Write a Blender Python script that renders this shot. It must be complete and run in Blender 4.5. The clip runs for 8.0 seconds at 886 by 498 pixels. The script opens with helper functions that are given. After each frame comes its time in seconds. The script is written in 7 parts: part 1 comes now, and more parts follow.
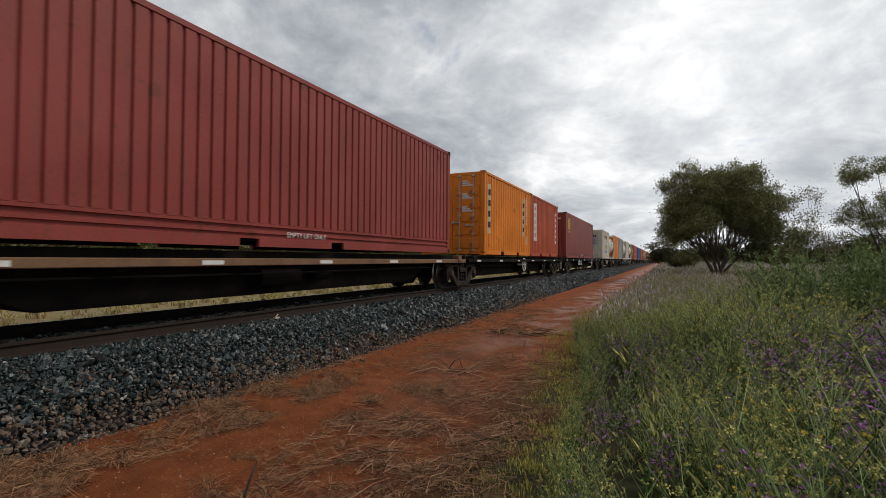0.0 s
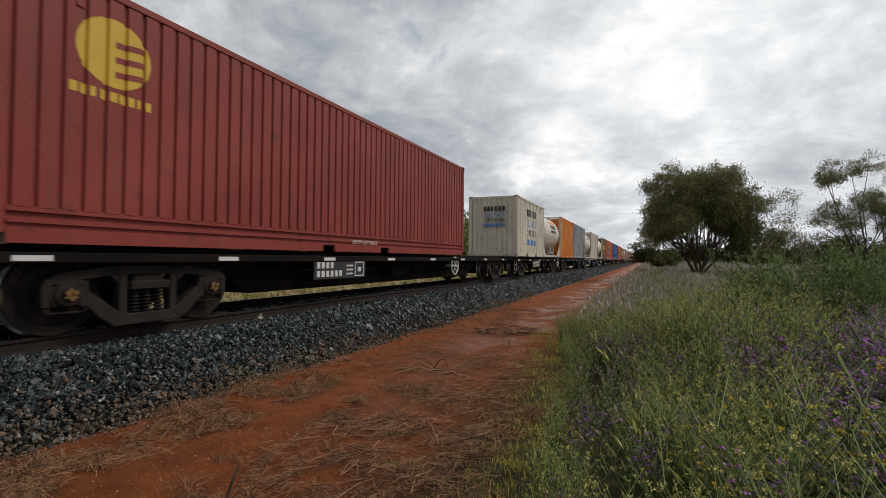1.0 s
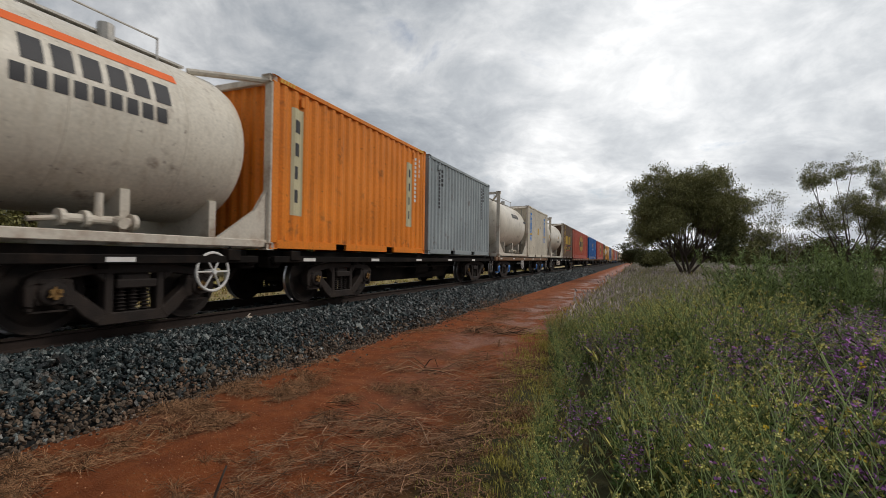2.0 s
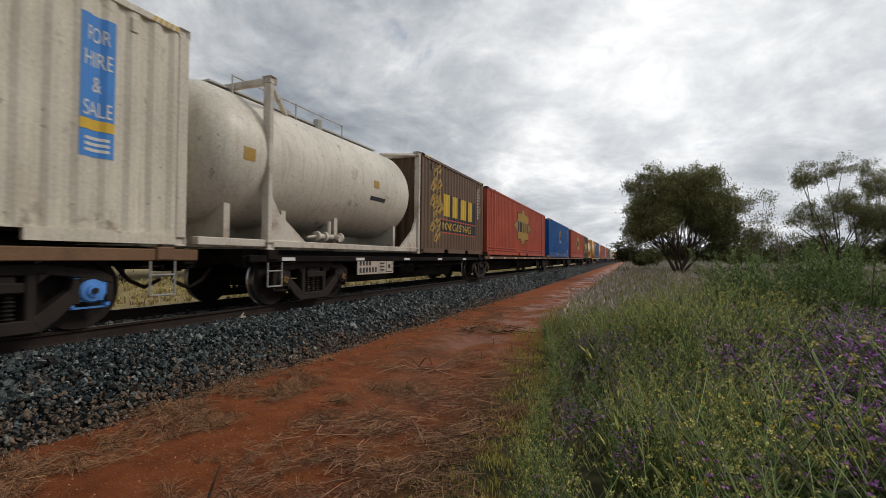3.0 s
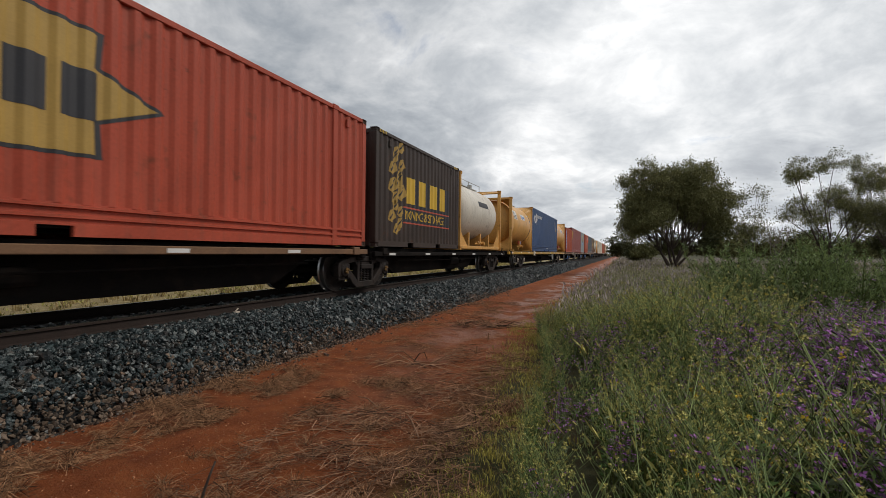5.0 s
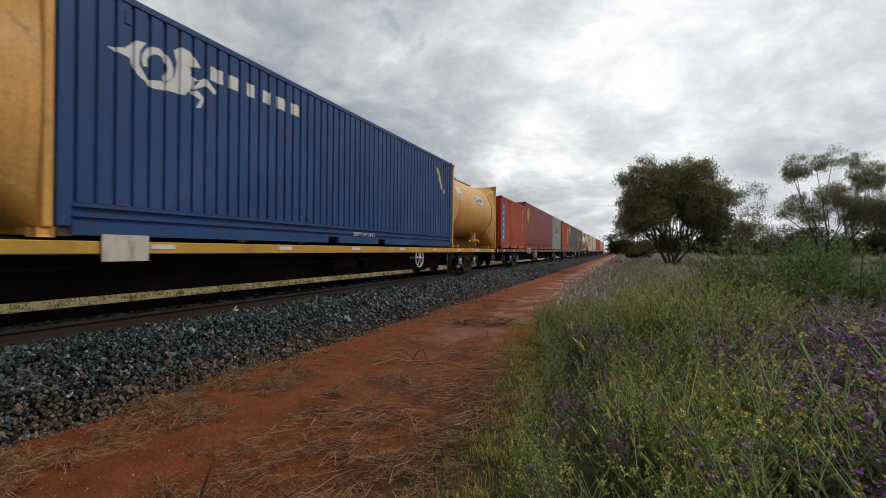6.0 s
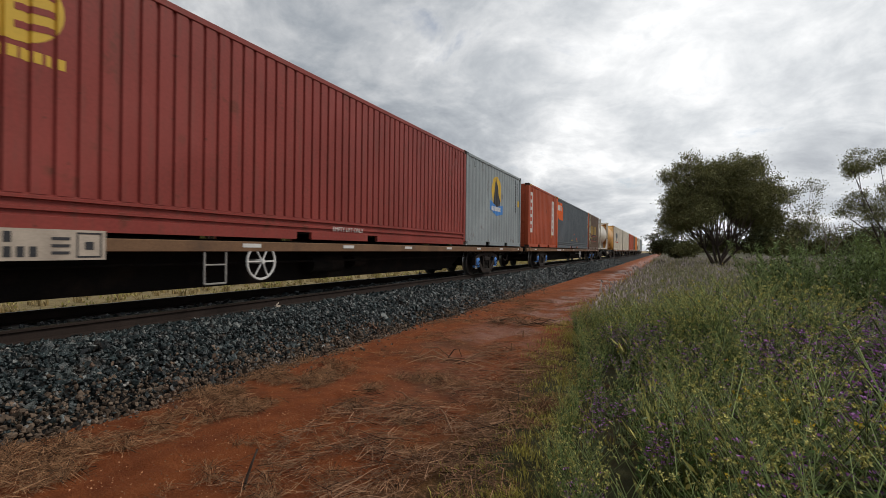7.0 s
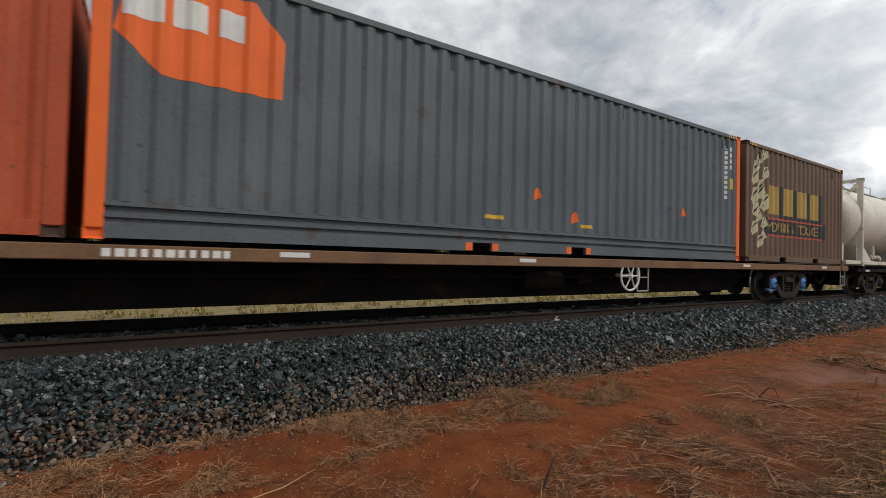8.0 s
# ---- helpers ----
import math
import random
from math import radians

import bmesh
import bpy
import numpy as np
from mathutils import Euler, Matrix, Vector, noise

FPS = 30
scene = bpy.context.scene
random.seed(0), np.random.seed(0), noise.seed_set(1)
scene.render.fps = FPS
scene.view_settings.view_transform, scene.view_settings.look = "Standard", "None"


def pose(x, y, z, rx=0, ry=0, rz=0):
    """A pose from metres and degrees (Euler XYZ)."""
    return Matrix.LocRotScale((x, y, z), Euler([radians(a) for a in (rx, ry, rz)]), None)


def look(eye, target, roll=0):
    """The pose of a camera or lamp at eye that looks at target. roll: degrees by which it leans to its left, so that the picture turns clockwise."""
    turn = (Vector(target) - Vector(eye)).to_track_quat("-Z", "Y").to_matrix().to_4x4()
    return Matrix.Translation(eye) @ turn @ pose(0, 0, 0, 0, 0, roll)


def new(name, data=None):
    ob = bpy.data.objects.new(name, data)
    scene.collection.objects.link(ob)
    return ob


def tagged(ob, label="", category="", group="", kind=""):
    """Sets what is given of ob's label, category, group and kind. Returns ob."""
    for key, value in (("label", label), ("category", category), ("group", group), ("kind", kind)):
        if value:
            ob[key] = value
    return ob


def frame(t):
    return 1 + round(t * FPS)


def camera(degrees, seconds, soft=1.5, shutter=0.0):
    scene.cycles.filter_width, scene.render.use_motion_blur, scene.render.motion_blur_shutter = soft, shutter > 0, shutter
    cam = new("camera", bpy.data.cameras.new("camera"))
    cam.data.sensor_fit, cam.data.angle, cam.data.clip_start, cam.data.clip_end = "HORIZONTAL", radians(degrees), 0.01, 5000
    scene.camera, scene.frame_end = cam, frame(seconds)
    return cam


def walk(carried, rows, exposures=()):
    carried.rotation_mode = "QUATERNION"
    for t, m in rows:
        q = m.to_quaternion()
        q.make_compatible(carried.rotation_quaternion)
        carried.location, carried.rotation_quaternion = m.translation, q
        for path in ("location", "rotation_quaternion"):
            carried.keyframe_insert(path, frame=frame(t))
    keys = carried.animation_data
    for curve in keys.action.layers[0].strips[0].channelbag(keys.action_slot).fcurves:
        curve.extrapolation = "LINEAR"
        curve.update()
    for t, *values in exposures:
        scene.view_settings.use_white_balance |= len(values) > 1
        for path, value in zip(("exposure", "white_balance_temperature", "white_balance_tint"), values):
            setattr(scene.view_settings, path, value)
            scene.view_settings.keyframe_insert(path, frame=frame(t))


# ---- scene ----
XC, RAIL, DECK, SPEED = -6.754, 0.61, 1.59, 27.5  # track centre, rail top, container floor, train speed (m/s)
cam = camera(87.0, 8.0, soft=0.5, shutter=0.04)
PATH = [(0.0, 25.316, 1.156, -0.433), (0.5, 24.381, 1.122, -0.494), (1.0, 23.538, 1.109, -0.542), (1.5, 22.879, 1.089, -0.704),
        (3.0, 21.688, 0.965, -0.651), (3.5, 21.477, 0.659, -0.609), (4.0, 21.276, 0.445, -0.628), (4.5, 21.17, 0.429, -0.61),
        (6.0, 20.906, 0.086, -0.556), (6.5, 21.31, -0.03, -0.566), (7.0, 25.36, -0.097, -0.767), (7.5, 37.786, 0.191, -0.754),
        (8.0, 57.269, 1.173, -1.361)]
SHIFT = {7.0: (0.01, -0.011), 7.5: (-0.042, -0.052), 8.0: (-0.104, -0.17)}
walk(cam, [(t, pose(*SHIFT.get(t, (0, 0)), 1.5, 90 + p, r, y)) for t, y, p, r in PATH], exposures=[(0.0, 0.0), (6.5, 0.0), (7.5, 0.08), (8.0, 0.2)])

# ---- world and light: a broken overcast with a veiled sun ----
SUN_AZ, SUN_EL = radians(58), radians(44)  # bearing from +y towards +x
world = bpy.data.worlds.new("world")
scene.world = world
world.use_nodes = True
wn, wl = world.node_tree.nodes, world.node_tree.links
bg = wn["Background"]
sky = wn.new("ShaderNodeTexSky")
sky.sky_type, sky.sun_disc, sky.sun_elevation, sky.sun_rotation = "NISHITA", False, SUN_EL, SUN_AZ


def wnode(kind, **props):
    n = wn.new(kind)
    for k, v in props.items():
        n.inputs[k].default_value = v
    return n


coord = wn.new("ShaderNodeTexCoord")
sep = wn.new("ShaderNodeSeparateXYZ")
wl.new(coord.outputs["Generated"], sep.inputs[0])


def wmath(op, a, b=None, c=None):
    n = wn.new("ShaderNodeMath")
    n.operation = op
    for i, v in enumerate((a, b, c)):
        if v is None:
            continue
        if isinstance(v, (int, float)):
            n.inputs[i].default_value = v
        else:
            wl.new(v, n.inputs[i])
    return n.outputs[0]


# project the view direction on a flat cloud deck
high = wmath("ADD", wmath("MAXIMUM", sep.outputs[2], 0.0), 0.30)
flat = wn.new("ShaderNodeCombineXYZ")
wl.new(wmath("DIVIDE", sep.outputs[0], high), flat.inputs[0])
wl.new(wmath("DIVIDE", sep.outputs[1], high), flat.inputs[1])
big = wnode("ShaderNodeTexNoise", Scale=1.0, Detail=9.0, Roughness=0.58, Distortion=0.5)
wl.new(flat.outputs[0], big.inputs["Vector"])
fine = wnode("ShaderNodeTexNoise", Scale=3.0, Detail=8.0, Roughness=0.6, Distortion=0.5)
wl.new(flat.outputs[0], fine.inputs["Vector"])
puff = wnode("ShaderNodeTexNoise", Scale=7.0, Detail=9.0, Roughness=0.62, Distortion=0.9)
wl.new(flat.outputs[0], puff.inputs["Vector"])
cloud = wmath("ADD", wmath("ADD", wmath("MULTIPLY", big.outputs["Fac"], 0.60), wmath("MULTIPLY", fine.outputs["Fac"], 0.30)), wmath("MULTIPLY", puff.outputs["Fac"], 0.10))
# glow of the veiled sun through the deck
SKY_AZ = radians(7)
sdir = Vector((math.sin(SKY_AZ) * math.cos(radians(20)), math.cos(SKY_AZ) * math.cos(radians(20)), math.sin(radians(20))))
dot = wn.new("ShaderNodeVectorMath")
dot.operation = "DOT_PRODUCT"
wl.new(coord.outputs["Generated"], dot.inputs[0])
dot.inputs[1].default_value = sdir
glow = wmath("POWER", wmath("MAXIMUM", dot.outputs["Value"], 0.0), 7.0)
ramp = wn.new("ShaderNodeValToRGB")
el = ramp.color_ramp.elements
el[0].position, el[0].color = 0.385, (0.19, 0.226, 0.283, 1)
el[1].position, el[1].color = 0.605, (0.94, 0.95, 0.96, 1)
e = el.new(0.468)
e.color = (0.385, 0.422, 0.468, 1)
e = el.new(0.53)
e.color = (0.60, 0.622, 0.652, 1)
wl.new(cloud, ramp.inputs[0])
bright = wn.new("ShaderNodeMix")
bright.data_type = "RGBA"
bright.blend_type = "ADD"
bright.inputs["Factor"].default_value = 1.0
gcol = wn.new("ShaderNodeCombineColor")
for i, g in enumerate((0.54, 0.533, 0.517)):
    wl.new(wmath("MULTIPLY", wmath("MULTIPLY", glow, g), wmath("ADD", cloud, 0.45)), gcol.inputs[i])
wl.new(ramp.outputs[0], bright.inputs["A"])
wl.new(gcol.outputs[0], bright.inputs["B"])
# thin places let the blue sky through
hole = wn.new("ShaderNodeMapRange")
hole.inputs["From Min"].default_value, hole.inputs["From Max"].default_value = 0.60, 0.70
hole.inputs["To Max"].default_value = 0.5
wl.new(fine.outputs["Fac"], hole.inputs["Value"])
blue = wn.new("ShaderNodeMix")
blue.data_type = "RGBA"
skyscale = wn.new("ShaderNodeMix")
skyscale.data_type, skyscale.blend_type = "RGBA", "MULTIPLY"
skyscale.inputs["Factor"].default_value = 1.0
wl.new(sky.outputs[0], skyscale.inputs["A"])
skyscale.inputs["B"].default_value = (0.1, 0.1, 0.1, 1)
wl.new(hole.outputs[0], blue.inputs["Factor"])
wl.new(bright.outputs["Result"], blue.inputs["A"])
wl.new(skyscale.outputs["Result"], blue.inputs["B"])
wl.new(blue.outputs["Result"], bg.inputs["Color"])
bg.inputs["Strength"].default_value = 0.85

sun = new("sun", bpy.data.lights.new("sun", "SUN"))
sun.data.energy, sun.data.angle, sun.data.color = 1.5, radians(18), (1.0, 0.93, 0.84)
sun.matrix_basis = look((0, 0, 60), Vector((0, 0, 60)) - Vector((math.sin(SUN_AZ) * math.cos(SUN_EL), math.cos(SUN_AZ) * math.cos(SUN_EL), math.sin(SUN_EL))))

# ---- materials ----


def mat(name, base, rough=0.6, vary=0.25, scale=3.0, fine=60.0, bump=0.15, metal=0.0, dirt=None, dirt_amount=0.4, streak=0.0, spec=0.4, rand=0.0):
    """Painted or natural surface: base colour, broad and fine variation, dirt stains (streak: pulled downwards), relief."""
    m = bpy.data.materials.new(name)
    m.use_nodes = True
    n, l = m.node_tree.nodes, m.node_tree.links
    b = n["Principled BSDF"]
    b.inputs["Roughness"].default_value, b.inputs["Metallic"].default_value = rough, metal
    b.inputs["Specular IOR Level"].default_value = spec
    tc = n.new("ShaderNodeTexCoord")
    broad, grain = n.new("ShaderNodeTexNoise"), n.new("ShaderNodeTexNoise")
    broad.inputs["Scale"].default_value, broad.inputs["Detail"].default_value = scale, 6
    grain.inputs["Scale"].default_value, grain.inputs["Detail"].default_value = fine, 4
    for t in (broad, grain):
        l.new(tc.outputs["Object"], t.inputs["Vector"])
    mixv = n.new("ShaderNodeMath")
    mixv.operation = "ADD"
    l.new(broad.outputs["Fac"], mixv.inputs[0])
    l.new(grain.outputs["Fac"], mixv.inputs[1])
    cr = n.new("ShaderNodeValToRGB")
    lo, hi = [c * (1 - vary) for c in base], [min(1, c * (1 + vary)) for c in base]
    cr.color_ramp.elements[0].position, cr.color_ramp.elements[1].position = 0.32, 0.68
    cr.color_ramp.elements[0].color, cr.color_ramp.elements[1].color = (*lo, 1), (*hi, 1)
    half = n.new("ShaderNodeMath")
    half.operation = "MULTIPLY"
    half.inputs[1].default_value = 0.5
    l.new(mixv.outputs[0], half.inputs[0])
    l.new(half.outputs[0], cr.inputs[0])
    out = cr.outputs[0]
    if dirt:
        mp = n.new("ShaderNodeMapping")
        mp.inputs["Scale"].default_value = (6, 6, 0.5) if streak else (1.3, 1.3, 1.3)
        st = n.new("ShaderNodeTexNoise")
        st.inputs["Scale"].default_value, st.inputs["Detail"].default_value, st.inputs["Roughness"].default_value = 1.6, 8, 0.65
        l.new(tc.outputs["Object"], mp.inputs[0])
        l.new(mp.outputs[0], st.inputs["Vector"])
        mr = n.new("ShaderNodeMapRange")
        mr.inputs["From Min"].default_value, mr.inputs["From Max"].default_value, mr.inputs["To Max"].default_value = 0.5, 0.72, dirt_amount
        l.new(st.outputs["Fac"], mr.inputs["Value"])
        mx = n.new("ShaderNodeMix")
        mx.data_type = "RGBA"
        l.new(mr.outputs[0], mx.inputs["Factor"])
        l.new(out, mx.inputs["A"])
        mx.inputs["B"].default_value = (*dirt, 1)
        out = mx.outputs["Result"]
    if rand:
        geo = n.new("ShaderNodeNewGeometry")
        hs = n.new("ShaderNodeHueSaturation")
        rr = n.new("ShaderNodeMapRange")
        rr.inputs["To Min"].default_value, rr.inputs["To Max"].default_value = 1 - rand, 1 + rand
        l.new(geo.outputs["Random Per Island"], rr.inputs["Value"])
        l.new(rr.outputs[0], hs.inputs["Value"])
        l.new(out, hs.inputs["Color"])
        out = hs.outputs[0]
    l.new(out, b.inputs["Base Color"])
    if bump:
        bp = n.new("ShaderNodeBump")
        bp.inputs["Strength"].default_value, bp.inputs["Distance"].default_value = bump, 0.01
        l.new(grain.outputs["Fac"], bp.inputs["Height"])
        l.new(bp.outputs[0], b.inputs["Normal"])
    return m


def paint(name, base, dirt=(0.10, 0.075, 0.055), amount=0.35, rough=0.5):
    """Weathered container paint: chalky fading, grime runs, rust chips and scuffs."""
    m = mat(name, base, rough, 0.2, 0.9, 25, 0.05, 0, dirt, amount, 1, spec=0.22)
    n, l = m.node_tree.nodes, m.node_tree.links
    b, tc = n["Principled BSDF"], n["Texture Coordinate"]
    out = b.inputs["Base Color"].links[0].from_socket
    for scale, detail, lo, hi, most, tone in ((2.3, 9, 0.605, 0.70, 0.6, (0.10, 0.042, 0.022)), (9.0, 4, 0.655, 0.71, 0.55, (0.07, 0.035, 0.022)), (0.55, 7, 0.52, 0.75, 0.3, [min(1, c * 1.5 + 0.03) for c in base])):
        t, r, mx = n.new("ShaderNodeTexNoise"), n.new("ShaderNodeMapRange"), n.new("ShaderNodeMix")
        t.inputs["Scale"].default_value, t.inputs["Detail"].default_value, t.inputs["Roughness"].default_value = scale, detail, 0.62
        l.new(tc.outputs["Object"], t.inputs["Vector"])
        r.inputs["From Min"].default_value, r.inputs["From Max"].default_value, r.inputs["To Max"].default_value = lo, hi, most
        l.new(t.outputs["Fac"], r.inputs["Value"])
        mx.data_type = "RGBA"
        l.new(r.outputs[0], mx.inputs["Factor"])
        l.new(out, mx.inputs["A"])
        mx.inputs["B"].default_value = (*tone, 1)
        out = mx.outputs["Result"]
    l.new(out, b.inputs["Base Color"])
    return m


M = {
    "maroon": paint("maroon_paint", (0.270, 0.052, 0.042)),
    "orange": paint("orange_paint", (0.72, 0.215, 0.022), amount=0.25),
    "rust": paint("rust_red_paint", (0.43, 0.085, 0.036), amount=0.3),
    "white": paint("cream_paint", (0.62, 0.57, 0.47), (0.28, 0.20, 0.12), 0.35),
    "grey": paint("light_grey_paint", (0.285, 0.322, 0.335), amount=0.2),
    "slate": paint("slate_paint", (0.106, 0.124, 0.140), amount=0.15),
    "brown": paint("brown_paint", (0.148, 0.093, 0.062), amount=0.35),
    "dark": paint("dark_brown_paint", (0.055, 0.040, 0.034), amount=0.2),
    "blue": paint("blue_paint", (0.004, 0.090, 0.32), amount=0.22),
    "navy": paint("navy_paint", (0.026, 0.070, 0.190), amount=0.2),
    "linfox": paint("brick_red_paint", (0.41, 0.074, 0.040), amount=0.35),
    "tank": paint("tank_white_paint", (0.66, 0.61, 0.52), (0.34, 0.26, 0.17), 0.4, 0.38),
    "tank_frame": mat("rusty_white_paint", (0.58, 0.53, 0.45), 0.6, 0.15, 1.5, 30, 0.1, 0, (0.20, 0.085, 0.035), 0.75),
    "ochre": paint("ochre_paint", (0.68, 0.365, 0.105), (0.22, 0.12, 0.05), 0.3, 0.42),
    # black wagon paint, its colour lowered further to imitate deep shade underneath
    "shaded_wagon_black": mat("shaded_wagon_black", (0.011, 0.009, 0.008), 0.9, 0.4, 2, 40, 0.2, 0, (0.06, 0.038, 0.026), 0.3, spec=0.12),
    "wagon_brown": mat("wagon_brown", (0.18, 0.096, 0.048), 0.7, 0.3, 2, 40, 0.2, 0, (0.05, 0.035, 0.03), 0.5),
    "wagon_yellow": mat("wagon_yellow", (0.52, 0.30, 0.045), 0.6, 0.2, 2, 40, 0.1, 0, (0.10, 0.07, 0.05), 0.4),
    "steel": mat("cast_steel", (0.020, 0.015, 0.013), 0.7, 0.45, 4, 60, 0.4, 0.0, (0.050, 0.033, 0.023), 0.45, spec=0.25),
    "tread": mat("bright_steel", (0.42, 0.42, 0.43), 0.3, 0.2, 3, 60, 0.05, 1.0),
    "rail_top": mat("rail_top", (0.50, 0.48, 0.46), 0.28, 0.15, 1, 60, 0.03, 1.0),
    "rail_side": mat("rail_side", (0.026, 0.016, 0.012), 0.9, 0.3, 3, 60, 0.3, 0, (0.05, 0.03, 0.025), 0.4),
    "white_mark": mat("white_mark", (0.70, 0.69, 0.66), 0.6, 0.1, 3, 50, 0.0, 0, (0.3, 0.25, 0.2), 0.3),
    "black_mark": mat("black_mark", (0.035, 0.035, 0.04), 0.6, 0.2, 3, 50, 0.0),
    "blue_mark": mat("blue_mark", (0.06, 0.24, 0.62), 0.6, 0.1, 3, 50, 0.0),
    "yellow_mark": mat("yellow_mark", (0.66, 0.42, 0.045), 0.6, 0.1, 3, 50, 0.0),
    "gold_mark": mat("gold_mark", (0.43, 0.27, 0.065), 0.6, 0.15, 3, 50, 0.0),
    "orange_mark": mat("orange_mark", (0.82, 0.145, 0.022), 0.6, 0.1, 3, 50, 0.0),
    "red_mark": mat("red_mark", (0.52, 0.10, 0.06), 0.6, 0.1, 3, 50, 0.0),
    "cream_mark": mat("cream_mark", (0.52, 0.47, 0.30), 0.6, 0.15, 3, 50, 0.0),
    "cap_blue": mat("bearing_blue", (0.10, 0.30, 0.74), 0.45, 0.15, 8, 60, 0.1, 0, (0.05, 0.05, 0.06), 0.5),
    "brass": mat("dull_brass", (0.22, 0.125, 0.04), 0.5, 0.3, 8, 60, 0.1, 0.3, (0.04, 0.03, 0.02), 0.5),
    "cap_pale": mat("bearing_pale", (0.50, 0.42, 0.34), 0.5, 0.2, 8, 60, 0.1, 0, (0.10, 0.07, 0.05), 0.5),
    "casting": mat("grimy_casting", (0.075, 0.042, 0.030), 0.8, 0.4, 6, 40, 0.3, 0, (0.03, 0.02, 0.017), 0.5),
    "galv": mat("galvanised", (0.42, 0.40, 0.37), 0.5, 0.2, 6, 60, 0.1, 0.4),
    "rubber": mat("rubber_hose", (0.02, 0.02, 0.02), 0.8, 0.2, 6, 60, 0.1),
}

# ---- mesh helpers ----


def box(bm, x0, x1, y0, y1, z0, z1, bevel=0.0):
    m = Matrix.LocRotScale(((x0 + x1) / 2, (y0 + y1) / 2, (z0 + z1) / 2), None, (abs(x1 - x0), abs(y1 - y0), abs(z1 - z0)))
    got = bmesh.ops.create_cube(bm, size=1, matrix=m)["verts"]
    if bevel:
        edges = list({e for v in got for e in v.link_edges})
        bmesh.ops.bevel(bm, geom=edges, offset=bevel, segments=1, affect="EDGES")


def rod(bm, a, b, r, seg=8, r2=None):
    a, b = Vector(a), Vector(b)
    d = b - a
    m = Matrix.Translation((a + b) / 2) @ d.to_track_quat("Z", "Y").to_matrix().to_4x4()
    bmesh.ops.create_cone(bm, cap_ends=True, segments=seg, radius1=r, radius2=r if r2 is None else r2, depth=d.length, matrix=m)


def pipe(bm, pts, r, seg=6):
    for a, b in zip(pts, pts[1:]):
        rod(bm, a, b, r, seg)


def lathe(bm, prof, axis_m, seg=24):
    """Turn (radius, height) pairs about the axis of axis_m's z."""
    rings = []
    for r, h in prof:
        rings.append([bm.verts.new(axis_m @ Vector((r * math.cos(2 * math.pi * i / seg), r * math.sin(2 * math.pi * i / seg), h))) for i in range(seg)])
    for a, b in zip(rings, rings[1:]):
        for i in range(seg):
            bm.faces.new((a[i], a[(i + 1) % seg], b[(i + 1) % seg], b[i]))
    for ring in (rings[0], rings[-1]):
        bm.faces.new(ring)
    bmesh.ops.recalc_face_normals(bm, faces=bm.faces[:])


def prism(bm, outline, x0, x1, axis="x"):
    """Extrude an outline of (y, z) from x0 to x1."""
    a = [bm.verts.new((x0, y, z)) for y, z in outline]
    b = [bm.verts.new((x1, y, z)) for y, z in outline]
    n = len(outline)
    bm.faces.new(a)
    bm.faces.new(b[::-1])
    for i in range(n):
        bm.faces.new((a[i], b[i], b[(i + 1) % n], a[(i + 1) % n]))
    bmesh.ops.recalc_face_normals(bm, faces=bm.faces[:])


def finish(name, bm, material, smooth=False):
    me = bpy.data.meshes.new(name)
    if smooth:
        for f in bm.faces:
            f.smooth = len(f.verts) == 4
    bm.to_mesh(me)
    bm.free()
    me.materials.append(material)
    return me


def part(name, data, material, parent, label="", at=None, smooth=False):
    """One mesh object under a thing or a part; data is a bmesh or a finished mesh."""
    me = data if isinstance(data, bpy.types.Mesh) else finish(name, data, material, smooth)
    ob = new(name, me)
    ob.parent = parent
    if at is not None:
        ob.matrix_basis = at if isinstance(at, Matrix) else Matrix.Translation(at)
    if label:
        tagged(ob, label)
    return ob


CACHE = {}


def cached(key, build):
    if key not in CACHE:
        CACHE[key] = build()
    return CACHE[key]


def grid_mesh(name, xs, ys, height, material):
    """A sheet over the plan with the given height function (numpy arrays)."""
    gx, gy = np.meshgrid(xs, ys)
    gz = height(gx, gy)
    v = np.stack([gx.ravel(), gy.ravel(), gz.ravel()], 1)
    nx, ny = len(xs), len(ys)
    i = (np.arange(ny - 1)[:, None] * nx + np.arange(nx - 1)[None]).ravel()
    f = np.stack([i, i + 1, i + nx + 1, i + nx], 1)
    return raw_mesh(name, v, f, material, smooth=True)


def raw_mesh(name, v, f, material, smooth=False):
    me = bpy.data.meshes.new(name)
    v, f = np.asarray(v, np.float32), np.asarray(f, np.int32)
    k = f.shape[1]
    me.vertices.add(len(v))
    me.vertices.foreach_set("co", v.ravel())
    me.loops.add(f.size)
    me.loops.foreach_set("vertex_index", f.ravel())
    me.polygons.add(len(f))
    me.polygons.foreach_set("loop_start", np.arange(len(f), dtype=np.int32) * k)
    me.polygons.foreach_set("loop_total", np.full(len(f), k, np.int32))
    me.polygons.foreach_set("use_smooth", np.full(len(f), smooth))
    me.update(calc_edges=True)
    me.validate()
    me.materials.append(material)
    return me
# ---- ground, formation and track ----
rng = np.random.default_rng(7)


def value_noise(x, y, s, seed=0):
    """Smooth value noise over the plan."""
    x, y = np.asarray(x, float) / s, np.asarray(y, float) / s
    xi, yi = np.floor(x), np.floor(y)
    fx, fy = x - xi, y - yi
    fx, fy = fx * fx * (3 - 2 * fx), fy * fy * (3 - 2 * fy)

    def h(a, b):
        q = np.sin(a * 127.1 + b * 311.7 + seed * 74.7) * 43758.5453
        return q - np.floor(q)
    return (h(xi, yi) * (1 - fx) + h(xi + 1, yi) * fx) * (1 - fy) + (h(xi, yi + 1) * (1 - fx) + h(xi + 1, yi + 1) * fx) * fy


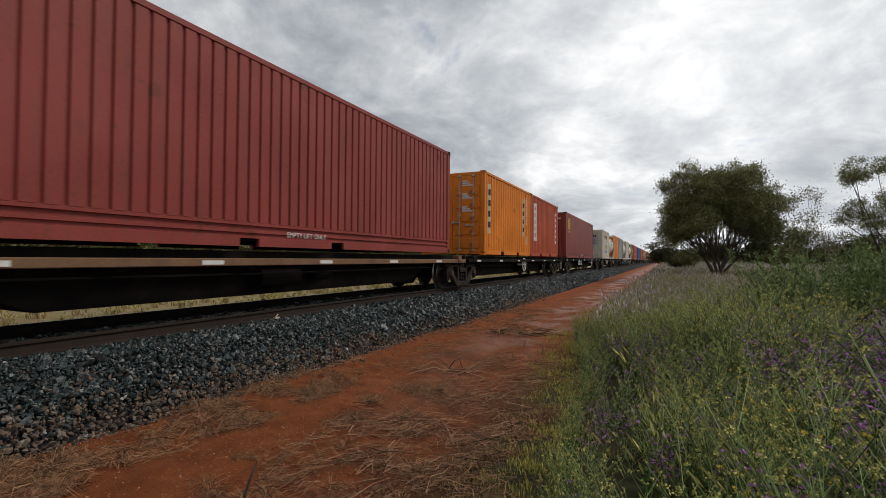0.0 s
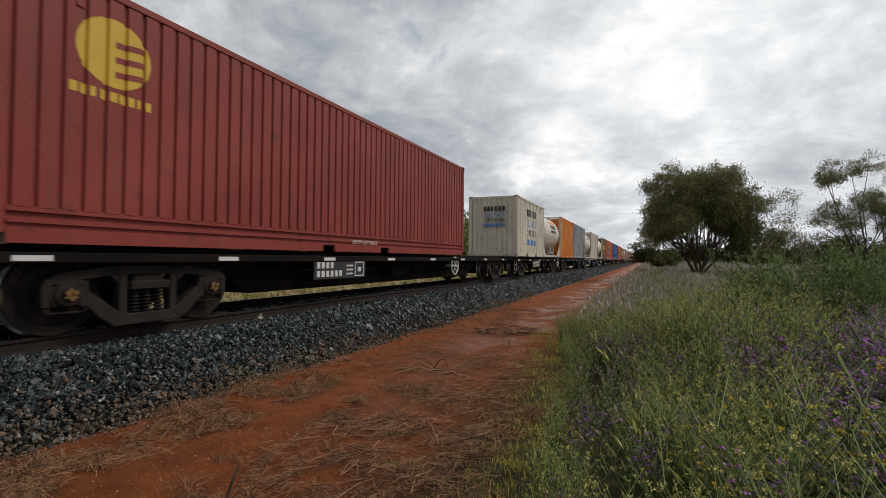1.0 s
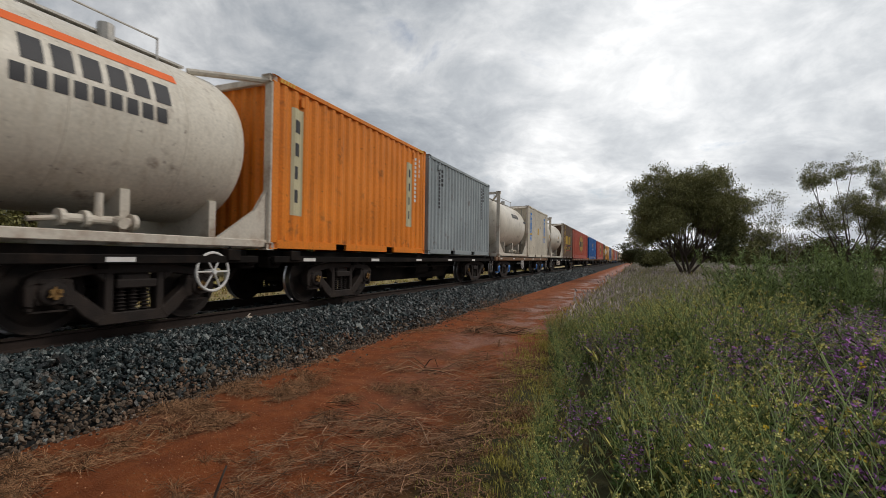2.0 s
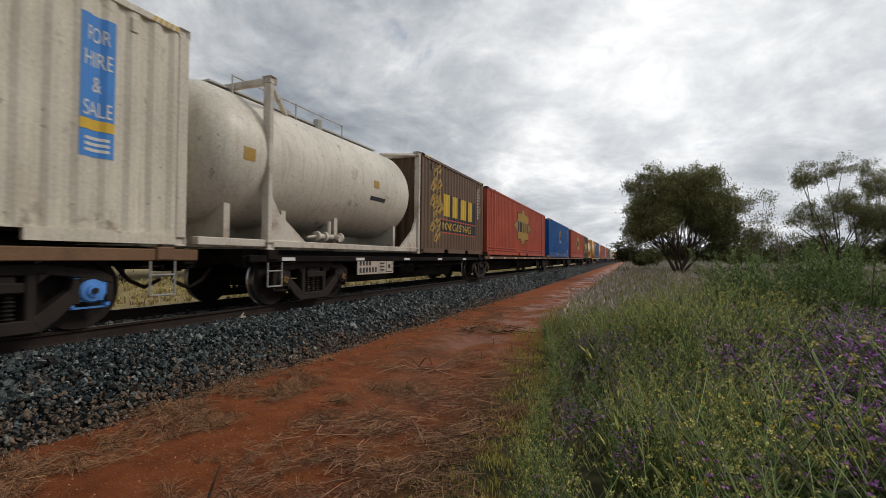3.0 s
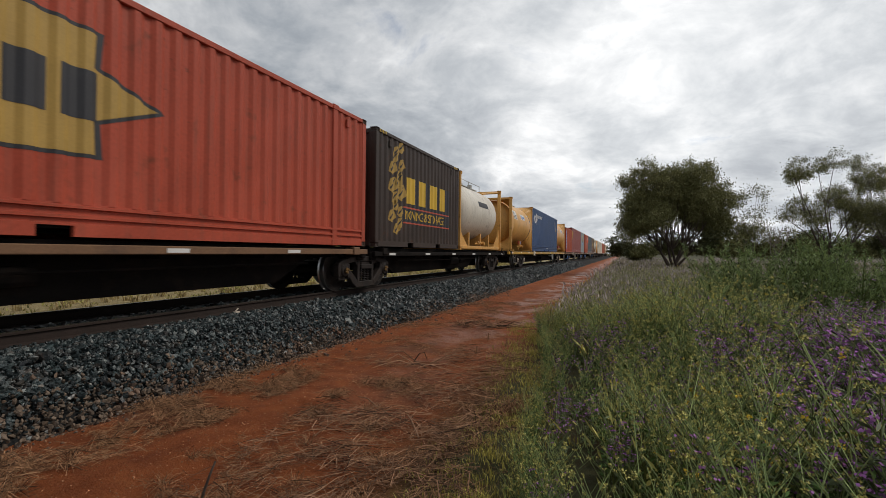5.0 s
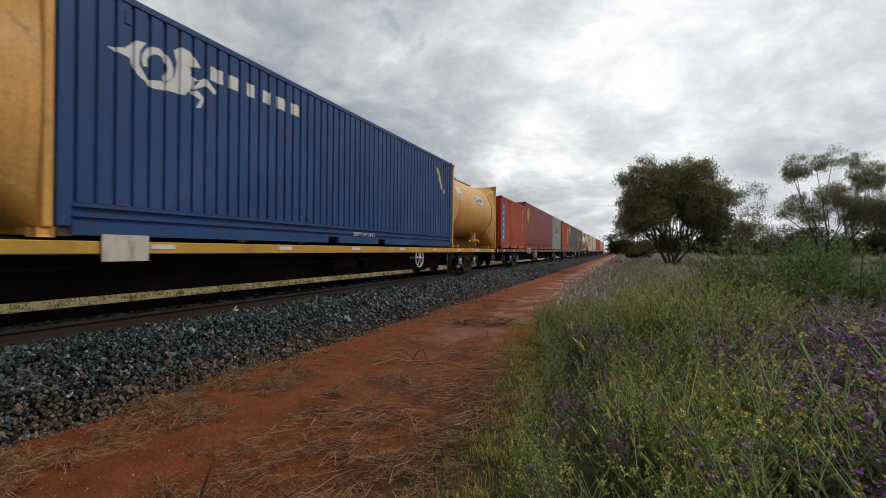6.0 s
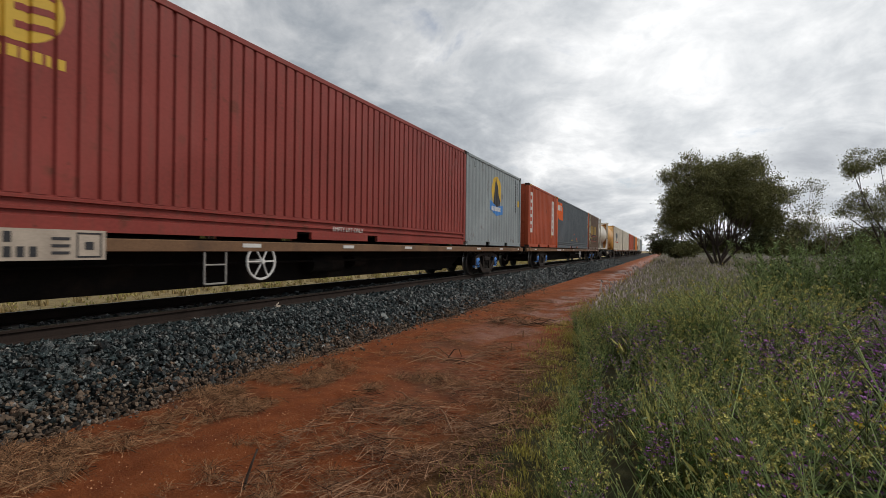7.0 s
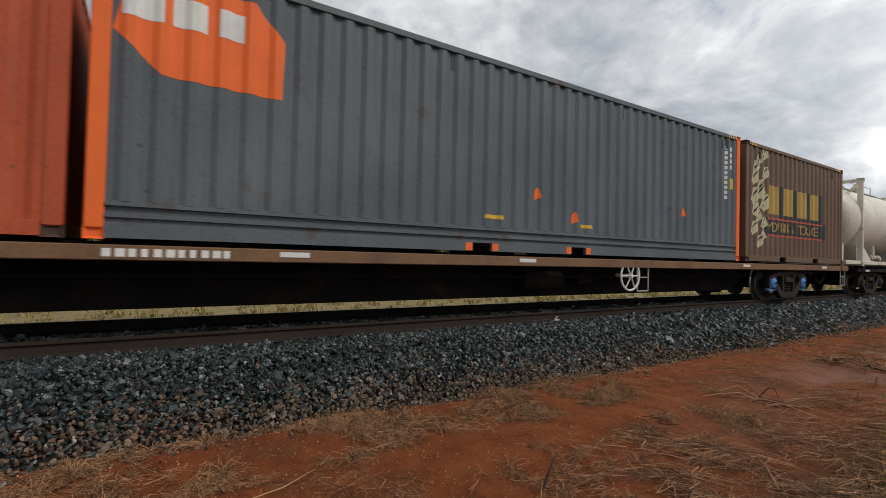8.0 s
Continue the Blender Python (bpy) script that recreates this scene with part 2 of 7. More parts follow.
BED = RAIL - 0.165  # top of the ballast beside the rail foot


def ballast_z(x, y):
    d = np.abs(np.asarray(x) - XC)
    toe = 2.35 + 0.18 * (value_noise(y, x, 0.7, 3) - 0.5) + 0.1 * (value_noise(y, x, 0.25, 4) - 0.5)
    z = np.where(d < 1.55, BED, BED - (d - 1.55) / (toe - 1.55) * (BED + 0.02))
    return z


def ground_z(x, y):
    x, y = np.asarray(x, float), np.asarray(y, float)
    z = 0.09 * (value_noise(x, y, 1.7, 1) - 0.5) + 0.035 * (value_noise(x, y, 0.45, 2) - 0.5) + 0.024 * (value_noise(x, y, 0.14, 5) - 0.5)
    rut = -0.05 * np.exp(-((x + 2.55) / 0.35) ** 2) - 0.03 * np.exp(-((x + 3.5) / 0.3) ** 2)
    verge = 0.10 * np.clip((x + 1.6) / 1.2, 0, 1)
    z = z + rut + verge
    under = np.clip((2.7 - np.abs(x - XC)) / 0.3, 0, 1)
    fade = np.clip(1 - np.hypot(x, y) / 90, 0, 1)
    return z * fade * (1 - under) - 0.05 * under


def ground_material():
    m = bpy.data.materials.new("red_dirt")
    m.use_nodes = True
    n, l = m.node_tree.nodes, m.node_tree.links
    b = n["Principled BSDF"]
    tc = n.new("ShaderNodeTexCoord")

    def noise_tex(s, d=6, r=0.6):
        t = n.new("ShaderNodeTexNoise")
        t.inputs["Scale"].default_value, t.inputs["Detail"].default_value, t.inputs["Roughness"].default_value = s, d, r
        l.new(tc.outputs["Object"], t.inputs["Vector"])
        return t.outputs["Fac"]

    def rng_map(v, a, c, lo=0.0, hi=1.0):
        t = n.new("ShaderNodeMapRange")
        for k, q in zip(("From Min", "From Max", "To Min", "To Max"), (a, c, lo, hi)):
            t.inputs[k].default_value = q
        l.new(v, t.inputs["Value"])
        return t.outputs[0]

    def mix(f, a, c):
        t = n.new("ShaderNodeMix")
        t.data_type = "RGBA"
        for s, q in (("Factor", f), ("A", a), ("B", c)):
            if isinstance(q, tuple):
                t.inputs[s].default_value = (*q, 1)
            else:
                l.new(q, t.inputs[s])
        return t.outputs["Result"]

    def mul(a, c):
        t = n.new("ShaderNodeMath")
        t.operation = "MULTIPLY"
        l.new(a, t.inputs[0])
        l.new(c, t.inputs[1])
        return t.outputs[0]
    sx = n.new("ShaderNodeSeparateXYZ")
    l.new(tc.outputs["Object"], sx.inputs[0])
    broad, mid, grain = noise_tex(0.55), noise_tex(4.0), noise_tex(55.0, 5, 0.7)
    red = mix(rng_map(mid, 0.35, 0.65), (0.20, 0.048, 0.012), (0.33, 0.092, 0.025))
    red = mix(rng_map(grain, 0.5, 0.75, 0, 0.55), red, (0.38, 0.165, 0.065))
    litter = mix(rng_map(grain, 0.35, 0.65), (0.075, 0.032, 0.016), (0.19, 0.085, 0.040))
    red = mix(rng_map(broad, 0.54, 0.64, 0, 0.7), red, litter)
    # damp, greyer soil along the wheel track further on
    damp = mul(mul(rng_map(sx.outputs[0], -3.6, -2.8), rng_map(sx.outputs[0], -1.5, -2.1)), rng_map(noise_tex(0.8), 0.42, 0.56))
    damp = mul(damp, rng_map(sx.outputs[1], 3.0, 8.0))
    red = mix(rng_map(damp, 0, 1, 0, 0.6), red, (0.34, 0.165, 0.115))
    # grassy verge and far field, coloured dark for the shade between the plants
    weed_shade = mix(rng_map(mid, 0.35, 0.7), (0.030, 0.036, 0.014), (0.085, 0.080, 0.030))
    col = mix(mul(rng_map(sx.outputs[0], -1.75, -1.1), rng_map(mid, 0.2, 0.5, 0.6, 1)), red, weed_shade)
    dry = mix(rng_map(mid, 0.3, 0.7), (0.26, 0.20, 0.095), (0.42, 0.33, 0.165))
    col = mix(rng_map(sx.outputs[0], -9.3, -9.9), col, dry)
    l.new(col, b.inputs["Base Color"])
    l.new(rng_map(damp, 0.3, 0.9, 0.9, 0.36), b.inputs["Roughness"])
    b.inputs["Specular IOR Level"].default_value = 0.25
    bp = n.new("ShaderNodeBump")
    bp.inputs["Strength"].default_value, bp.inputs["Distance"].default_value = 1.0, 0.045
    l.new(rng_map(grain, 0, 1), bp.inputs["Height"])
    l.new(bp.outputs[0], b.inputs["Normal"])
    return m


def spaced(*runs):
    out = []
    for a, c, step in runs:
        out += list(np.arange(a, c, step))
    return np.array(out + [runs[-1][1]])


xs = spaced((-1500, -100, 200), (-100, -20, 8), (-20, -9, 0.8), (-9, -4.6, 0.4), (-4.6, -0.5, 0.05), (-0.5, 6, 0.25), (6, 40, 3), (40, 200, 20), (200, 1500, 200))
ys = spaced((-300, -20, 40), (-20, -3, 1.5), (-3, 12, 0.06), (12, 30, 0.25), (30, 120, 3), (120, 400, 40), (400, 3000, 260))
tagged(new("ground", grid_mesh("ground", xs, ys, ground_z, ground_material())), "red earth with dry straw and a weedy verge painted dark for shade", "ground", kind="structure")

def stone_material(name, dark, mid, light, rough):
    """Crushed stone: each chip takes a tone between dark and light, with freckles, dust and a rough break."""
    m = bpy.data.materials.new(name)
    m.use_nodes = True
    n, l = m.node_tree.nodes, m.node_tree.links
    b = n["Principled BSDF"]
    geo, tc, cr = n.new("ShaderNodeNewGeometry"), n.new("ShaderNodeTexCoord"), n.new("ShaderNodeValToRGB")
    el = cr.color_ramp.elements
    el[0].position, el[0].color = 0.0, (*dark, 1)
    el[1].position, el[1].color = 1.0, (*light, 1)
    e = el.new(0.55)
    e.color = (*mid, 1)
    e = el.new(0.88)
    e.color = (*[c * 1.8 for c in mid], 1)
    l.new(geo.outputs["Random Per Island"], cr.inputs[0])
    grain, dust = n.new("ShaderNodeTexNoise"), n.new("ShaderNodeTexNoise")
    grain.inputs["Scale"].default_value, grain.inputs["Detail"].default_value = 70, 5
    dust.inputs["Scale"].default_value, dust.inputs["Detail"].default_value = 7, 6
    for t in (grain, dust):
        l.new(tc.outputs["Object"], t.inputs["Vector"])
    hs, mr = n.new("ShaderNodeHueSaturation"), n.new("ShaderNodeMapRange")
    mr.inputs["From Min"].default_value, mr.inputs["From Max"].default_value, mr.inputs["To Min"].default_value, mr.inputs["To Max"].default_value = 0.3, 0.7, 0.55, 1.5
    l.new(grain.outputs["Fac"], mr.inputs["Value"])
    l.new(mr.outputs[0], hs.inputs["Value"])
    l.new(cr.outputs[0], hs.inputs["Color"])
    dm, mx = n.new("ShaderNodeMapRange"), n.new("ShaderNodeMix")
    dm.inputs["From Min"].default_value, dm.inputs["From Max"].default_value, dm.inputs["To Max"].default_value = 0.56, 0.72, 0.45
    l.new(dust.outputs["Fac"], dm.inputs["Value"])
    mx.data_type = "RGBA"
    l.new(dm.outputs[0], mx.inputs["Factor"])
    l.new(hs.outputs[0], mx.inputs["A"])
    mx.inputs["B"].default_value = (0.10, 0.062, 0.040, 1)
    l.new(mx.outputs["Result"], b.inputs["Base Color"])
    b.inputs["Roughness"].default_value = rough
    bp = n.new("ShaderNodeBump")
    bp.inputs["Strength"].default_value, bp.inputs["Distance"].default_value = 0.7, 0.01
    l.new(grain.outputs["Fac"], bp.inputs["Height"])
    l.new(bp.outputs[0], b.inputs["Normal"])
    return m


M["ballast"] = stone_material("ballast", (0.006, 0.009, 0.010), (0.021, 0.031, 0.032), (0.17, 0.185, 0.175), 0.4)
# bed colour near black: stands in for the shade in the gaps between stones
M["shaded_ballast_bed"] = mat("shaded_ballast_bed", (0.008, 0.008, 0.008), 1.0, 0.5, 14, 30, 0.9, 0, (0.07, 0.045, 0.03), 0.3)
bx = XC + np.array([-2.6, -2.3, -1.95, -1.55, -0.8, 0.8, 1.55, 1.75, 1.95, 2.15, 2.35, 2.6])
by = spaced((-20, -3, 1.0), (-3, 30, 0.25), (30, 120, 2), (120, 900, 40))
tagged(new("shaded_ballast_bed", grid_mesh("shaded_ballast_bed", bx, by, lambda x, y: ballast_z(x, y) - 0.05, M["shaded_ballast_bed"])), "crushed stone bed painted near black for the shade between stones", "ballast", kind="structure")

# loose stones on the shoulder: a few rough blocks, scattered, turned and scaled


def rock_shape(seed):
    bm = bmesh.new()
    bmesh.ops.create_icosphere(bm, subdivisions=1, radius=0.5)
    r = random.Random(seed)
    for v in bm.verts:
        v.co *= r.uniform(0.8, 1.35)
        v.co.x *= 1.3
        v.co.z *= 0.65
    for _ in range(6):
        nrm = Vector((r.uniform(-1, 1), r.uniform(-1, 1), r.uniform(-1, 1))).normalized()
        for v in bm.verts:
            d = v.co.dot(nrm) - 0.27
            if d > 0:
                v.co -= nrm * d
    v = np.array([q.co[:] for q in bm.verts])
    f = np.array([[q.index for q in p.verts] for p in bm.faces])
    bm.free()
    return v, f


def block_shape(seed):
    """A rough twelve-sided chip."""
    r = random.Random(seed)
    v = np.array([[x, y, z] for x in (-1, 1) for y in (-1, 1) for z in (-1, 1)], float) * np.array([0.5, 0.38, 0.27])
    v += np.array([[r.uniform(-0.16, 0.16) for _ in range(3)] for _ in range(8)])
    return v, np.array([(0, 1, 3), (0, 3, 2), (4, 6, 7), (4, 7, 5), (0, 4, 5), (0, 5, 1), (2, 3, 7), (2, 7, 6), (0, 2, 6), (0, 6, 4), (1, 5, 7), (1, 7, 3)])


ROCKS = [rock_shape(i) for i in range(12)]
CHIPS = [block_shape(20 + i) for i in range(8)]


def scatter(shapes, px, py, pz, size, tilt=3.2):
    """Join many small turned copies of the shapes."""
    vs, fs, base = [], [], 0
    pick = rng.integers(0, len(shapes), len(px))
    for k, (v, f) in enumerate(shapes):
        idx = np.nonzero(pick == k)[0]
        n = len(idx)
        if not n:
            continue
        a, b, c = rng.normal(0, 0.8, n), rng.normal(0, 0.8, n), rng.uniform(-tilt, tilt, n)
        ca, sa, cb, sb, cc, sc = np.cos(a), np.sin(a), np.cos(b), np.sin(b), np.cos(c), np.sin(c)
        R = np.stack([cc * cb, cc * sb * sa - sc * ca, cc * sb * ca + sc * sa, sc * cb, sc * sb * sa + cc * ca, sc * sb * ca - cc * sa, -sb, cb * sa, cb * ca], 1).reshape(n, 3, 3)
        w = np.einsum("nij,vj->nvi", R, v) * size[idx][:, None, None] + np.stack([px[idx], py[idx], pz[idx]], 1)[:, None]
        vs.append(w.reshape(-1, 3))
        fs.append((f[None] + (np.arange(n) * len(v))[:, None, None]).reshape(-1, f.shape[1]) + base)
        base += n * len(v)
    return np.concatenate(vs), np.concatenate(fs)


def stones(x0, x1, y0, y1, n, size):
    px, py = rng.uniform(x0, x1, n), rng.uniform(y0, y1, n)
    return px, py, ballast_z(px, py) + rng.uniform(-0.05, 0.018, n), rng.lognormal(0, 0.33, n) * size


lots = [stones(XC + 0.82, XC + 2.5, -14, -2.5, 5000, 0.07), stones(XC + 0.82, XC + 2.55, -2.5, 8, 36000, 0.046), stones(XC + 0.82, XC + 2.55, 8, 22, 26000, 0.05),
        stones(XC + 0.82, XC + 2.45, 22, 60, 14000, 0.075), stones(XC - 0.6, XC + 0.6, -2, 20, 3000, 0.07), stones(XC - 2.2, XC - 0.85, -2, 20, 3500, 0.08)]
# strays on the dirt
sx_, sy_ = XC + 2.3 + np.abs(rng.normal(0, 0.3, 900)), rng.uniform(-2.5, 18, 900)
lots.append((sx_, sy_, ground_z(sx_, sy_) + 0.005, rng.lognormal(0, 0.35, 900) * 0.04))
px, py, pz, ps = (np.concatenate([q[i] for q in lots]) for i in range(4))
keep = ~((np.abs(px - XC - 0.72) < 0.09) | (np.abs(px - XC + 0.72) < 0.09))
pale = (rng.uniform(0, 1, len(px)) < 0.025) & (ps < 0.075)
M["pale_ballast"] = mat("pale_ballast", (0.22, 0.215, 0.20), 0.6, 0.3, 9, 45, 0.4, 0, (0.26, 0.16, 0.09), 0.5, rand=0.6)
tagged(new("pale_stones", raw_mesh("pale_stones", *scatter(ROCKS, *(q[keep & pale] for q in (px, py, pz, ps)), ), M["pale_ballast"])), "pale and rust-stained stones among the ballast", "ballast", kind="stuff")
keep &= ~pale
# earthy stones where the shoulder runs out into the dirt
toe = keep & (px - XC > 2.1 + rng.normal(0, 0.16, len(px))) & (py < 20)
M["earthy_ballast"] = mat("earthy_ballast", (0.105, 0.075, 0.052), 0.7, 0.4, 9, 45, 0.4, 0, (0.2, 0.07, 0.03), 0.4, rand=0.8)
tagged(new("earthy_stones", raw_mesh("earthy_stones", *scatter(ROCKS, px[toe], py[toe], pz[toe], ps[toe] * 0.85), M["earthy_ballast"])), "dusty brown stones along the foot of the ballast", "ballast", kind="stuff")
keep &= ~toe
far = keep & ((py > 7) | (py < -2.5))
tagged(new("far_ballast_stones", raw_mesh("far_ballast_stones", *scatter(CHIPS, px[far], py[far], pz[far], ps[far]), M["ballast"])), "loose blue-grey crushed ballast stones", "ballast", kind="stuff")
keep &= ~far
tagged(new("ballast_stones", raw_mesh("ballast_stones", *scatter(ROCKS, px[keep], py[keep], pz[keep], ps[keep]), M["ballast"])),
       "loose blue-grey crushed ballast stones", "ballast", kind="stuff")

# rails: head, web and foot
RAIL_PROFILE = [(-0.07, 0), (0.07, 0), (0.07, 0.011), (0.012, 0.032), (0.009, 0.115), (0.034, 0.128), (0.035, 0.152), (0.028, 0.158),
                (-0.028, 0.158), (-0.035, 0.152), (-0.034, 0.128), (-0.009, 0.115), (-0.012, 0.032), (-0.07, 0.011)]
for side in (-1, 1):
    bm = bmesh.new()
    x = XC + side * 0.7525
    a = [bm.verts.new((x + u, -120, RAIL - 0.158 + w)) for u, w in RAIL_PROFILE]
    c = [bm.verts.new((x + u, 900, RAIL - 0.158 + w)) for u, w in RAIL_PROFILE]
    k = len(a)
    for i in range(k):
        f = bm.faces.new((a[i], a[(i + 1) % k], c[(i + 1) % k], c[i]))
        f.material_index = 1 if i == 7 else 0
    bm.faces.new(a[::-1])
    bm.faces.new(c)
    bmesh.ops.recalc_face_normals(bm, faces=bm.faces[:])
    me = finish("rail", bm, M["rail_side"])
    me.materials.append(M["rail_top"])
    tagged(new("rail", me), "rusty brown steel rail with a polished running surface", "rail", "rails of the track", "structure")
# the small rail clip; the light it catches is put into its pale colour
bm = bmesh.new()
box(bm, -0.03, 0.03, -0.05, 0.05, 0, 0.03, 0.006)
rod(bm, (0.0, -0.03, 0.03), (0.0, 0.03, 0.075), 0.011)
tagged(new("rail_clip", finish("rail_clip", bm, M["cap_pale"])), "pale sprung clip beside the rail foot", "rail clip").matrix_basis = pose(XC + 0.84, 5.95, RAIL - 0.15)
# sleepers
bm = bmesh.new()
box(bm, -1.25, 1.25, -0.115, 0.115, -0.2, 0.0, 0.02)
sleeper_mesh = finish("sleeper", bm, mat("concrete", (0.23, 0.21, 0.19), 0.9, 0.25, 4, 50, 0.3, 0, (0.10, 0.07, 0.05), 0.5))
for i in range(70):
    tagged(new("sleeper", sleeper_mesh), "weathered concrete sleeper sunk in the ballast", "sleeper", "sleepers under the rails", "structure").matrix_basis = pose(XC, -3 + 0.667 * i, RAIL - 0.16)
# ---- the train ----
W2, PITCH, DEPTH = 1.219, 0.278, 0.036
MOVERS = []  # (thing, place along the train, height)


GROOVE = 0.03  # depth that marks sheets with wide flats and narrow grooves


def corners(depth):
    return (0.70, 0.76, 0.92, 0.98) if depth == GROOVE else (0.27, 0.5, 0.77, 1.0)


def profile(y, pitch=PITCH, depth=DEPTH):
    """How far the corrugated side lies behind its outer face at y."""
    u = (y / pitch) % 1.0
    p, q, r, s = corners(depth)
    if u < p or u > s:
        return 0.0
    if u < q:
        return -depth * (u - p) / (q - p)
    if u < r:
        return -depth
    return -depth * (1 - (u - r) / (s - r))


def breaks(y0, y1, pitch=PITCH, depth=DEPTH):
    out = [y0]
    k = math.floor(y0 / pitch)
    while k * pitch < y1:
        for u in (0.0,) + corners(depth):
            q = (k + u) * pitch
            if y0 + 1e-4 < q < y1 - 1e-4 and q > out[-1] + 1e-4:
                out.append(q)
        k += 1
    return out + [y1]


def corrugated(y0, y1, z0, z1, pitch=PITCH, depth=DEPTH):
    """A corrugated sheet facing +x with its outer ridges at x = 0."""
    bm = bmesh.new()
    last = None
    for y in breaks(y0, y1, pitch, depth):
        d = profile(y, pitch, depth)
        now = [bm.verts.new((d, y, z)) for z in (z0, z1)]
        back = [bm.verts.new((d - 0.004, y, z)) for z in (z0, z1)]
        if last:
            bm.faces.new((last[0][0], now[0], now[1], last[0][1]))
            bm.faces.new((last[1][1], back[1], back[0], last[1][0]))
        last = (now, back)
    return bm


class Side:
    """Where markings sit on one long side of a container."""

    def __init__(self, root, x, pitch, depth):
        self.root, self.x, self.pitch, self.depth = root, x, pitch, depth

    def shape(self, name, polys, material, lift=0.003, label="", flat=False):
        """Markings that follow the ridges: polygons of (y, z)."""
        if name in ("painted_word", "painted_code", "label", "stripe", "emblem_stripe", "repair_patch") and len(polys) > 1:
            return [self.shape(name, [p], material, lift, "plain painted bar", flat) for p in polys][0]
        bm = bmesh.new()
        for poly in polys:
            bm.faces.new([bm.verts.new((0, y, z)) for y, z in poly])
        return self.lay(name, bm, material, lift, label, flat)

    def lay(self, name, bm, material, lift, label, flat=False):
        """Bend a flat marking over the ridges."""
        ys = [v.co.y for v in bm.verts]
        if not flat:
            for q in breaks(min(ys), max(ys), self.pitch, self.depth)[1:-1]:
                bmesh.ops.bisect_plane(bm, geom=bm.verts[:] + bm.edges[:] + bm.faces[:], plane_co=(0, q, 0), plane_no=(0, 1, 0))
            for v in bm.verts:
                v.co.x = profile(v.co.y, self.pitch, self.depth)
        for v in bm.verts:
            v.co.x += self.x + lift
        for f in bm.faces:
            if f.normal.x < 0:
                f.normal_flip()
        bmesh.ops.recalc_face_normals(bm, faces=[])
        return part(name, bm, M[material], self.root, label)

    def words(self, text, y, z, w, h, material, label, lift=0.003):
        """Painted words in a field w wide and h high, their lower corner at y, z."""
        bm = bmesh.new()
        bm.from_mesh(text_mesh(text))
        lo, hi = [min(v.co[k] for v in bm.verts) for k in (0, 1)], [max(v.co[k] for v in bm.verts) for k in (0, 1)]
        for v in bm.verts:
            a, b, _ = v.co
            v.co = (0, y + w * (a - lo[0]) / (hi[0] - lo[0]), z + h * (b - lo[1]) / (hi[1] - lo[1]))
        return self.lay("lettering", bm, material, lift, label)


def text_mesh(text, size=1.0, align="LEFT", extrude=0.0):
    """Words in the built-in font as a mesh in the x, y plane."""
    cu = bpy.data.curves.new("words", "FONT")
    cu.body, cu.size, cu.extrude, cu.align_x = text, size, extrude, align
    cu.fill_mode = "FRONT" if not extrude else "BOTH"
    tmp = new("words", cu)
    me = bpy.data.meshes.new_from_object(tmp.evaluated_get(bpy.context.evaluated_depsgraph_get()))
    bpy.data.objects.remove(tmp)
    return me


def plates(name, spans, material, parent, label="", at=None):
    """Thin painted bars, one part each: (x0, x1, y0, y1, z0, z1)."""
    for q in spans:
        bm = bmesh.new()
        box(bm, *q)
        part(name, bm, M[material], parent, label, at)


def rect(y0, y1, z0, z1):
    return [(y0, z0), (y1, z0), (y1, z1), (y0, z1)]


def ellipse(cy, cz, ry, rz, n=28, a0=0.0, a1=2 * math.pi):
    return [(cy + ry * math.cos(a0 + (a1 - a0) * i / n), cz + rz * math.sin(a0 + (a1 - a0) * i / n)) for i in range(n if abs(a1 - a0) > 6 else n + 1)]


def blocks(y, z, w, h, n, gap=0.22, kinds="obepo"):
    """A row of n plain upright bars, w wide in all."""
    cw, wide = w / n, {"o": 1.0, "b": 0.9, "e": 0.72, "p": 0.8}
    return [rect(y + i * cw, y + (i + (1 - gap) * wide[kinds[i % len(kinds)]]) * cw, z + h * 0.08, z + h * 0.92) for i in range(n)]


def column(y, z_top, w, h, n, gap=0.3):
    """A column of n small plain bars, read downwards."""
    ch = h / n
    return [rect(y, y + w, z_top - (i + 1 - gap) * ch, z_top - i * ch) for i in range(n)]


def casting_mesh(mt):
    """Corner casting with an oval hole on each outer face."""
    def build():
        bm = bmesh.new()
        box(bm, -0.089, 0.089, -0.081, 0.081, -0.059, 0.059)
        for f in list(bm.faces):
            if abs(f.normal.z) < 0.5:
                got = bmesh.ops.inset_region(bm, faces=[f], thickness=0.034)
                bmesh.ops.translate(bm, verts=f.verts[:], vec=-f.normal * 0.03)
        return finish("corner_casting", bm, M[mt])
    return cached(("cast", mt), build)


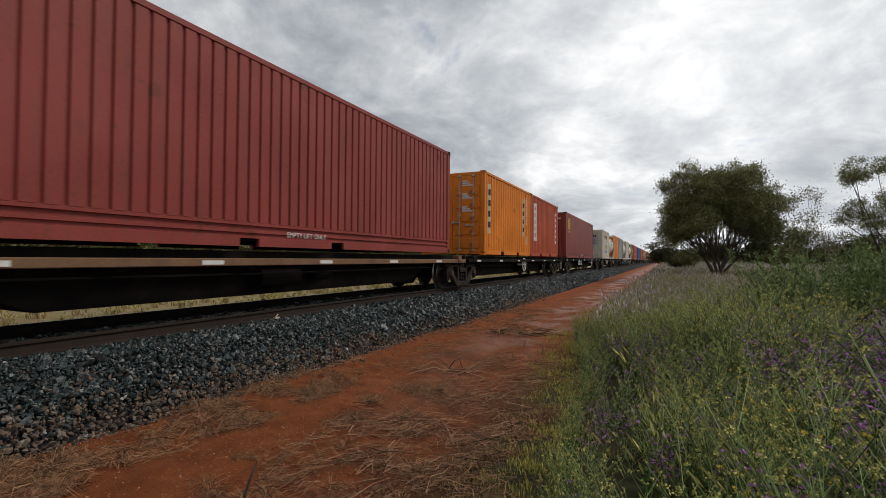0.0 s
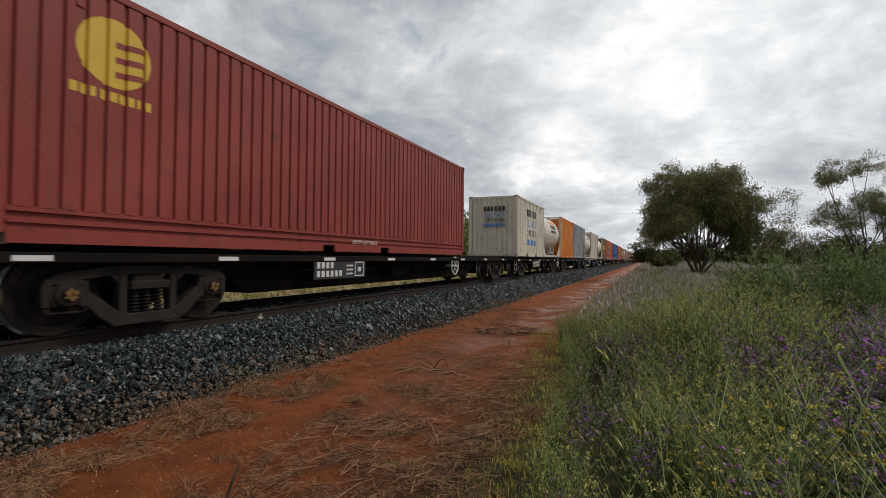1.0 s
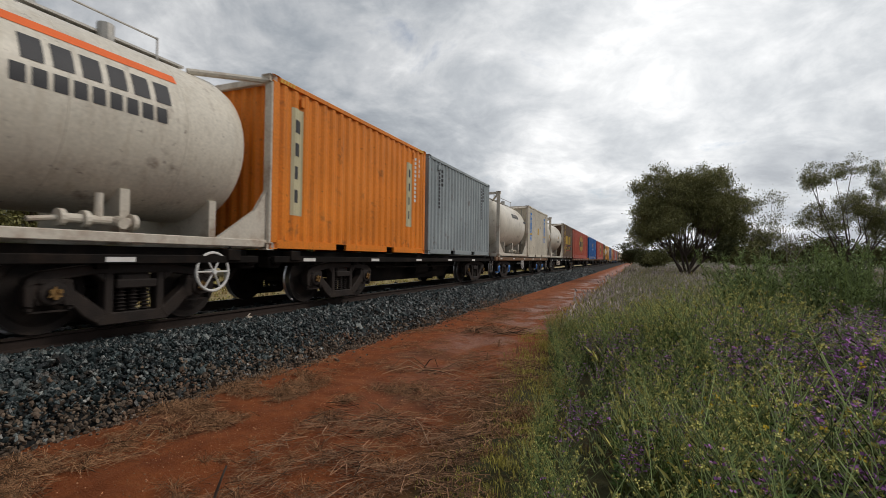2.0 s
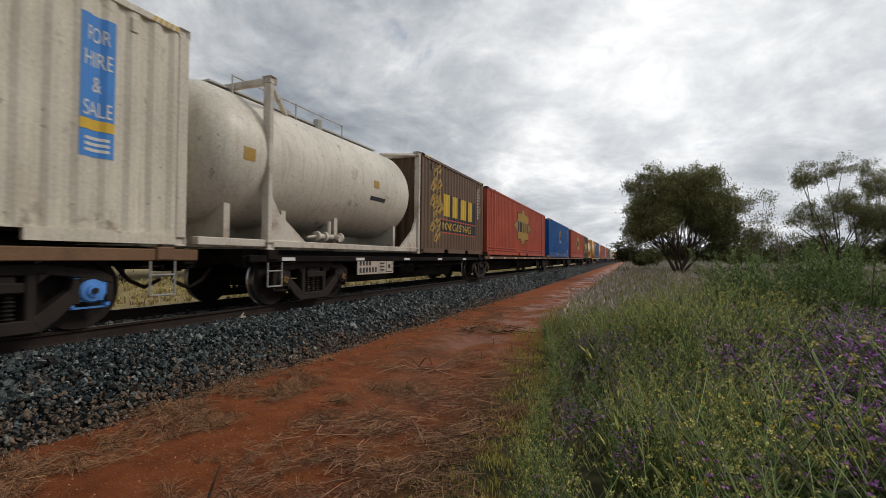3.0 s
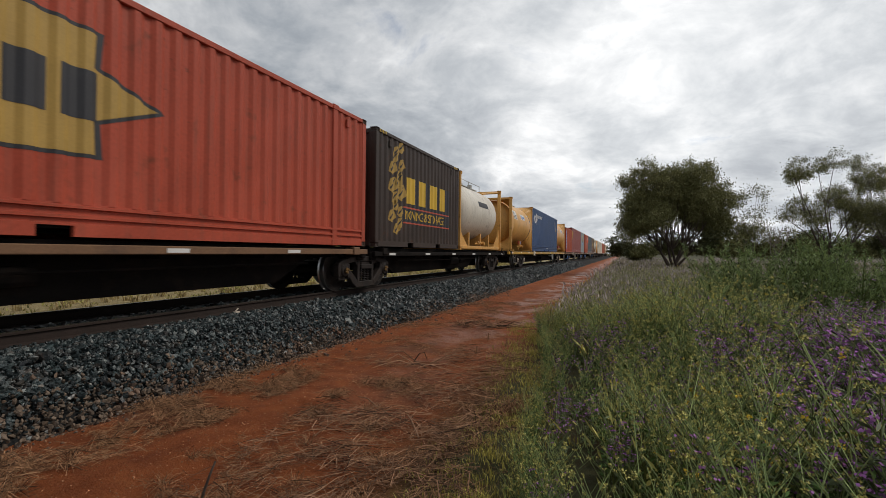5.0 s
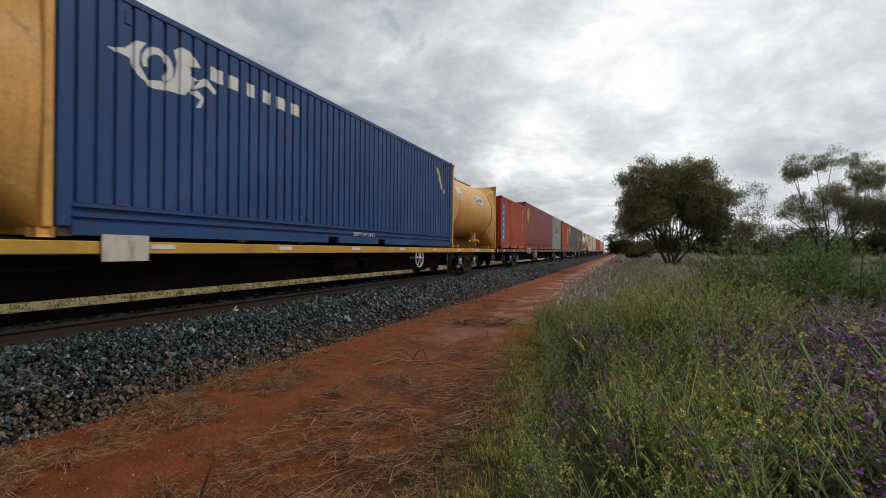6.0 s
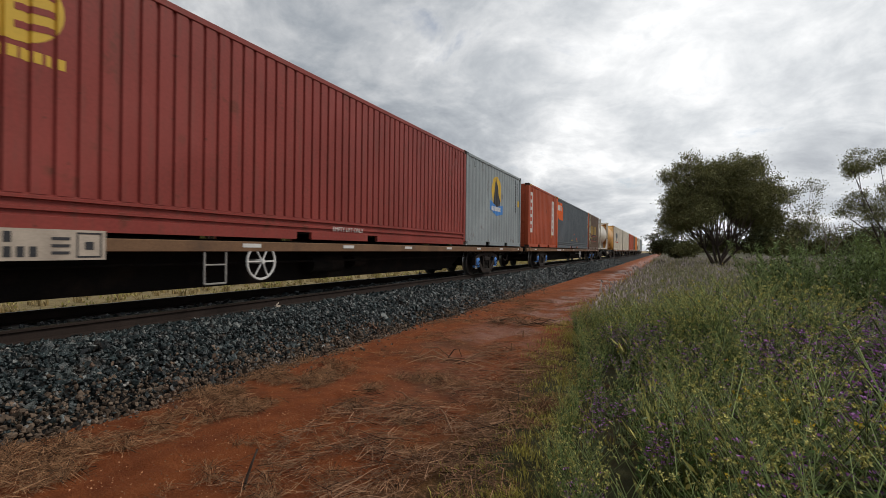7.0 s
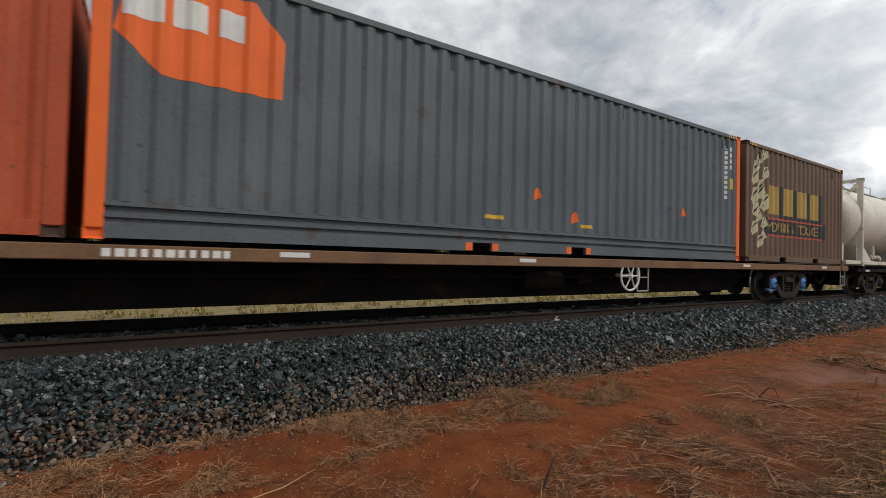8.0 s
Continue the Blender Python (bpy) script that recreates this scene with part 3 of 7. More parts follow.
def container(s, L, mt, label, H=2.896, deep=False, front="panel", pitch=PITCH, depth=DEPTH, posts=None, post_mt=None, marks=None, cast=None, pockets=True, pmid=0.0, lift=0.02, name="shipping_container"):
    """A steel box container: its near end at s along the train, floor at the deck."""
    root = tagged(new(name), label, "container", "containers of the train")
    pm = post_mt or mt
    cm = cast or ("casting" if mt in ("linfox", "navy", "brown", "maroon", "rust") else pm)
    sill = 0.37 if deep else 0.15
    key = (L, H, deep, pitch, depth)

    def side_mesh():
        bm = corrugated(0.12, L - 0.12, sill, H - 0.09, pitch, depth)
        return finish("side_panel", bm, M[mt])

    mid = L / 2 + pmid
    pk = [(mid - 1.21, mid - 0.85), (mid + 0.85, mid + 1.21)] if pockets else []
    cuts = [0.16] + [q for p in pk for q in p] + [L - 0.16]

    def rail_mesh(a, b_):
        bm = bmesh.new()
        box(bm, -0.06, 0.0, a, b_, 0.012, 0.133)
        return finish("bottom_rail", bm, M[mt])

    def sill_mesh():
        """The plate over the bottom rail: flat, or stepped with two ridges."""
        out = [(-0.07, 0.133), (-0.003, 0.133), (-0.003, 0.155), (-0.03, 0.16), (-0.03, 0.205), (0.004, 0.212), (0.004, 0.243), (-0.034, 0.25), (-0.034, 0.316), (0.008, 0.322), (0.008, 0.35),
               (-0.02, 0.354), (-0.02, 0.376), (-0.07, 0.376)] if deep else [(-0.07, 0.133), (-0.004, 0.133), (-0.004, 0.152), (-0.07, 0.152)]
        bm = bmesh.new()
        ra, rb = ([bm.verts.new((x, y, z)) for x, z in out] for y in (0.16, L - 0.16))
        bm.faces.new(ra)
        bm.faces.new(rb[::-1])
        for k in range(len(out)):
            bm.faces.new((ra[k], rb[k], rb[(k + 1) % len(out)], ra[(k + 1) % len(out)]))
        bmesh.ops.recalc_face_normals(bm, faces=bm.faces[:])
        return finish("sill_plate", bm, M[mt])

    def top_mesh():
        bm = bmesh.new()
        box(bm, -0.055, 0.0, 0.16, L - 0.16, H - 0.095, H - 0.008, 0.008)
        return finish("top_rail", bm, M[mt])
    side = cached(("side", mt, key), side_mesh)
    low = cached(("sill", mt, key), sill_mesh)
    top = cached(("top", mt, key), top_mesh)
    turn = Matrix.Rotation(math.pi, 4, "Z")
    for sx in (1, -1):
        at = Matrix.Translation((W2, 0, 0)) if sx > 0 else Matrix.Translation((-W2, L, 0)) @ turn
        inset = Matrix.Translation((-0.014 * sx, 0, 0))
        part("side_panel", side, None, root, at=inset @ at)
        part("sill_plate", low, None, root, at=at)
        for p, q in zip(cuts[::2], cuts[1::2]):
            part("bottom_rail", cached(("rail", mt, round(p, 2), round(q, 2)), lambda: rail_mesh(p, q)), None, root, at=at)
        part("top_rail", top, None, root, at=at)

    def roof_mesh():
        bm = bmesh.new()
        y, k = 0.1, 0
        last = None
        while y < L - 0.1:
            z = H - 0.035 + (0.018 if k % 4 < 2 else 0.0)
            now = [bm.verts.new((x, y, z)) for x in (-W2 + 0.03, W2 - 0.03)]
            if last:
                bm.faces.new((last[0], last[1], now[1], now[0]))
            last = now
            y += (0.07, 0.035, 0.07, 0.035)[k % 4] + 0.002
            k += 1
        now = [bm.verts.new((x, L - 0.1, H - 0.035)) for x in (-W2 + 0.03, W2 - 0.03)]
        bm.faces.new((last[0], last[1], now[1], now[0]))
        return finish("roof", bm, M[mt])
    part("roof", cached(("roof", mt, L, H), roof_mesh), None, root)

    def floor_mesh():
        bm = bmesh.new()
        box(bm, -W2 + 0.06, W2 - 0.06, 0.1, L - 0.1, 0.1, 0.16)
        return finish("floor", bm, M["shaded_wagon_black"])
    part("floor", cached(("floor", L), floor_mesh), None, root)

    def post_mesh():
        bm = bmesh.new()
        box(bm, -0.08, 0.08, -0.078, 0.078, 0.1, H - 0.1, 0.012)
        return finish("corner_post", bm, M[pm])
    pmesh = cached(("post", pm, H), post_mesh)
    ends = [0.08, L - 0.08]
    for x in (-W2 + 0.08, W2 - 0.08):
        for y in ends:
            part("corner_post", pmesh, None, root, at=(x, y, 0))
            for z in (0.059, H - 0.059):
                part("corner_casting", casting_mesh(cm), None, root, at=(x - 0.009 * (1 if x > 0 else -1), 0.081 if y < 1 else L - 0.081, z))

    def post_band():
        bm = bmesh.new()
        box(bm, -0.09, 0.006, -0.085, 0.085, 0.05, H - 0.02, 0.012)
        box(bm, -0.09, 0.014, -0.1, 0.1, 0.0, 0.12, 0.008)
        box(bm, -0.09, 0.014, -0.1, 0.1, H - 0.1, H + 0.006, 0.008)
        return finish("lifting_post", bm, M[mt])
    for y in posts or ():
        for sx in (1, -1):
            part("lifting_post", cached(("band", mt, H), post_band), None, root, at=Matrix.Translation((W2 * sx, y, 0)) @ (turn if sx < 0 else Matrix()))

    def beam_mesh(z0, z1):
        bm = bmesh.new()
        box(bm, -W2 + 0.15, W2 - 0.15, -0.04, 0.04, z0, z1, 0.008)
        return finish("end_beam", bm, M[pm])
    for y in ends:
        part("end_header", cached(("ehead", pm, H), lambda: beam_mesh(H - 0.13, H - 0.02)), None, root, at=(0, y, 0))
        part("end_sill", cached(("esill", pm), lambda: beam_mesh(0.02, 0.15)), None, root, at=(0, y, 0))

    def end_mesh():
        bm = corrugated(-W2 + 0.15, W2 - 0.15, 0.14, H - 0.12, 0.25, 0.045)
        return finish("end_panel", bm, M[mt])
    em = cached(("end", mt, H), end_mesh)
    part("end_panel", em, None, root, at=Matrix.Translation((0, L - 0.05, 0)) @ Matrix.Rotation(math.pi / 2, 4, "Z"))
    if front == "panel":
        part("end_panel", em, None, root, at=Matrix.Translation((0, 0.04, 0)) @ Matrix.Rotation(-math.pi / 2, 4, "Z"))
        if marks and "plate" in marks:
            for z, n in ((2.45, 5), (2.32, 3), (1.62, 3), (1.46, 2), (1.3, 2), (1.15, 2)):
                plates("stencil", [(0.35 + 0.11 * i, 0.43 + 0.11 * i, 0.03, 0.036, z, z + 0.09) for i in range(n)], "white_mark", root, "plain white stencil bar")
    else:
        def door_mesh():
            bm = bmesh.new()
            w = 1.06
            box(bm, 0, w, -0.01, 0.04, 0.15, H - 0.13)
            return finish("door", bm, M[mt])

        def panel_mesh():
            bm = bmesh.new()
            box(bm, 0.07, 0.99, -0.032, -0.008, 0, 0.36, 0.02)
            return finish("door_panel", bm, M[mt])

        def rod_mesh():
            bm = bmesh.new()
            rod(bm, (0, 0, 0.1), (0, 0, H - 0.08), 0.019, 8)
            for z in (0.15, 0.7, 1.35, H - 0.75, H - 0.16):
                box(bm, -0.045, 0.045, -0.03, 0.035, z - 0.03, z + 0.03, 0.006)
            return finish("lock_rod", bm, M["galv"])

        def handle_mesh():
            bm = bmesh.new()
            box(bm, -0.26, 0.02, -0.035, -0.02, -0.02, 0.02, 0.004)
            box(bm, -0.3, -0.2, -0.03, 0.0, -0.045, 0.045, 0.006)
            return finish("handle", bm, M["galv"])

        def hinge_mesh():
            bm = bmesh.new()
            box(bm, -0.06, 0.06, -0.03, 0.03, -0.05, 0.05, 0.008)
            return finish("hinge", bm, M[mt])
        dm, rm, hm, gm = cached(("door", mt, H), door_mesh), cached(("rod", H), rod_mesh), cached(("handle",), handle_mesh), cached(("hinge", mt), hinge_mesh)
        for x in (-1.07, 0.01):
            d = part("door", dm, None, root, at=(x, 0.06, 0))
            for z in np.arange(0.22, H - 0.49, 0.46):
                part("door_panel", cached(("dpanel", mt), panel_mesh), None, d, at=(0, 0, z))
            for q in (0.28, 0.78):
                part("lock_rod", rm, None, d, "galvanised locking rod", at=(q, -0.05, 0))
                part("handle", hm, None, d, at=(q, -0.05, 1.12 if q < 0.5 else 1.02))
            for z in (0.4, 1.0, 1.7, 2.4):
                part("hinge", gm, None, d, at=(0.0 if x < 0 else 1.06, -0.02, z))
            if marks and "plate" in marks:
                if x > 0:
                    plates("stencil", [(0.36, 0.36 + 0.1 * (4 - r_), -0.037, -0.033, z + 0.07 * r_, z + 0.07 * r_ + 0.045) for z in (1.5, 1.95, 2.4) for r_ in range(3)], "white_mark", d, "plain white stencil bar")
    if H > 2.8 and mt not in ("maroon", "navy", "linfox", "grey"):
        def strip_mesh():
            bm = bmesh.new()
            for q in range(5):
                v = [bm.verts.new((0.003, 0.17 + 0.075 * q + k, H - z)) for k, z in ((0.0, 0.085), (0.035, 0.085), (0.06, 0.015), (0.025, 0.015))]
                bm.faces.new(v)
            return finish("hazard_strip", bm, M["yellow_mark"])
        for y in (0.0, L - 0.7):
            part("hazard_strip", cached(("strip", H), strip_mesh), None, root, "yellow slanting height warning stripes", at=(W2, y, 0))

    def vent_mesh():
        bm = bmesh.new()
        box(bm, -0.03, 0.012, -0.045, 0.045, -0.09, 0.09, 0.012)
        return finish("vent", bm, M[mt])
    for y in (0.75, L - 0.75):
        part("vent", cached(("vent", mt), vent_mesh), None, root, at=(W2 - 0.01, y, H - 0.26))
    sd = Side(root, W2 - 0.014, pitch, depth)
    for fn in (marks or {}).get("do", ()):
        fn(sd, L, H)
    MOVERS.append((root, s, DECK + lift))
    return root


# -- markings --
def end_number(sd, L, H, y=None, mt="white_mark"):
    """The upright code near a container's rear end: plain bars."""
    q = L - 0.62 if y is None else y
    sd.shape("painted_code", column(q, H - 0.28, 0.085, 1.25, 11), mt, label="upright row of plain code bars")
    sd.shape("painted_code", column(q + 0.24, H - 0.28, 0.075, 0.55, 4), mt, label="short upright row of plain code bars")


def yellow_tag(sd, L, H):
    sd.shape("label", [rect(L - 0.43, L - 0.27, H - 1.25, H - 1.0)], "yellow_mark", 0.005, "small yellow label")


def lift_words(sd, L, H):
    """Stencilled words over the forklift pocket."""
    me = text_mesh("EMPTY LIFT ONLY", 0.12, "CENTER", 0.001)
    me.materials.append(M["white_mark"])
    for y in (L / 2 + 0.2,):
        part("lettering", me, None, sd.root, "white stencilled words", at=Matrix.Translation((W2 + 0.004, y, 0.18)) @ Matrix.Rotation(math.pi / 2, 4, "Z") @ Matrix.Rotation(math.pi / 2, 4, "X"))


def disc_logo(sd, L, H):
    """Yellow disc with dark slanting bars and a row of block glyphs."""
    cy, cz = 1.12, 2.19
    sd.shape("emblem", [ellipse(cy, cz, 0.41, 0.39)], "yellow_mark", 0.003, "yellow disc emblem")
    sd.shape("emblem_stripe", [[(cy, cz - 0.27 + 0.17 * i), (cy + 0.34, cz - 0.22 + 0.17 * i), (cy + 0.34, cz - 0.15 + 0.17 * i), (cy, cz - 0.2 + 0.17 * i)] for i in range(3)], "maroon", 0.006)
    sd.shape("painted_word", blocks(cy - 0.46, cz - 0.56, 0.92, 0.13, 9), "yellow_mark", 0.003, "row of plain yellow blocks")


def banner(y, w, z0, z1, mt, ink, n=5):
    def do(sd, L, H):
        sd.shape("banner", [rect(y, y + w, z0, z1)], mt, 0.003, "upright pale banner sticker")
        polys = []
        ch = (z1 - z0) / (n + 0.6)
        for i in range(n):
            polys += blocks(y + w * 0.24, z1 - ch * (i + 1.1), w * 0.66, ch * 0.66, 1, 0.2, kinds="obepo"[i % 5])
        sd.shape("painted_word", polys, ink, 0.006)
    return do


def words_banner(y, w, z0, z1):
    """Blue sticker with white words, one under the other."""
    def do(sd, L, H):
        sd.shape("banner", [rect(y, y + w, z0, z1)], "blue_mark", 0.003, "upright blue banner sticker")
        for i, line in enumerate(("FOR", "HIRE", "&", "SALE")):
            k = (0.62, 0.78, 0.24, 0.8)[i] * w
            sd.words(line, y + (w - k) / 2, z1 - 0.30 - i * (z1 - z0) * 0.175, k, 0.17, "white_mark", "white printed word", 0.007)
        sd.shape("painted_word", [rect(y + w * 0.15, y + w * 0.85, z0 + 0.06 + 0.065 * q, z0 + 0.095 + 0.065 * q) for q in range(3)], "white_mark", 0.006, "plain white bars")
        sd.shape("label", [rect(y, y + w, z0 + 0.3, z0 + 0.42)], "yellow_mark", 0.006, "yellow strip")
    return do


def budget(sd, L, H):
    """Four painted lines on the side and again on the end: bars for the firm and its number, words between."""
    for h, ink, n, z in ((0.45, "black_mark", 6, 2.02), (0.34, "blue_mark", 9, 0.56)):
        sd.shape("painted_word", blocks(1.95, z, 2.1, h, n), ink, 0.003)
    sd.words("SELF PACK", 1.95, 1.52, 2.1, 0.36, "blue_mark", "blue painted words")
    sd.words("CONTAINERS", 1.95, 1.06, 2.1, 0.32, "black_mark", "black painted word")
    for z, h, n, ink in ((H - 0.75, 0.26, 6, "black_mark"), (H - 1.49, 0.18, 9, "blue_mark")):
        plates("painted_word", [(p[0][0], p[1][0], -0.012, -0.008, p[0][1], p[2][1]) for p in blocks(-0.45, z, 1.1, h, n)], ink, sd.root, "plain painted bar")
    for text, z, h, ink in (("SELF PACK", H - 1.01, 0.2, "blue_mark"), ("CONTAINERS", H - 1.25, 0.18, "black_mark")):
        me = text_mesh(text)
        w, t = max(v.co.x for v in me.vertices), max(v.co.y for v in me.vertices)
        me.materials.append(M[ink])
        part("lettering", me, None, sd.root, "painted word", at=Matrix.Translation((-0.45, -0.01, z)) @ Matrix.Rotation(math.pi / 2, 4, "X") @ Matrix.Diagonal((1.1 / w, h / t, 1, 1)))
    for y in np.arange(0.8, L - 0.5, 0.85):
        sd.shape("lashing_mark", [rect(y, y + 0.07, H - 0.30, H - 0.17)], "black_mark", 0.003)


def star_logo(sd, L, H):
    """Eight-pointed gold badge with a dark edge and a row of dark block glyphs."""
    cy, cz = 7.3, 1.62
    pts = [(0, 1.04), (0.5, 0.72), (1.45, 0.68), (1.42, 0.3), (2.18, 0.0), (1.42, -0.3), (1.45, -0.68), (0.5, -0.72)]
    pts += [(-a, -b) for a, b in pts]
    fan = lambda k: [[(cy, cz), (cy + a[0] * k, cz + a[1] * k), (cy + b[0] * k, cz + b[1] * k)] for a, b in zip(pts, pts[1:] + pts[:1])]
    sd.shape("badge_edge", fan(1.06), "black_mark", 0.003)
    sd.shape("badge", fan(1.0), "gold_mark", 0.006, "gold star-shaped badge")
    sd.shape("painted_word", blocks(cy - 1.42, cz - 0.36, 3.0, 0.66, 6, 0.24), "black_mark", 0.009, "row of plain dark blocks")
    sd.shape("repair_patch", [rect(5.6, 6.3, 0.2, 0.31)], "orange_mark", 0.016, flat=True)


def kent(bright, dy=0.0):
    def do(sd, L, H):
        sd.shape("dark_field", [rect(1.5 + dy, 5.2 + dy, 0.66, 1.12), rect(2.2 + dy, 5.1 + dy, 1.12, 1.95)], "black_mark", 0.003, "dark painted field")
        k = "gold_mark" if bright else "cream_mark"
        sd.shape("painted_word", blocks(1.72 + dy, 1.15, 3.3, 0.86, 4, 0.15, kinds="pebe"), "yellow_mark" if bright else "gold_mark", 0.006, "large plain yellow blocks")
        sd.shape("stripe", [rect(1.6 + dy, 5.1 + dy, 1.08, 1.12), rect(1.6 + dy, 5.1 + dy, 0.66, 0.7)], "red_mark", 0.006)
        rr = random.Random(4)
        plume, veins = [], []
        for i in range(15):  # overlapping leaves climbing a stalk
            y, z, s = 1.2 + dy + 0.28 * math.sin(i * 2.4), 0.4 + 0.155 * i, 0.16 + 0.1 * rr.random()
            plume.append([(y - s, z), (y - 0.2 * s, z - 0.4 * s), (y + s, z + 0.35 * s), (y + 0.5 * s, z + 1.5 * s), (y - 0.6 * s, z + 1.2 * s)])
            veins.append([(y - 0.7 * s, z + 0.05), (y - 0.6 * s, z), (y + 0.5 * s, z + 1.2 * s), (y + 0.4 * s, z + 1.3 * s)])
        sd.shape("figure", plume, k, 0.005, "tall pale leafy ornament")
        sd.shape("figure_line", veins, "black_mark", 0.008)
        sd.words("MOVING & STORAGE", 1.66 + dy, 0.77, 3.0, 0.25, "yellow_mark" if bright else "gold_mark", "yellow painted words", 0.007)
    return do


def wolf(cy, cz, k):
    def do(sd, L, H):
        sd.shape("emblem", [ellipse(cy, cz, 0.5 * k, 0.5 * k)], "yellow_mark", 0.003, "round yellow emblem")
        sd.shape("emblem_figure", [[(cy - 0.3 * k, cz - 0.5 * k), (cy - 0.16 * k, cz + 0.3 * k), (cy - 0.05 * k, cz + 0.46 * k), (cy + 0.12 * k, cz + 0.12 * k), (cy + 0.36 * k, cz - 0.3 * k), (cy + 0.3 * k, cz - 0.5 * k)]], "black_mark", 0.006)
        sd.shape("ribbon", [[(cy - 0.62 * k, cz - 0.62 * k), (cy, cz - 0.8 * k), (cy + 0.62 * k, cz - 0.72 * k), (cy + 0.62 * k, cz - 0.42 * k), (cy, cz - 0.5 * k), (cy - 0.62 * k, cz - 0.32 * k)]], "blue_mark", 0.009)
        sd.shape("painted_word", blocks(cy - 0.5 * k, cz - 0.66 * k, 1.0 * k, 0.17 * k, 9), "white_mark", 0.012, "row of plain white blocks")
    return do


def cronos(sd, L, H):
    coil = [(1.14 + k * math.cos(a), 2.21 + k * math.sin(a)) for k, turns in ((0.22, range(13)), (0.13, range(12, -1, -1))) for a in [radians(-60 + 22 * q) for q in turns]]
    sd.shape("emblem", [coil, [(0.50, 2.19), (0.71, 2.26), (0.86, 2.41), (0.98, 2.43), (0.90, 2.30), (0.89, 2.13), (1.00, 1.98), (1.26, 2.04), (1.29, 1.93), (1.07, 1.89), (0.86, 2.00), (0.78, 2.16)],
                        [(1.26, 2.04), (1.37, 2.14), (1.41, 2.33), (1.36, 2.49), (1.48, 2.58), (1.64, 2.57), (1.79, 2.41), (1.61, 2.37), (1.64, 2.26), (1.76, 2.21), (1.53, 1.95), (1.29, 1.93)],
                        [(1.69, 2.19), (1.88, 2.30), (2.08, 2.15), (2.02, 2.11), (1.88, 2.19), (1.67, 2.07)], [(1.60, 2.02), (1.74, 2.08), (1.86, 2.00), (1.79, 1.85), (1.71, 1.83), (1.78, 1.96)]], "white_mark", 0.003, "white winged horse-like emblem")
    sd.shape("painted_word", blocks(1.95, 2.28, 2.1, 0.24, 6, 0.36), "white_mark", 0.003, "row of plain white blocks")
    sd.shape("emblem", [[(10.7, 2.55), (10.95, 2.5), (11.3, 1.95), (11.2, 1.85), (10.85, 2.3)]], "cream_mark", 0.003)
    sd.shape("label", [rect(11.35, 11.5, 1.75, 1.9)], "yellow_mark", 0.003)


def scf(sd, L, H):
    sd.shape("emblem", [[(0.3, 2.66), (1.45, 2.66), (1.78, 2.3), (1.76, 1.64), (0.58, 1.66), (0.17, 2.04)]], "orange_mark", 0.003, "orange cut-corner emblem")
    sd.shape("painted_word", blocks(0.24, 2.16, 1.28, 0.36, 3, 0.18), "white_mark", 0.006, "three plain white blocks")
    for y in (5.68 - 1.03, 5.68 + 1.03):
        for q in (-0.24, 0.24):
            sd.shape("pocket_mark", [rect(y + q - 0.06, y + q + 0.06, 0.02, 0.13)], "orange_mark", 0.018, flat=True)
    for y, z in ((5.75, 0.95), (6.62, 0.62), (9.9, 0.95)):
        sd.shape("paint_smear", [[(y - 0.06, z - 0.1), (y + 0.09, z - 0.04), (y + 0.03, z + 0.12), (y - 0.05, z + 0.06)]], "orange_mark", 0.004)
    # flat black patches paint the shade inside the lashing holes
    for y in (4.05, 7.85, 11.6):
        sd.shape("lashing_hole_shade", [rect(y, y + 0.07, H - 0.34, H - 0.13)], "black_mark", 0.004)
    sd.shape("label", [rect(4.7, 5.05, 0.5, 0.56), rect(6.75, 7.1, 0.47, 0.53)], "yellow_mark", 0.004)


def white_panel(sd, L, H):
    sd.shape("emblem", [rect(2.3, 4.6, 1.5, 2.1), rect(3.0, 3.4, 1.1, 1.5)], "slate", 0.003)
    sd.shape("painted_word", blocks(1.5, 0.9, 4.5, 0.14, 16), "red_mark", 0.003)


def side_dots(sd, L, H):
    sd.shape("label", [rect(8.55, 9.45, 0.17, 0.25), rect(4.0, 4.9, 0.17, 0.25), rect(11.0, 11.25, 0.4, 0.72)], "yellow_mark", 0.02, flat=True)


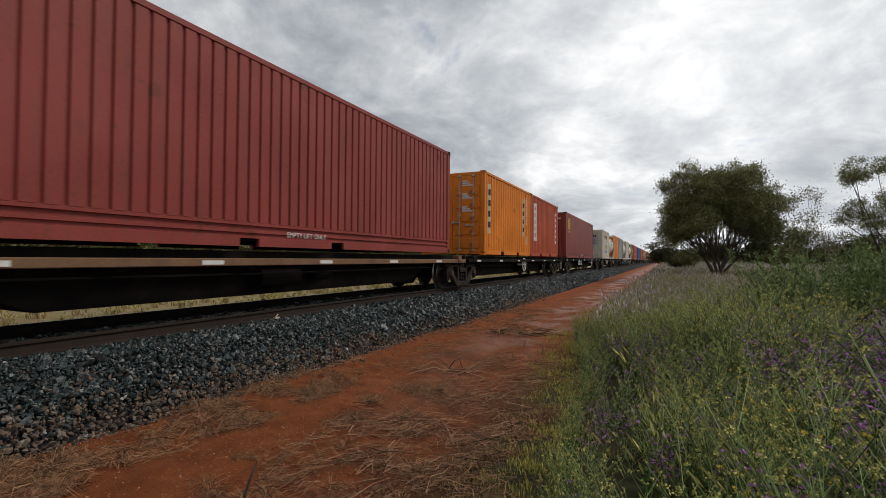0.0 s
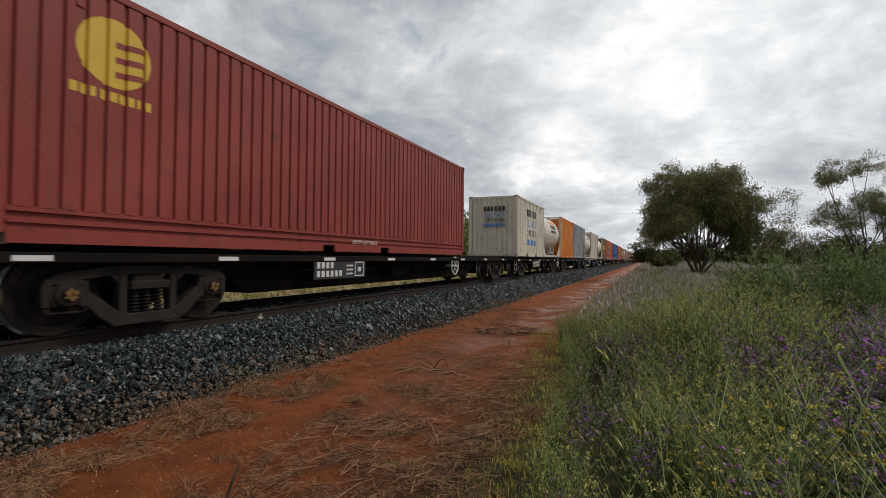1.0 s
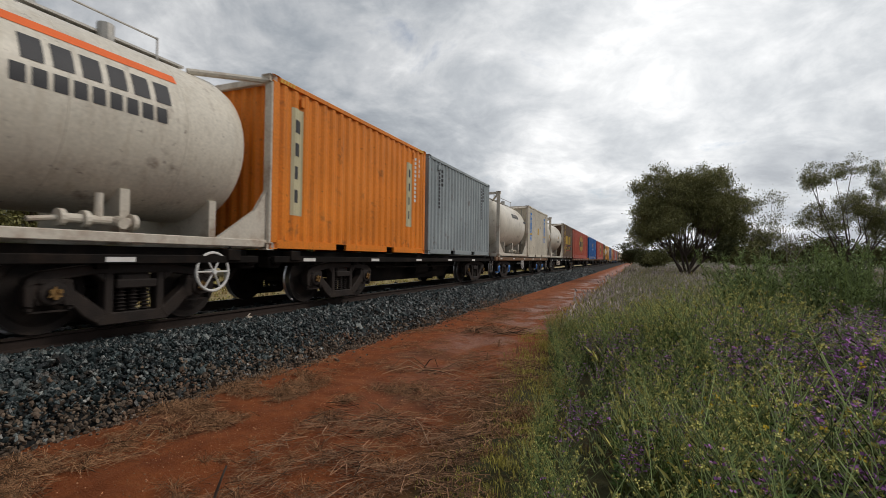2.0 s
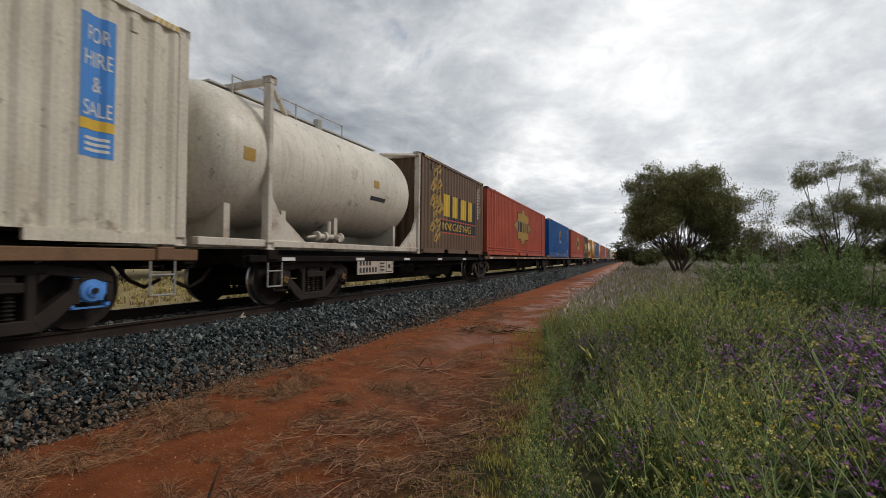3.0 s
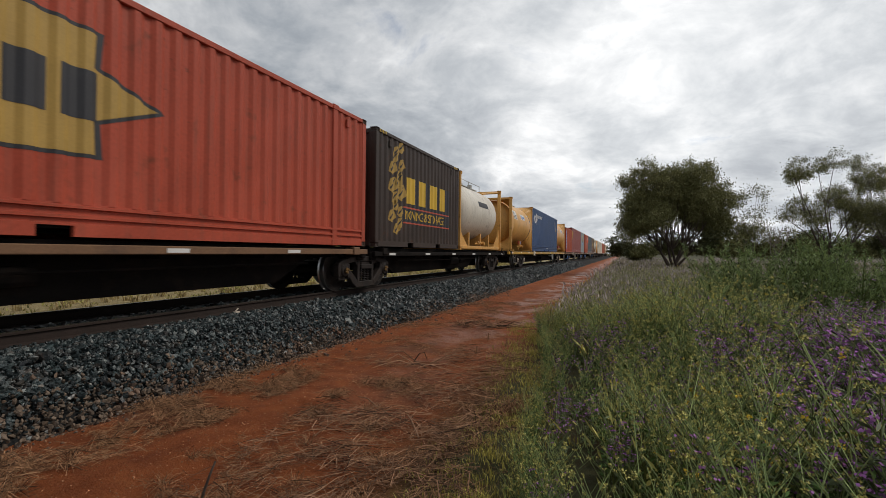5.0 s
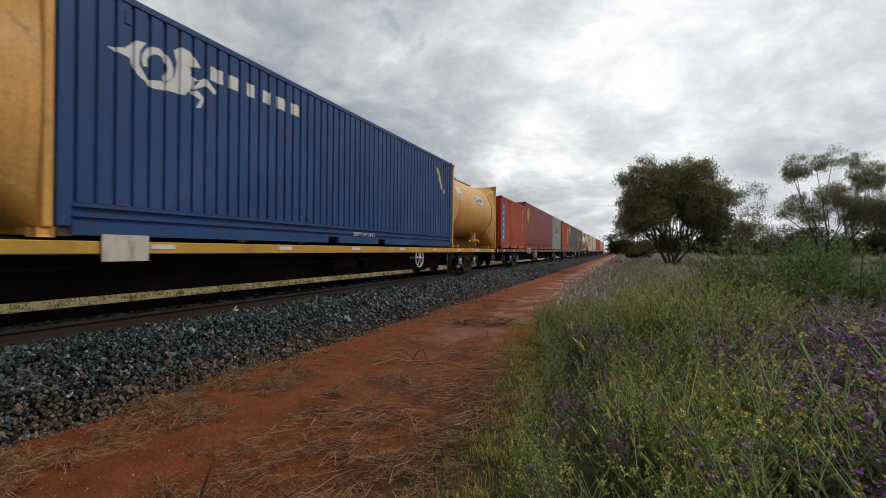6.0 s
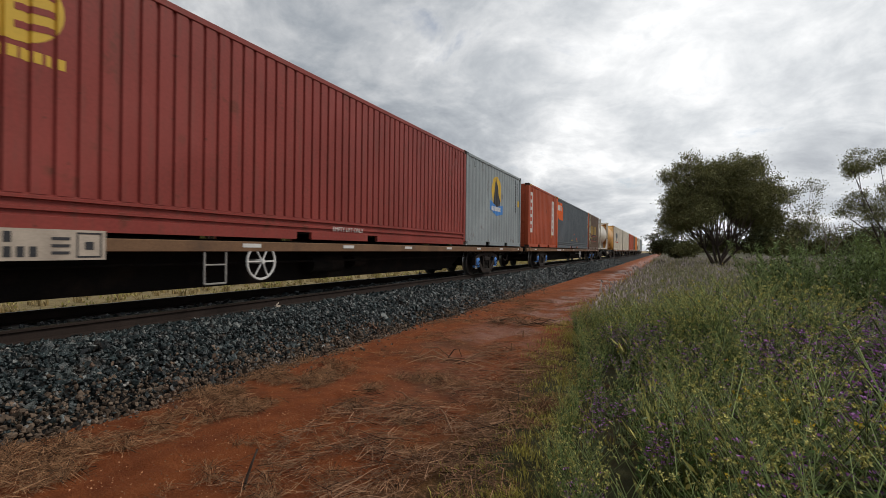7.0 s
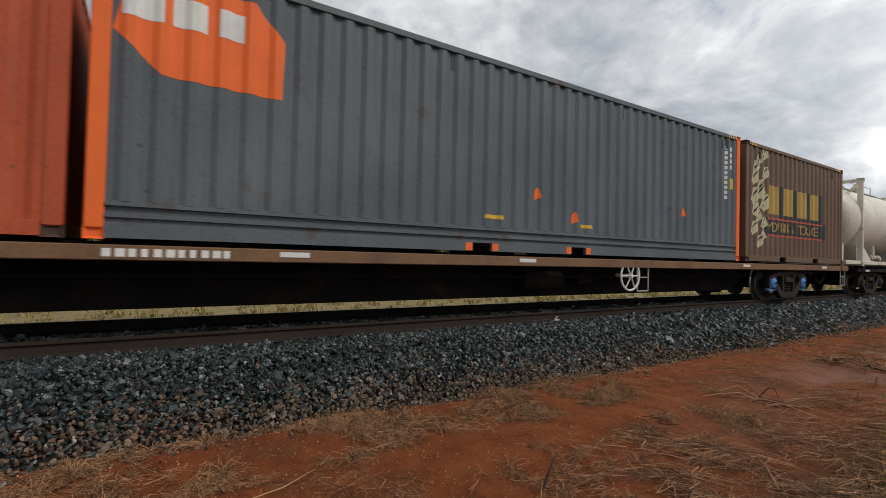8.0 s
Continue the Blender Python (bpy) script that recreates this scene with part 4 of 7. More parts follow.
def tank(s, mt, label, L=6.058, H=2.896, plate=False, marks=(), fmt=None, nose=0.0):
    """A tank container: end frames, shell, saddles, walkway and valves."""
    fmt = fmt or mt
    s, L = s - nose, L + nose
    root = tagged(new("tank_container"), label, "tank container", "containers of the train")
    rad, zc = (1.21, 1.6) if plate else (1.18, 1.58)

    def shell():
        bm = bmesh.new()
        a, b = 0.28, L - 0.28
        prof = [(0.02, a - 0.06), (rad * 0.45, a), (rad * 0.78, a + 0.12), (rad * 0.95, a + 0.3), (rad, a + 0.5)]
        k = 5
        prof += [(rad, a + 0.5 + (b - a - 1.0) * i / k) for i in range(1, k)]
        prof += [(r, b - (h - a)) for r, h in prof[4::-1]]
        lathe(bm, prof, Matrix.Translation((0, 0, zc)) @ Matrix.Rotation(-math.pi / 2, 4, "X"), 48)
        return finish("shell", bm, M[mt], True)
    part("shell", cached(("shell", mt, L, plate), shell), None, root)

    def band():
        bm = bmesh.new()
        lathe(bm, [(rad - 0.01, -0.012), (rad + 0.003, -0.007), (rad + 0.003, 0.007), (rad - 0.01, 0.012)], Matrix.Translation((0, 0, zc)) @ Matrix.Rotation(-math.pi / 2, 4, "X"), 48)
        return finish("weld_band", bm, M[mt], True)
    for y in () if plate else (1.6 + nose, 3.03 + nose, 4.45 + nose):
        part("weld_band", cached(("band", mt, plate), band), None, root, at=(0, y, 0))

    def frame_m():
        bm = bmesh.new()
        for x in (-W2 + 0.08, W2 - 0.08):
            box(bm, x - 0.075, x + 0.075, -0.05, 0.05, 0.1, H - 0.1, 0.012)
        box(bm, -W2 + 0.14, W2 - 0.14, -0.045, 0.045, H - 0.13, H - 0.02, 0.01)
        box(bm, -W2 + 0.14, W2 - 0.14, -0.045, 0.045, 0.02, 0.14, 0.01)
        return finish("end_frame", bm, M[fmt])
    fmesh = cached(("tframe", fmt, H), frame_m)
    for y in (0.06 + nose, L - 0.06):
        part("end_frame", fmesh, None, root, at=(0, y, 0))
        for x in (-W2 + 0.089, W2 - 0.089):
            for z in (0.059, H - 0.059):
                part("corner_casting", casting_mesh(fmt), None, root, at=(x, 0.081 + nose if y < 2 else L - 0.081, z))

    def collar(flip):
        """Plates from the square end frame to the round shell."""
        bm = bmesh.new()
        n = 96
        y0, y1 = 0.03, 0.68
        ring, sq = [], []
        for i in range(n):
            a = 2 * math.pi * (i + 0.5) / n
            c, q = math.cos(a), math.sin(a)
            ring.append(bm.verts.new((rad * 1.002 * c, y1, zc + rad * 1.002 * q)))
            k = 1 / max(abs(c), abs(q))
            sq.append(bm.verts.new((min(1, max(-1, c * k)) * (W2 - 0.03), y0, (H / 2) + min(1, max(-1, q * k)) * (H / 2 - 0.03))))
        for i in range(n):
            bm.faces.new((ring[i], ring[(i + 1) % n], sq[(i + 1) % n], sq[i]))
        if flip:
            for v in bm.verts:
                v.co.y = L - v.co.y
        bmesh.ops.recalc_face_normals(bm, faces=bm.faces[:])
        return finish("collar", bm, M[fmt], True)
    if plate:
        for flip in (False, True):
            part("collar", cached(("collar", fmt, flip), lambda: collar(flip)), None, root)
    else:
        def braces():
            bm = bmesh.new()
            for sx in (-1, 1):
                x = sx * (W2 - 0.1)
                for a, b in ((nose + 0.1, nose + 1.15), (L - 0.1, L - 1.15)):
                    rod(bm, (x, a, H - 0.1), (sx * 0.55, b, zc + rad * 0.9), 0.05, 8)
                    prism(bm, [(a, 0.1), (b, 0.1), (a + 0.25 * (b - a), 0.62), (a, 1.0)], x - 0.03, x + 0.03)
                box(bm, x - 0.06, x + 0.06, 0.1, L - 0.1, 0.04, 0.16, 0.01)
            return finish("side_brace", bm, M[fmt])
        part("side_brace", cached(("brace", fmt, nose), braces), None, root)

    def saddle():
        bm = bmesh.new()
        w = 0.5 if plate else 0.85
        prism(bm, [(-0.06, 0.02), (0.06, 0.02), (0.06, 0.72), (-0.06, 0.72)], -w, w)
        box(bm, -W2 + 0.1, W2 - 0.1, -0.07, 0.07, 0.02, 0.09)
        return finish("saddle", bm, M[fmt])
    for y in (0.9, L - 0.9) if plate else (0.9, 2.2, 3.85, L - 0.9):
        part("saddle", cached(("saddle", fmt, plate), saddle), None, root, at=(0, y, 0))

    def top_gear():
        bm = bmesh.new()
        box(bm, -0.3, 0.3, 1.0, L - 1.0, zc + rad + 0.02, zc + rad + 0.05)
        rod(bm, (0, 3.0, zc + rad), (0, 3.0, zc + rad + 0.12), 0.26, 16)
        if not plate:
            rod(bm, (0.3, 3.9, zc + rad - 0.1), (0.3, 3.9, zc + rad + 0.16), 0.1, 10)
            for y in (1.2, 2.8, 4.4):
                rod(bm, (0.6, y, zc + rad * 0.8), (0.6, y, H + 0.02), 0.014, 6)
            rod(bm, (0.6, 1.2, H), (0.6, 4.4, H), 0.014, 6)
        return finish("walkway", bm, M["galv"])
    part("walkway", cached(("gear", plate, H, L), top_gear), None, root)

    def valves():
        bm = bmesh.new()
        x = W2 - 0.3
        rod(bm, (x, 2.5, 0.3), (x, 3.3, 0.3), 0.055, 12)
        for y in (2.5, 2.75, 3.3):
            rod(bm, (x, y - 0.03, 0.3), (x, y + 0.03, 0.3), 0.1, 14)
        rod(bm, (x, 2.9, 0.3), (x, 2.9, 0.62), 0.045, 10)
        rod(bm, (x + 0.02, 3.1, 0.3), (x + 0.16, 3.1, 0.27), 0.07, 12)
        rod(bm, (x, 2.2, 0.26), (x, 2.5, 0.3), 0.03, 8)
        return finish("valve_pipe", bm, M[fmt], False)
    vp = part("valve_pipe", cached(("valves", fmt), valves), None, root, at=(0, 0.6, 0))

    def lever(mt_):
        bm = bmesh.new()
        rod(bm, (0, 0, 0.0), (0, 0, 0.26), 0.03, 8)
        box(bm, -0.045, 0.045, -0.05, 0.05, 0.05, 0.24, 0.015)
        return finish("valve_lever", bm, M[mt_])
    if plate:
        for y, m_ in ((2.55, "red_mark"), (3.0, "blue_mark")):
            part("valve_lever", cached(("lever", m_), lambda: lever(m_)), None, vp, "red valve lever" if m_ == "red_mark" else "blue valve lever", at=(W2 - 0.3, y, 0.36))

    def curved(name, y0, y1, a0, a1, m_, lift=0.004, label_=""):
        """A sticker bent round the shell between two angles up from level."""
        bm = bmesh.new()
        n = 8
        cols = []
        for y in (y0, y1):
            cols.append([bm.verts.new(((rad + lift) * math.cos(a0 + (a1 - a0) * i / n), y, zc + (rad + lift) * math.sin(a0 + (a1 - a0) * i / n))) for i in range(n + 1)])
        for i in range(n):
            bm.faces.new((cols[0][i], cols[1][i], cols[1][i + 1], cols[0][i + 1]))
        bmesh.ops.recalc_face_normals(bm, faces=bm.faces[:])
        return part(name, bm, M[m_], root, label_)

    def bent(name, outlines, m_, lift, label_):
        """Flat outlines of (place along, angle up) bent round the shell."""
        bm = bmesh.new()
        for poly in outlines:
            bm.faces.new([bm.verts.new(((rad + lift) * math.cos(a), y, zc + (rad + lift) * math.sin(a))) for y, a in poly])
        for f in bm.faces:
            if f.normal.x < 0:
                f.normal_flip()
        part(name, bm, M[m_], root, label_)
    for mk in marks:
        if mk[0] == "emblem_ring":  # an open ring with a tail, as two sweeps
            cy, ca, ry, ra = (mk[1] + mk[2]) / 2, (mk[3] + mk[4]) / 2, (mk[2] - mk[1]) / 2, (mk[4] - mk[3]) / 2
            sweep = lambda k, q: (cy + k * ry * math.cos(q), ca + k * ra * math.sin(q))
            bent("emblem_ring", [[sweep(1, q), sweep(1, q + 0.27), sweep(0.62, q + 0.27), sweep(0.62, q)] for q in np.arange(0.5, 5.6, 0.26)], "blue_mark", 0.010, "blue open ring")
            bent("emblem_tail", [[(cy - ry * 0.2, ca - ra * 0.9), (cy + ry * 1.1, ca - ra * 1.0), (cy + ry * 0.7, ca - ra * 0.3), (cy + ry * 0.1, ca + ra * 0.1)]], "slate", 0.012, "dark slanting tail")
            bent("placard", [[(5.02, 0.10), (5.15, 0.20), (5.02, 0.30), (4.89, 0.20)]], "white_mark", 0.012, "white diamond placard")
            bent("placard_mark", [[(5.02, 0.155), (5.08, 0.20), (5.02, 0.245), (4.96, 0.20)]], "black_mark", 0.015, "dark diamond mark")
            bent("name_plate", [[(4.6, 0.50), (5.1, 0.50), (5.1, 0.56), (4.6, 0.56)]], "white_mark", 0.012, "white strip plate")
            continue
        if mk[0] == "painted_word" and mk[2] - mk[1] > 0.5:
            n = 6 if mk[4] > 0.4 else 9
            w = (mk[2] - mk[1]) / n
            for k in range(n):
                curved("painted_block", mk[1] + k * w, mk[1] + (k + 0.72) * w, mk[3], mk[4], mk[5], mk[6])
            continue
        curved(*mk)
        if mk[0] == "hazard_panel":
            y0, y1, a0, a1 = mk[1:5]
            for k in range(6):
                q = a0 + (a1 - a0) * (0.08 + 0.15 * k)
                curved("painted_code", y0 + 0.06, y1 - (0.06 if k < 3 else 0.5), q, q + (a1 - a0) * 0.06, "black_mark", 0.01, "plain dark bar")
    MOVERS.append((root, s, DECK))
    return root


# -- wagons --
def wheel_mesh():
    bm = bmesh.new()
    m = Matrix.Rotation(math.pi / 2, 4, "Y")
    lathe(bm, [(0.07, -0.10), (0.12, -0.09), (0.15, -0.03), (0.33, -0.01), (0.37, -0.065), (0.455, -0.065), (0.46, -0.055), (0.458, 0.045), (0.485, 0.06), (0.483, 0.075),
               (0.37, 0.07), (0.33, 0.035), (0.15, 0.03), (0.12, 0.07), (0.07, 0.07)], m, 40)
    me = finish("wheel", bm, M["steel"], False)
    me.materials.append(M["tread"])
    for p in me.polygons:
        c = p.center
        r = math.hypot(c.y, c.z)
        if 0.452 < r:
            p.material_index = 1
    return me


def frame_side_mesh():
    """Cast bogie side frame: arch over the axle boxes, window for the springs."""
    bm = bmesh.new()
    half = [[(0.27, 0.16), (0.37, 0.16), (0.37, 0.67), (0.27, 0.67)], [(0.32, 0.19), (0.42, 0.06), (0.58, 0.17), (0.81, 0.42), (0.81, 0.57), (0.70, 0.57), (0.68, 0.48)],
            [(0.70, 0.31), (0.78, 0.31), (0.81, 0.44), (0.81, 0.60), (0.70, 0.60)], [(1.06, 0.31), (1.14, 0.33), (1.15, 0.56), (1.06, 0.6)], [(0.37, 0.55), (0.50, 0.66), (0.37, 0.70)]]
    bars = [[(-1.15, 0.52), (-1.13, 0.61), (-1.0, 0.69), (-0.45, 0.77), (0.45, 0.77), (1.0, 0.69), (1.13, 0.61), (1.15, 0.52), (1.03, 0.56), (0.93, 0.585), (0.45, 0.65), (-0.45, 0.65), (-0.93, 0.585), (-1.03, 0.56)],
            [(-0.42, 0.05), (0.42, 0.05), (0.47, 0.11), (0.34, 0.19), (-0.34, 0.19), (-0.47, 0.11)]]
    bars += half + [[(-y, z) for y, z in b[::-1]] for b in half]
    for k, b in enumerate(bars):
        prism(bm, b, -0.075 + 0.004 * (k % 3), 0.075 - 0.004 * (k % 3))
    bmesh.ops.bevel(bm, geom=bm.edges[:], offset=0.012, segments=1, affect="EDGES")
    for y in (-0.9, 0.9):  # bolted pads over the bearings
        box(bm, -0.05, 0.082, y - 0.13, y + 0.13, 0.56, 0.61, 0.008)
    return finish("side_frame", bm, M["steel"])


def spring_mesh():
    bm = bmesh.new()
    for y in (-0.15, 0.0, 0.15):
        for k in range(6):
            z = 0.2 + 0.043 * k
            lathe(bm, [(0.045, z), (0.065, z + 0.012), (0.045, z + 0.024)], Matrix.Translation((0, y, 0)), 10)
        rod(bm, (0, y, 0.19), (0, y, 0.47), 0.035, 8)
    box(bm, -0.1, 0.1, -0.25, 0.25, 0.47, 0.58, 0.015)
    return finish("spring_nest", bm, M["steel"])


def cap_mesh(mt):
    def build():
        bm = bmesh.new()
        m = Matrix.Rotation(math.pi / 2, 4, "Y")
        lathe(bm, [(0.0001, -0.02), (0.135, -0.02), (0.14, 0.06), (0.12, 0.085), (0.075, 0.09), (0.07, 0.11), (0.0001, 0.115)], m, 18)
        prism(bm, [(-0.17, 0.15), (0.17, 0.15), (0.17, 0.06), (0.21, 0.05), (0.21, -0.04), (0.15, -0.05), (0.13, -0.12), (-0.13, -0.12), (-0.15, -0.05), (-0.21, -0.04), (-0.21, 0.05), (-0.17, 0.06)], -0.06, 0.05)
        for y in (-0.19, 0.19):
            box(bm, -0.05, 0.045, y - 0.028, y + 0.028, -0.19, -0.05, 0.01)
        box(bm, -0.02, 0.02, -0.21, 0.21, -0.205, -0.185)
        return finish("bearing_cap", bm, M[mt])
    return cached(("cap", mt), build)


def bolt_mesh(mt, n):
    """The end-cap bolts: one dark nut, or three on a brassy plate."""
    def build():
        bm = bmesh.new()
        if n == 1:
            rod(bm, (0.11, 0, 0), (0.14, 0, 0), 0.036, 6)
        else:
            rod(bm, (0.11, 0, 0), (0.122, 0, 0), 0.078, 3)
            for k in range(3):
                q = math.radians(120 * k + 30)
                rod(bm, (0.115, 0.043 * math.cos(q), 0.043 * math.sin(q)), (0.142, 0.043 * math.cos(q), 0.043 * math.sin(q)), 0.026, 6)
        return finish("cap_bolt", bm, M[mt])
    return cached(("bolt", mt, n), build)


def bogie(root, y, cap):
    """Four-wheeled bogie, a part of its wagon; heights count from the deck."""
    def bolster():
        bm = bmesh.new()
        box(bm, -1.05, 1.05, -0.2, 0.2, 0.48, 0.66, 0.03)
        rod(bm, (0, 0, 0.6), (0, 0, 0.76), 0.25, 18)
        for q in (-0.9, 0.9):
            box(bm, -0.65, 0.65, q - 0.05 - (0.52 if q > 0 else -0.52), q + 0.05 - (0.52 if q > 0 else -0.52), 0.28, 0.4, 0.01)
        return finish("bogie", bm, M["steel"])
    b = part("bogie", cached(("bolster",), bolster), None, root, "cast steel bogie", at=(0, y, RAIL - DECK))
    for sx in (-1, 1):
        part("side_frame", cached(("sframe",), frame_side_mesh), None, b, at=(sx * 0.99, 0, 0))
        part("spring_nest", cached(("spring",), spring_mesh), None, b, at=(sx * 0.99, 0, 0))
        for q in (-0.9, 0.9):
            w = Matrix.Translation((sx * 0.755, q, 0.46))
            part("wheel", cached(("wheel",), wheel_mesh), None, b, "steel wheel with bright tread", at=w @ (Matrix.Rotation(math.pi, 4, "Z") if sx > 0 else Matrix()))
            at = Matrix.Translation((sx * 1.0, q, 0.46)) @ (Matrix() if sx > 0 else Matrix.Rotation(math.pi, 4, "Z"))
            part("bearing_cap", cap_mesh(cap), None, b, at=at)
            if cap == "steel":
                part("cap_bolt", bolt_mesh("brass", 3), None, b, "three brassy cap bolts", at=at)
            else:
                part("cap_bolt", bolt_mesh("steel", 1), None, b, "dark cap nut", at=at)

    def axle():
        bm = bmesh.new()
        rod(bm, (-1.0, 0, 0), (1.0, 0, 0), 0.075, 12)
        return finish("axle", bm, M["steel"])
    for q in (-0.9, 0.9):
        part("axle", cached(("axle",), axle), None, b, at=(0, q, 0.46))


def hand_wheel(root, y, z=-0.33):
    def build():
        bm = bmesh.new()
        n, r = 24, 0.27
        pts = [(0, r * math.cos(2 * math.pi * i / n), r * math.sin(2 * math.pi * i / n)) for i in range(n + 1)]
        pipe(bm, pts, 0.02, 6)
        for k in range(6):
            a = math.pi * k / 3
            rod(bm, (0.02, 0, 0), (0, r * math.cos(a), r * math.sin(a)), 0.013, 6)
        rod(bm, (-0.3, 0, 0), (0.05, 0, 0), 0.035, 10)
        return finish("hand_wheel", bm, M["white_mark"])
    part("hand_wheel", cached(("hwheel",), build), None, root, "white six-spoked brake hand wheel", at=(W2 - 0.02, y, z))


def stirrup(root, y, z1=-0.62):
    def build():
        bm = bmesh.new()
        pipe(bm, [(0, -0.17, -0.1), (0, -0.17, z1), (0, 0.17, z1), (0, 0.17, -0.1)], 0.014, 6)
        pipe(bm, [(0, -0.17, -0.36), (0, 0.17, -0.36)], 0.012, 6)
        return finish("step_stirrup", bm, M["galv"])
    part("step_stirrup", cached(("stir", z1), build), None, root, "pale step stirrup", at=(W2 - 0.03, y, 0))


def wagon(s0, s1, bogies, side="wagon_brown", cap="steel", label="", skeletal=False, wheels=(), steps=(), board=None, patches=(), drop=None, code=0.0):
    """A container wagon between s0 and s1 along the train with bogies at the given places."""
    root = tagged(new("container_wagon"), label, "wagon", "wagons of the train")
    L = s1 - s0
    drop = (-0.10 if side == "shaded_wagon_black" else -0.05) if skeletal and drop is None else -0.03 if drop is None else drop

    def sill():
        bm = bmesh.new()
        h = 0.11 if skeletal else 0.15
        box(bm, W2 - 0.08, W2, 0.0, L, drop - h, drop, 0.01)
        box(bm, W2 - 0.16, W2 - 0.02, 0.0, L, drop - h, drop - h + 0.02)
        return finish("side_sill", bm, M[side])
    me = cached(("sill", side, round(L, 2), drop), sill)
    part("side_sill", me, None, root)
    part("side_sill", me, None, root, at=Matrix.Translation((0, L, 0)) @ Matrix.Rotation(math.pi, 4, "Z"))
    # deep-bellied centre girder
    a, b = [q - s0 for q in bogies]
    a, b = max(a, 0.2), min(b, L - 0.2)

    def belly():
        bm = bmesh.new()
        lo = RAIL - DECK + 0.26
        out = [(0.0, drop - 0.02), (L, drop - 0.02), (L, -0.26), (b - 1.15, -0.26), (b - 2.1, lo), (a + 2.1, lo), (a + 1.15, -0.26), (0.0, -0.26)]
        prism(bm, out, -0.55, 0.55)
        return finish("centre_sill", bm, M["shaded_wagon_black"])
    part("centre_sill", belly(), M["shaded_wagon_black"], root, "black deep-bellied centre girder, deepened for the shade below")

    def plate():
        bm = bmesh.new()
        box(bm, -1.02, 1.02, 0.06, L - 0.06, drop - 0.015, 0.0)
        return finish("deck_plate", bm, M["shaded_wagon_black"])
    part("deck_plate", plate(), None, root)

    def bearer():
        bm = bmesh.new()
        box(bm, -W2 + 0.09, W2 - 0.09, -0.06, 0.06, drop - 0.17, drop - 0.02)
        return finish("cross_bearer", bm, M["shaded_wagon_black"])
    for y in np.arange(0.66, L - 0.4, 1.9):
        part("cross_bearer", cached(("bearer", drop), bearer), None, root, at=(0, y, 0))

    def head():
        bm = bmesh.new()
        box(bm, -W2 + 0.02, W2 - 0.02, -0.09, 0.09, -0.24, drop + 0.005, 0.02)
        for x in (-1.0, 1.0):
            box(bm, x - 0.12, x + 0.12, -0.14, 0.14, -0.3, drop - 0.01, 0.02)
        return finish("headstock", bm, M["shaded_wagon_black"])
    for y in (0.12, L - 0.12):
        part("headstock", cached(("head", drop), head), None, root, at=(0, y, 0))

    def coupler():
        bm = bmesh.new()
        box(bm, -0.1, 0.1, -0.62, 0.2, -0.32, -0.1, 0.03)
        box(bm, -0.17, 0.17, -0.72, -0.5, -0.36, -0.06, 0.04)
        pipe(bm, [(0.3, 0.1, -0.25), (0.33, -0.15, -0.5), (0.33, -0.4, -0.62), (0.3, -0.65, -0.5)], 0.03, 8)
        return finish("coupler", bm, M["steel"])
    if s0 < bogies[0] - 1.5:
        part("coupler", cached(("coupler",), coupler), None, root, at=(0, 0.05, 0))
    if s1 > bogies[1] + 1.2:
        part("coupler", cached(("coupler",), coupler), None, root, at=Matrix.Translation((0, L - 0.05, 0)) @ Matrix.Rotation(math.pi, 4, "Z"))
    for q in bogies:
        if q > s0 or q == bogies[0] and s0 < 0:
            bogie(root, q - s0, cap)

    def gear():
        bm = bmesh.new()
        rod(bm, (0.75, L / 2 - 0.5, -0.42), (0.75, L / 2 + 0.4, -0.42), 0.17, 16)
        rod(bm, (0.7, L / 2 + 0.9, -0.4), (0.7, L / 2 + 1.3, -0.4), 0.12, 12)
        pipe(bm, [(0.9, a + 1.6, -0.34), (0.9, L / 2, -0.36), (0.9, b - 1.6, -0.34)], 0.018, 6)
        return finish("brake_gear", bm, M["shaded_wagon_black"])
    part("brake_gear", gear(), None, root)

    def pedestal():
        bm = bmesh.new()
        box(bm, -0.2, 0.02, -0.12, 0.12, -0.17, 0.0, 0.012)
        rod(bm, (-0.09, 0, 0.0), (-0.09, 0, 0.05), 0.04, 8, 0.015)
        return finish("twistlock", bm, M["wagon_brown" if side == "wagon_brown" else "shaded_wagon_black"])
    for x in (-1, 1):
        for y in (0.5, L - 0.5):
            part("twistlock", cached(("lock", side), pedestal), None, root, at=Matrix.Translation((x * (W2 + 0.01), y, -0.005)) @ (Matrix() if x > 0 else Matrix.Rotation(math.pi, 4, "Z")))

    def patch():
        bm = bmesh.new()
        box(bm, 0, 0.006, -0.17, 0.17, drop - 0.088, drop - 0.03)
        return finish("reflector", bm, M["white_mark"])
    for y in (list(patches) or list(np.arange(0.9, L - 0.5, 2.35))):
        part("reflector", cached(("patch", drop), patch), None, root, "white reflector strip", at=(W2 + 0.001, y, 0))
    if code:
        plates("painted_code", [(0, 0.004, code - s0 + 0.105 * i, code - s0 + 0.105 * i + (0.07, 0.055, 0.062, 0.08)[i * 7 % 4], drop - 0.115, drop - 0.035) for i in range(11)], "white_mark", root, "plain white code bar", (W2 + 0.001, 0, 0))
    for y in wheels:
        hand_wheel(root, y - s0)
    for y in steps:
        stirrup(root, y - s0)
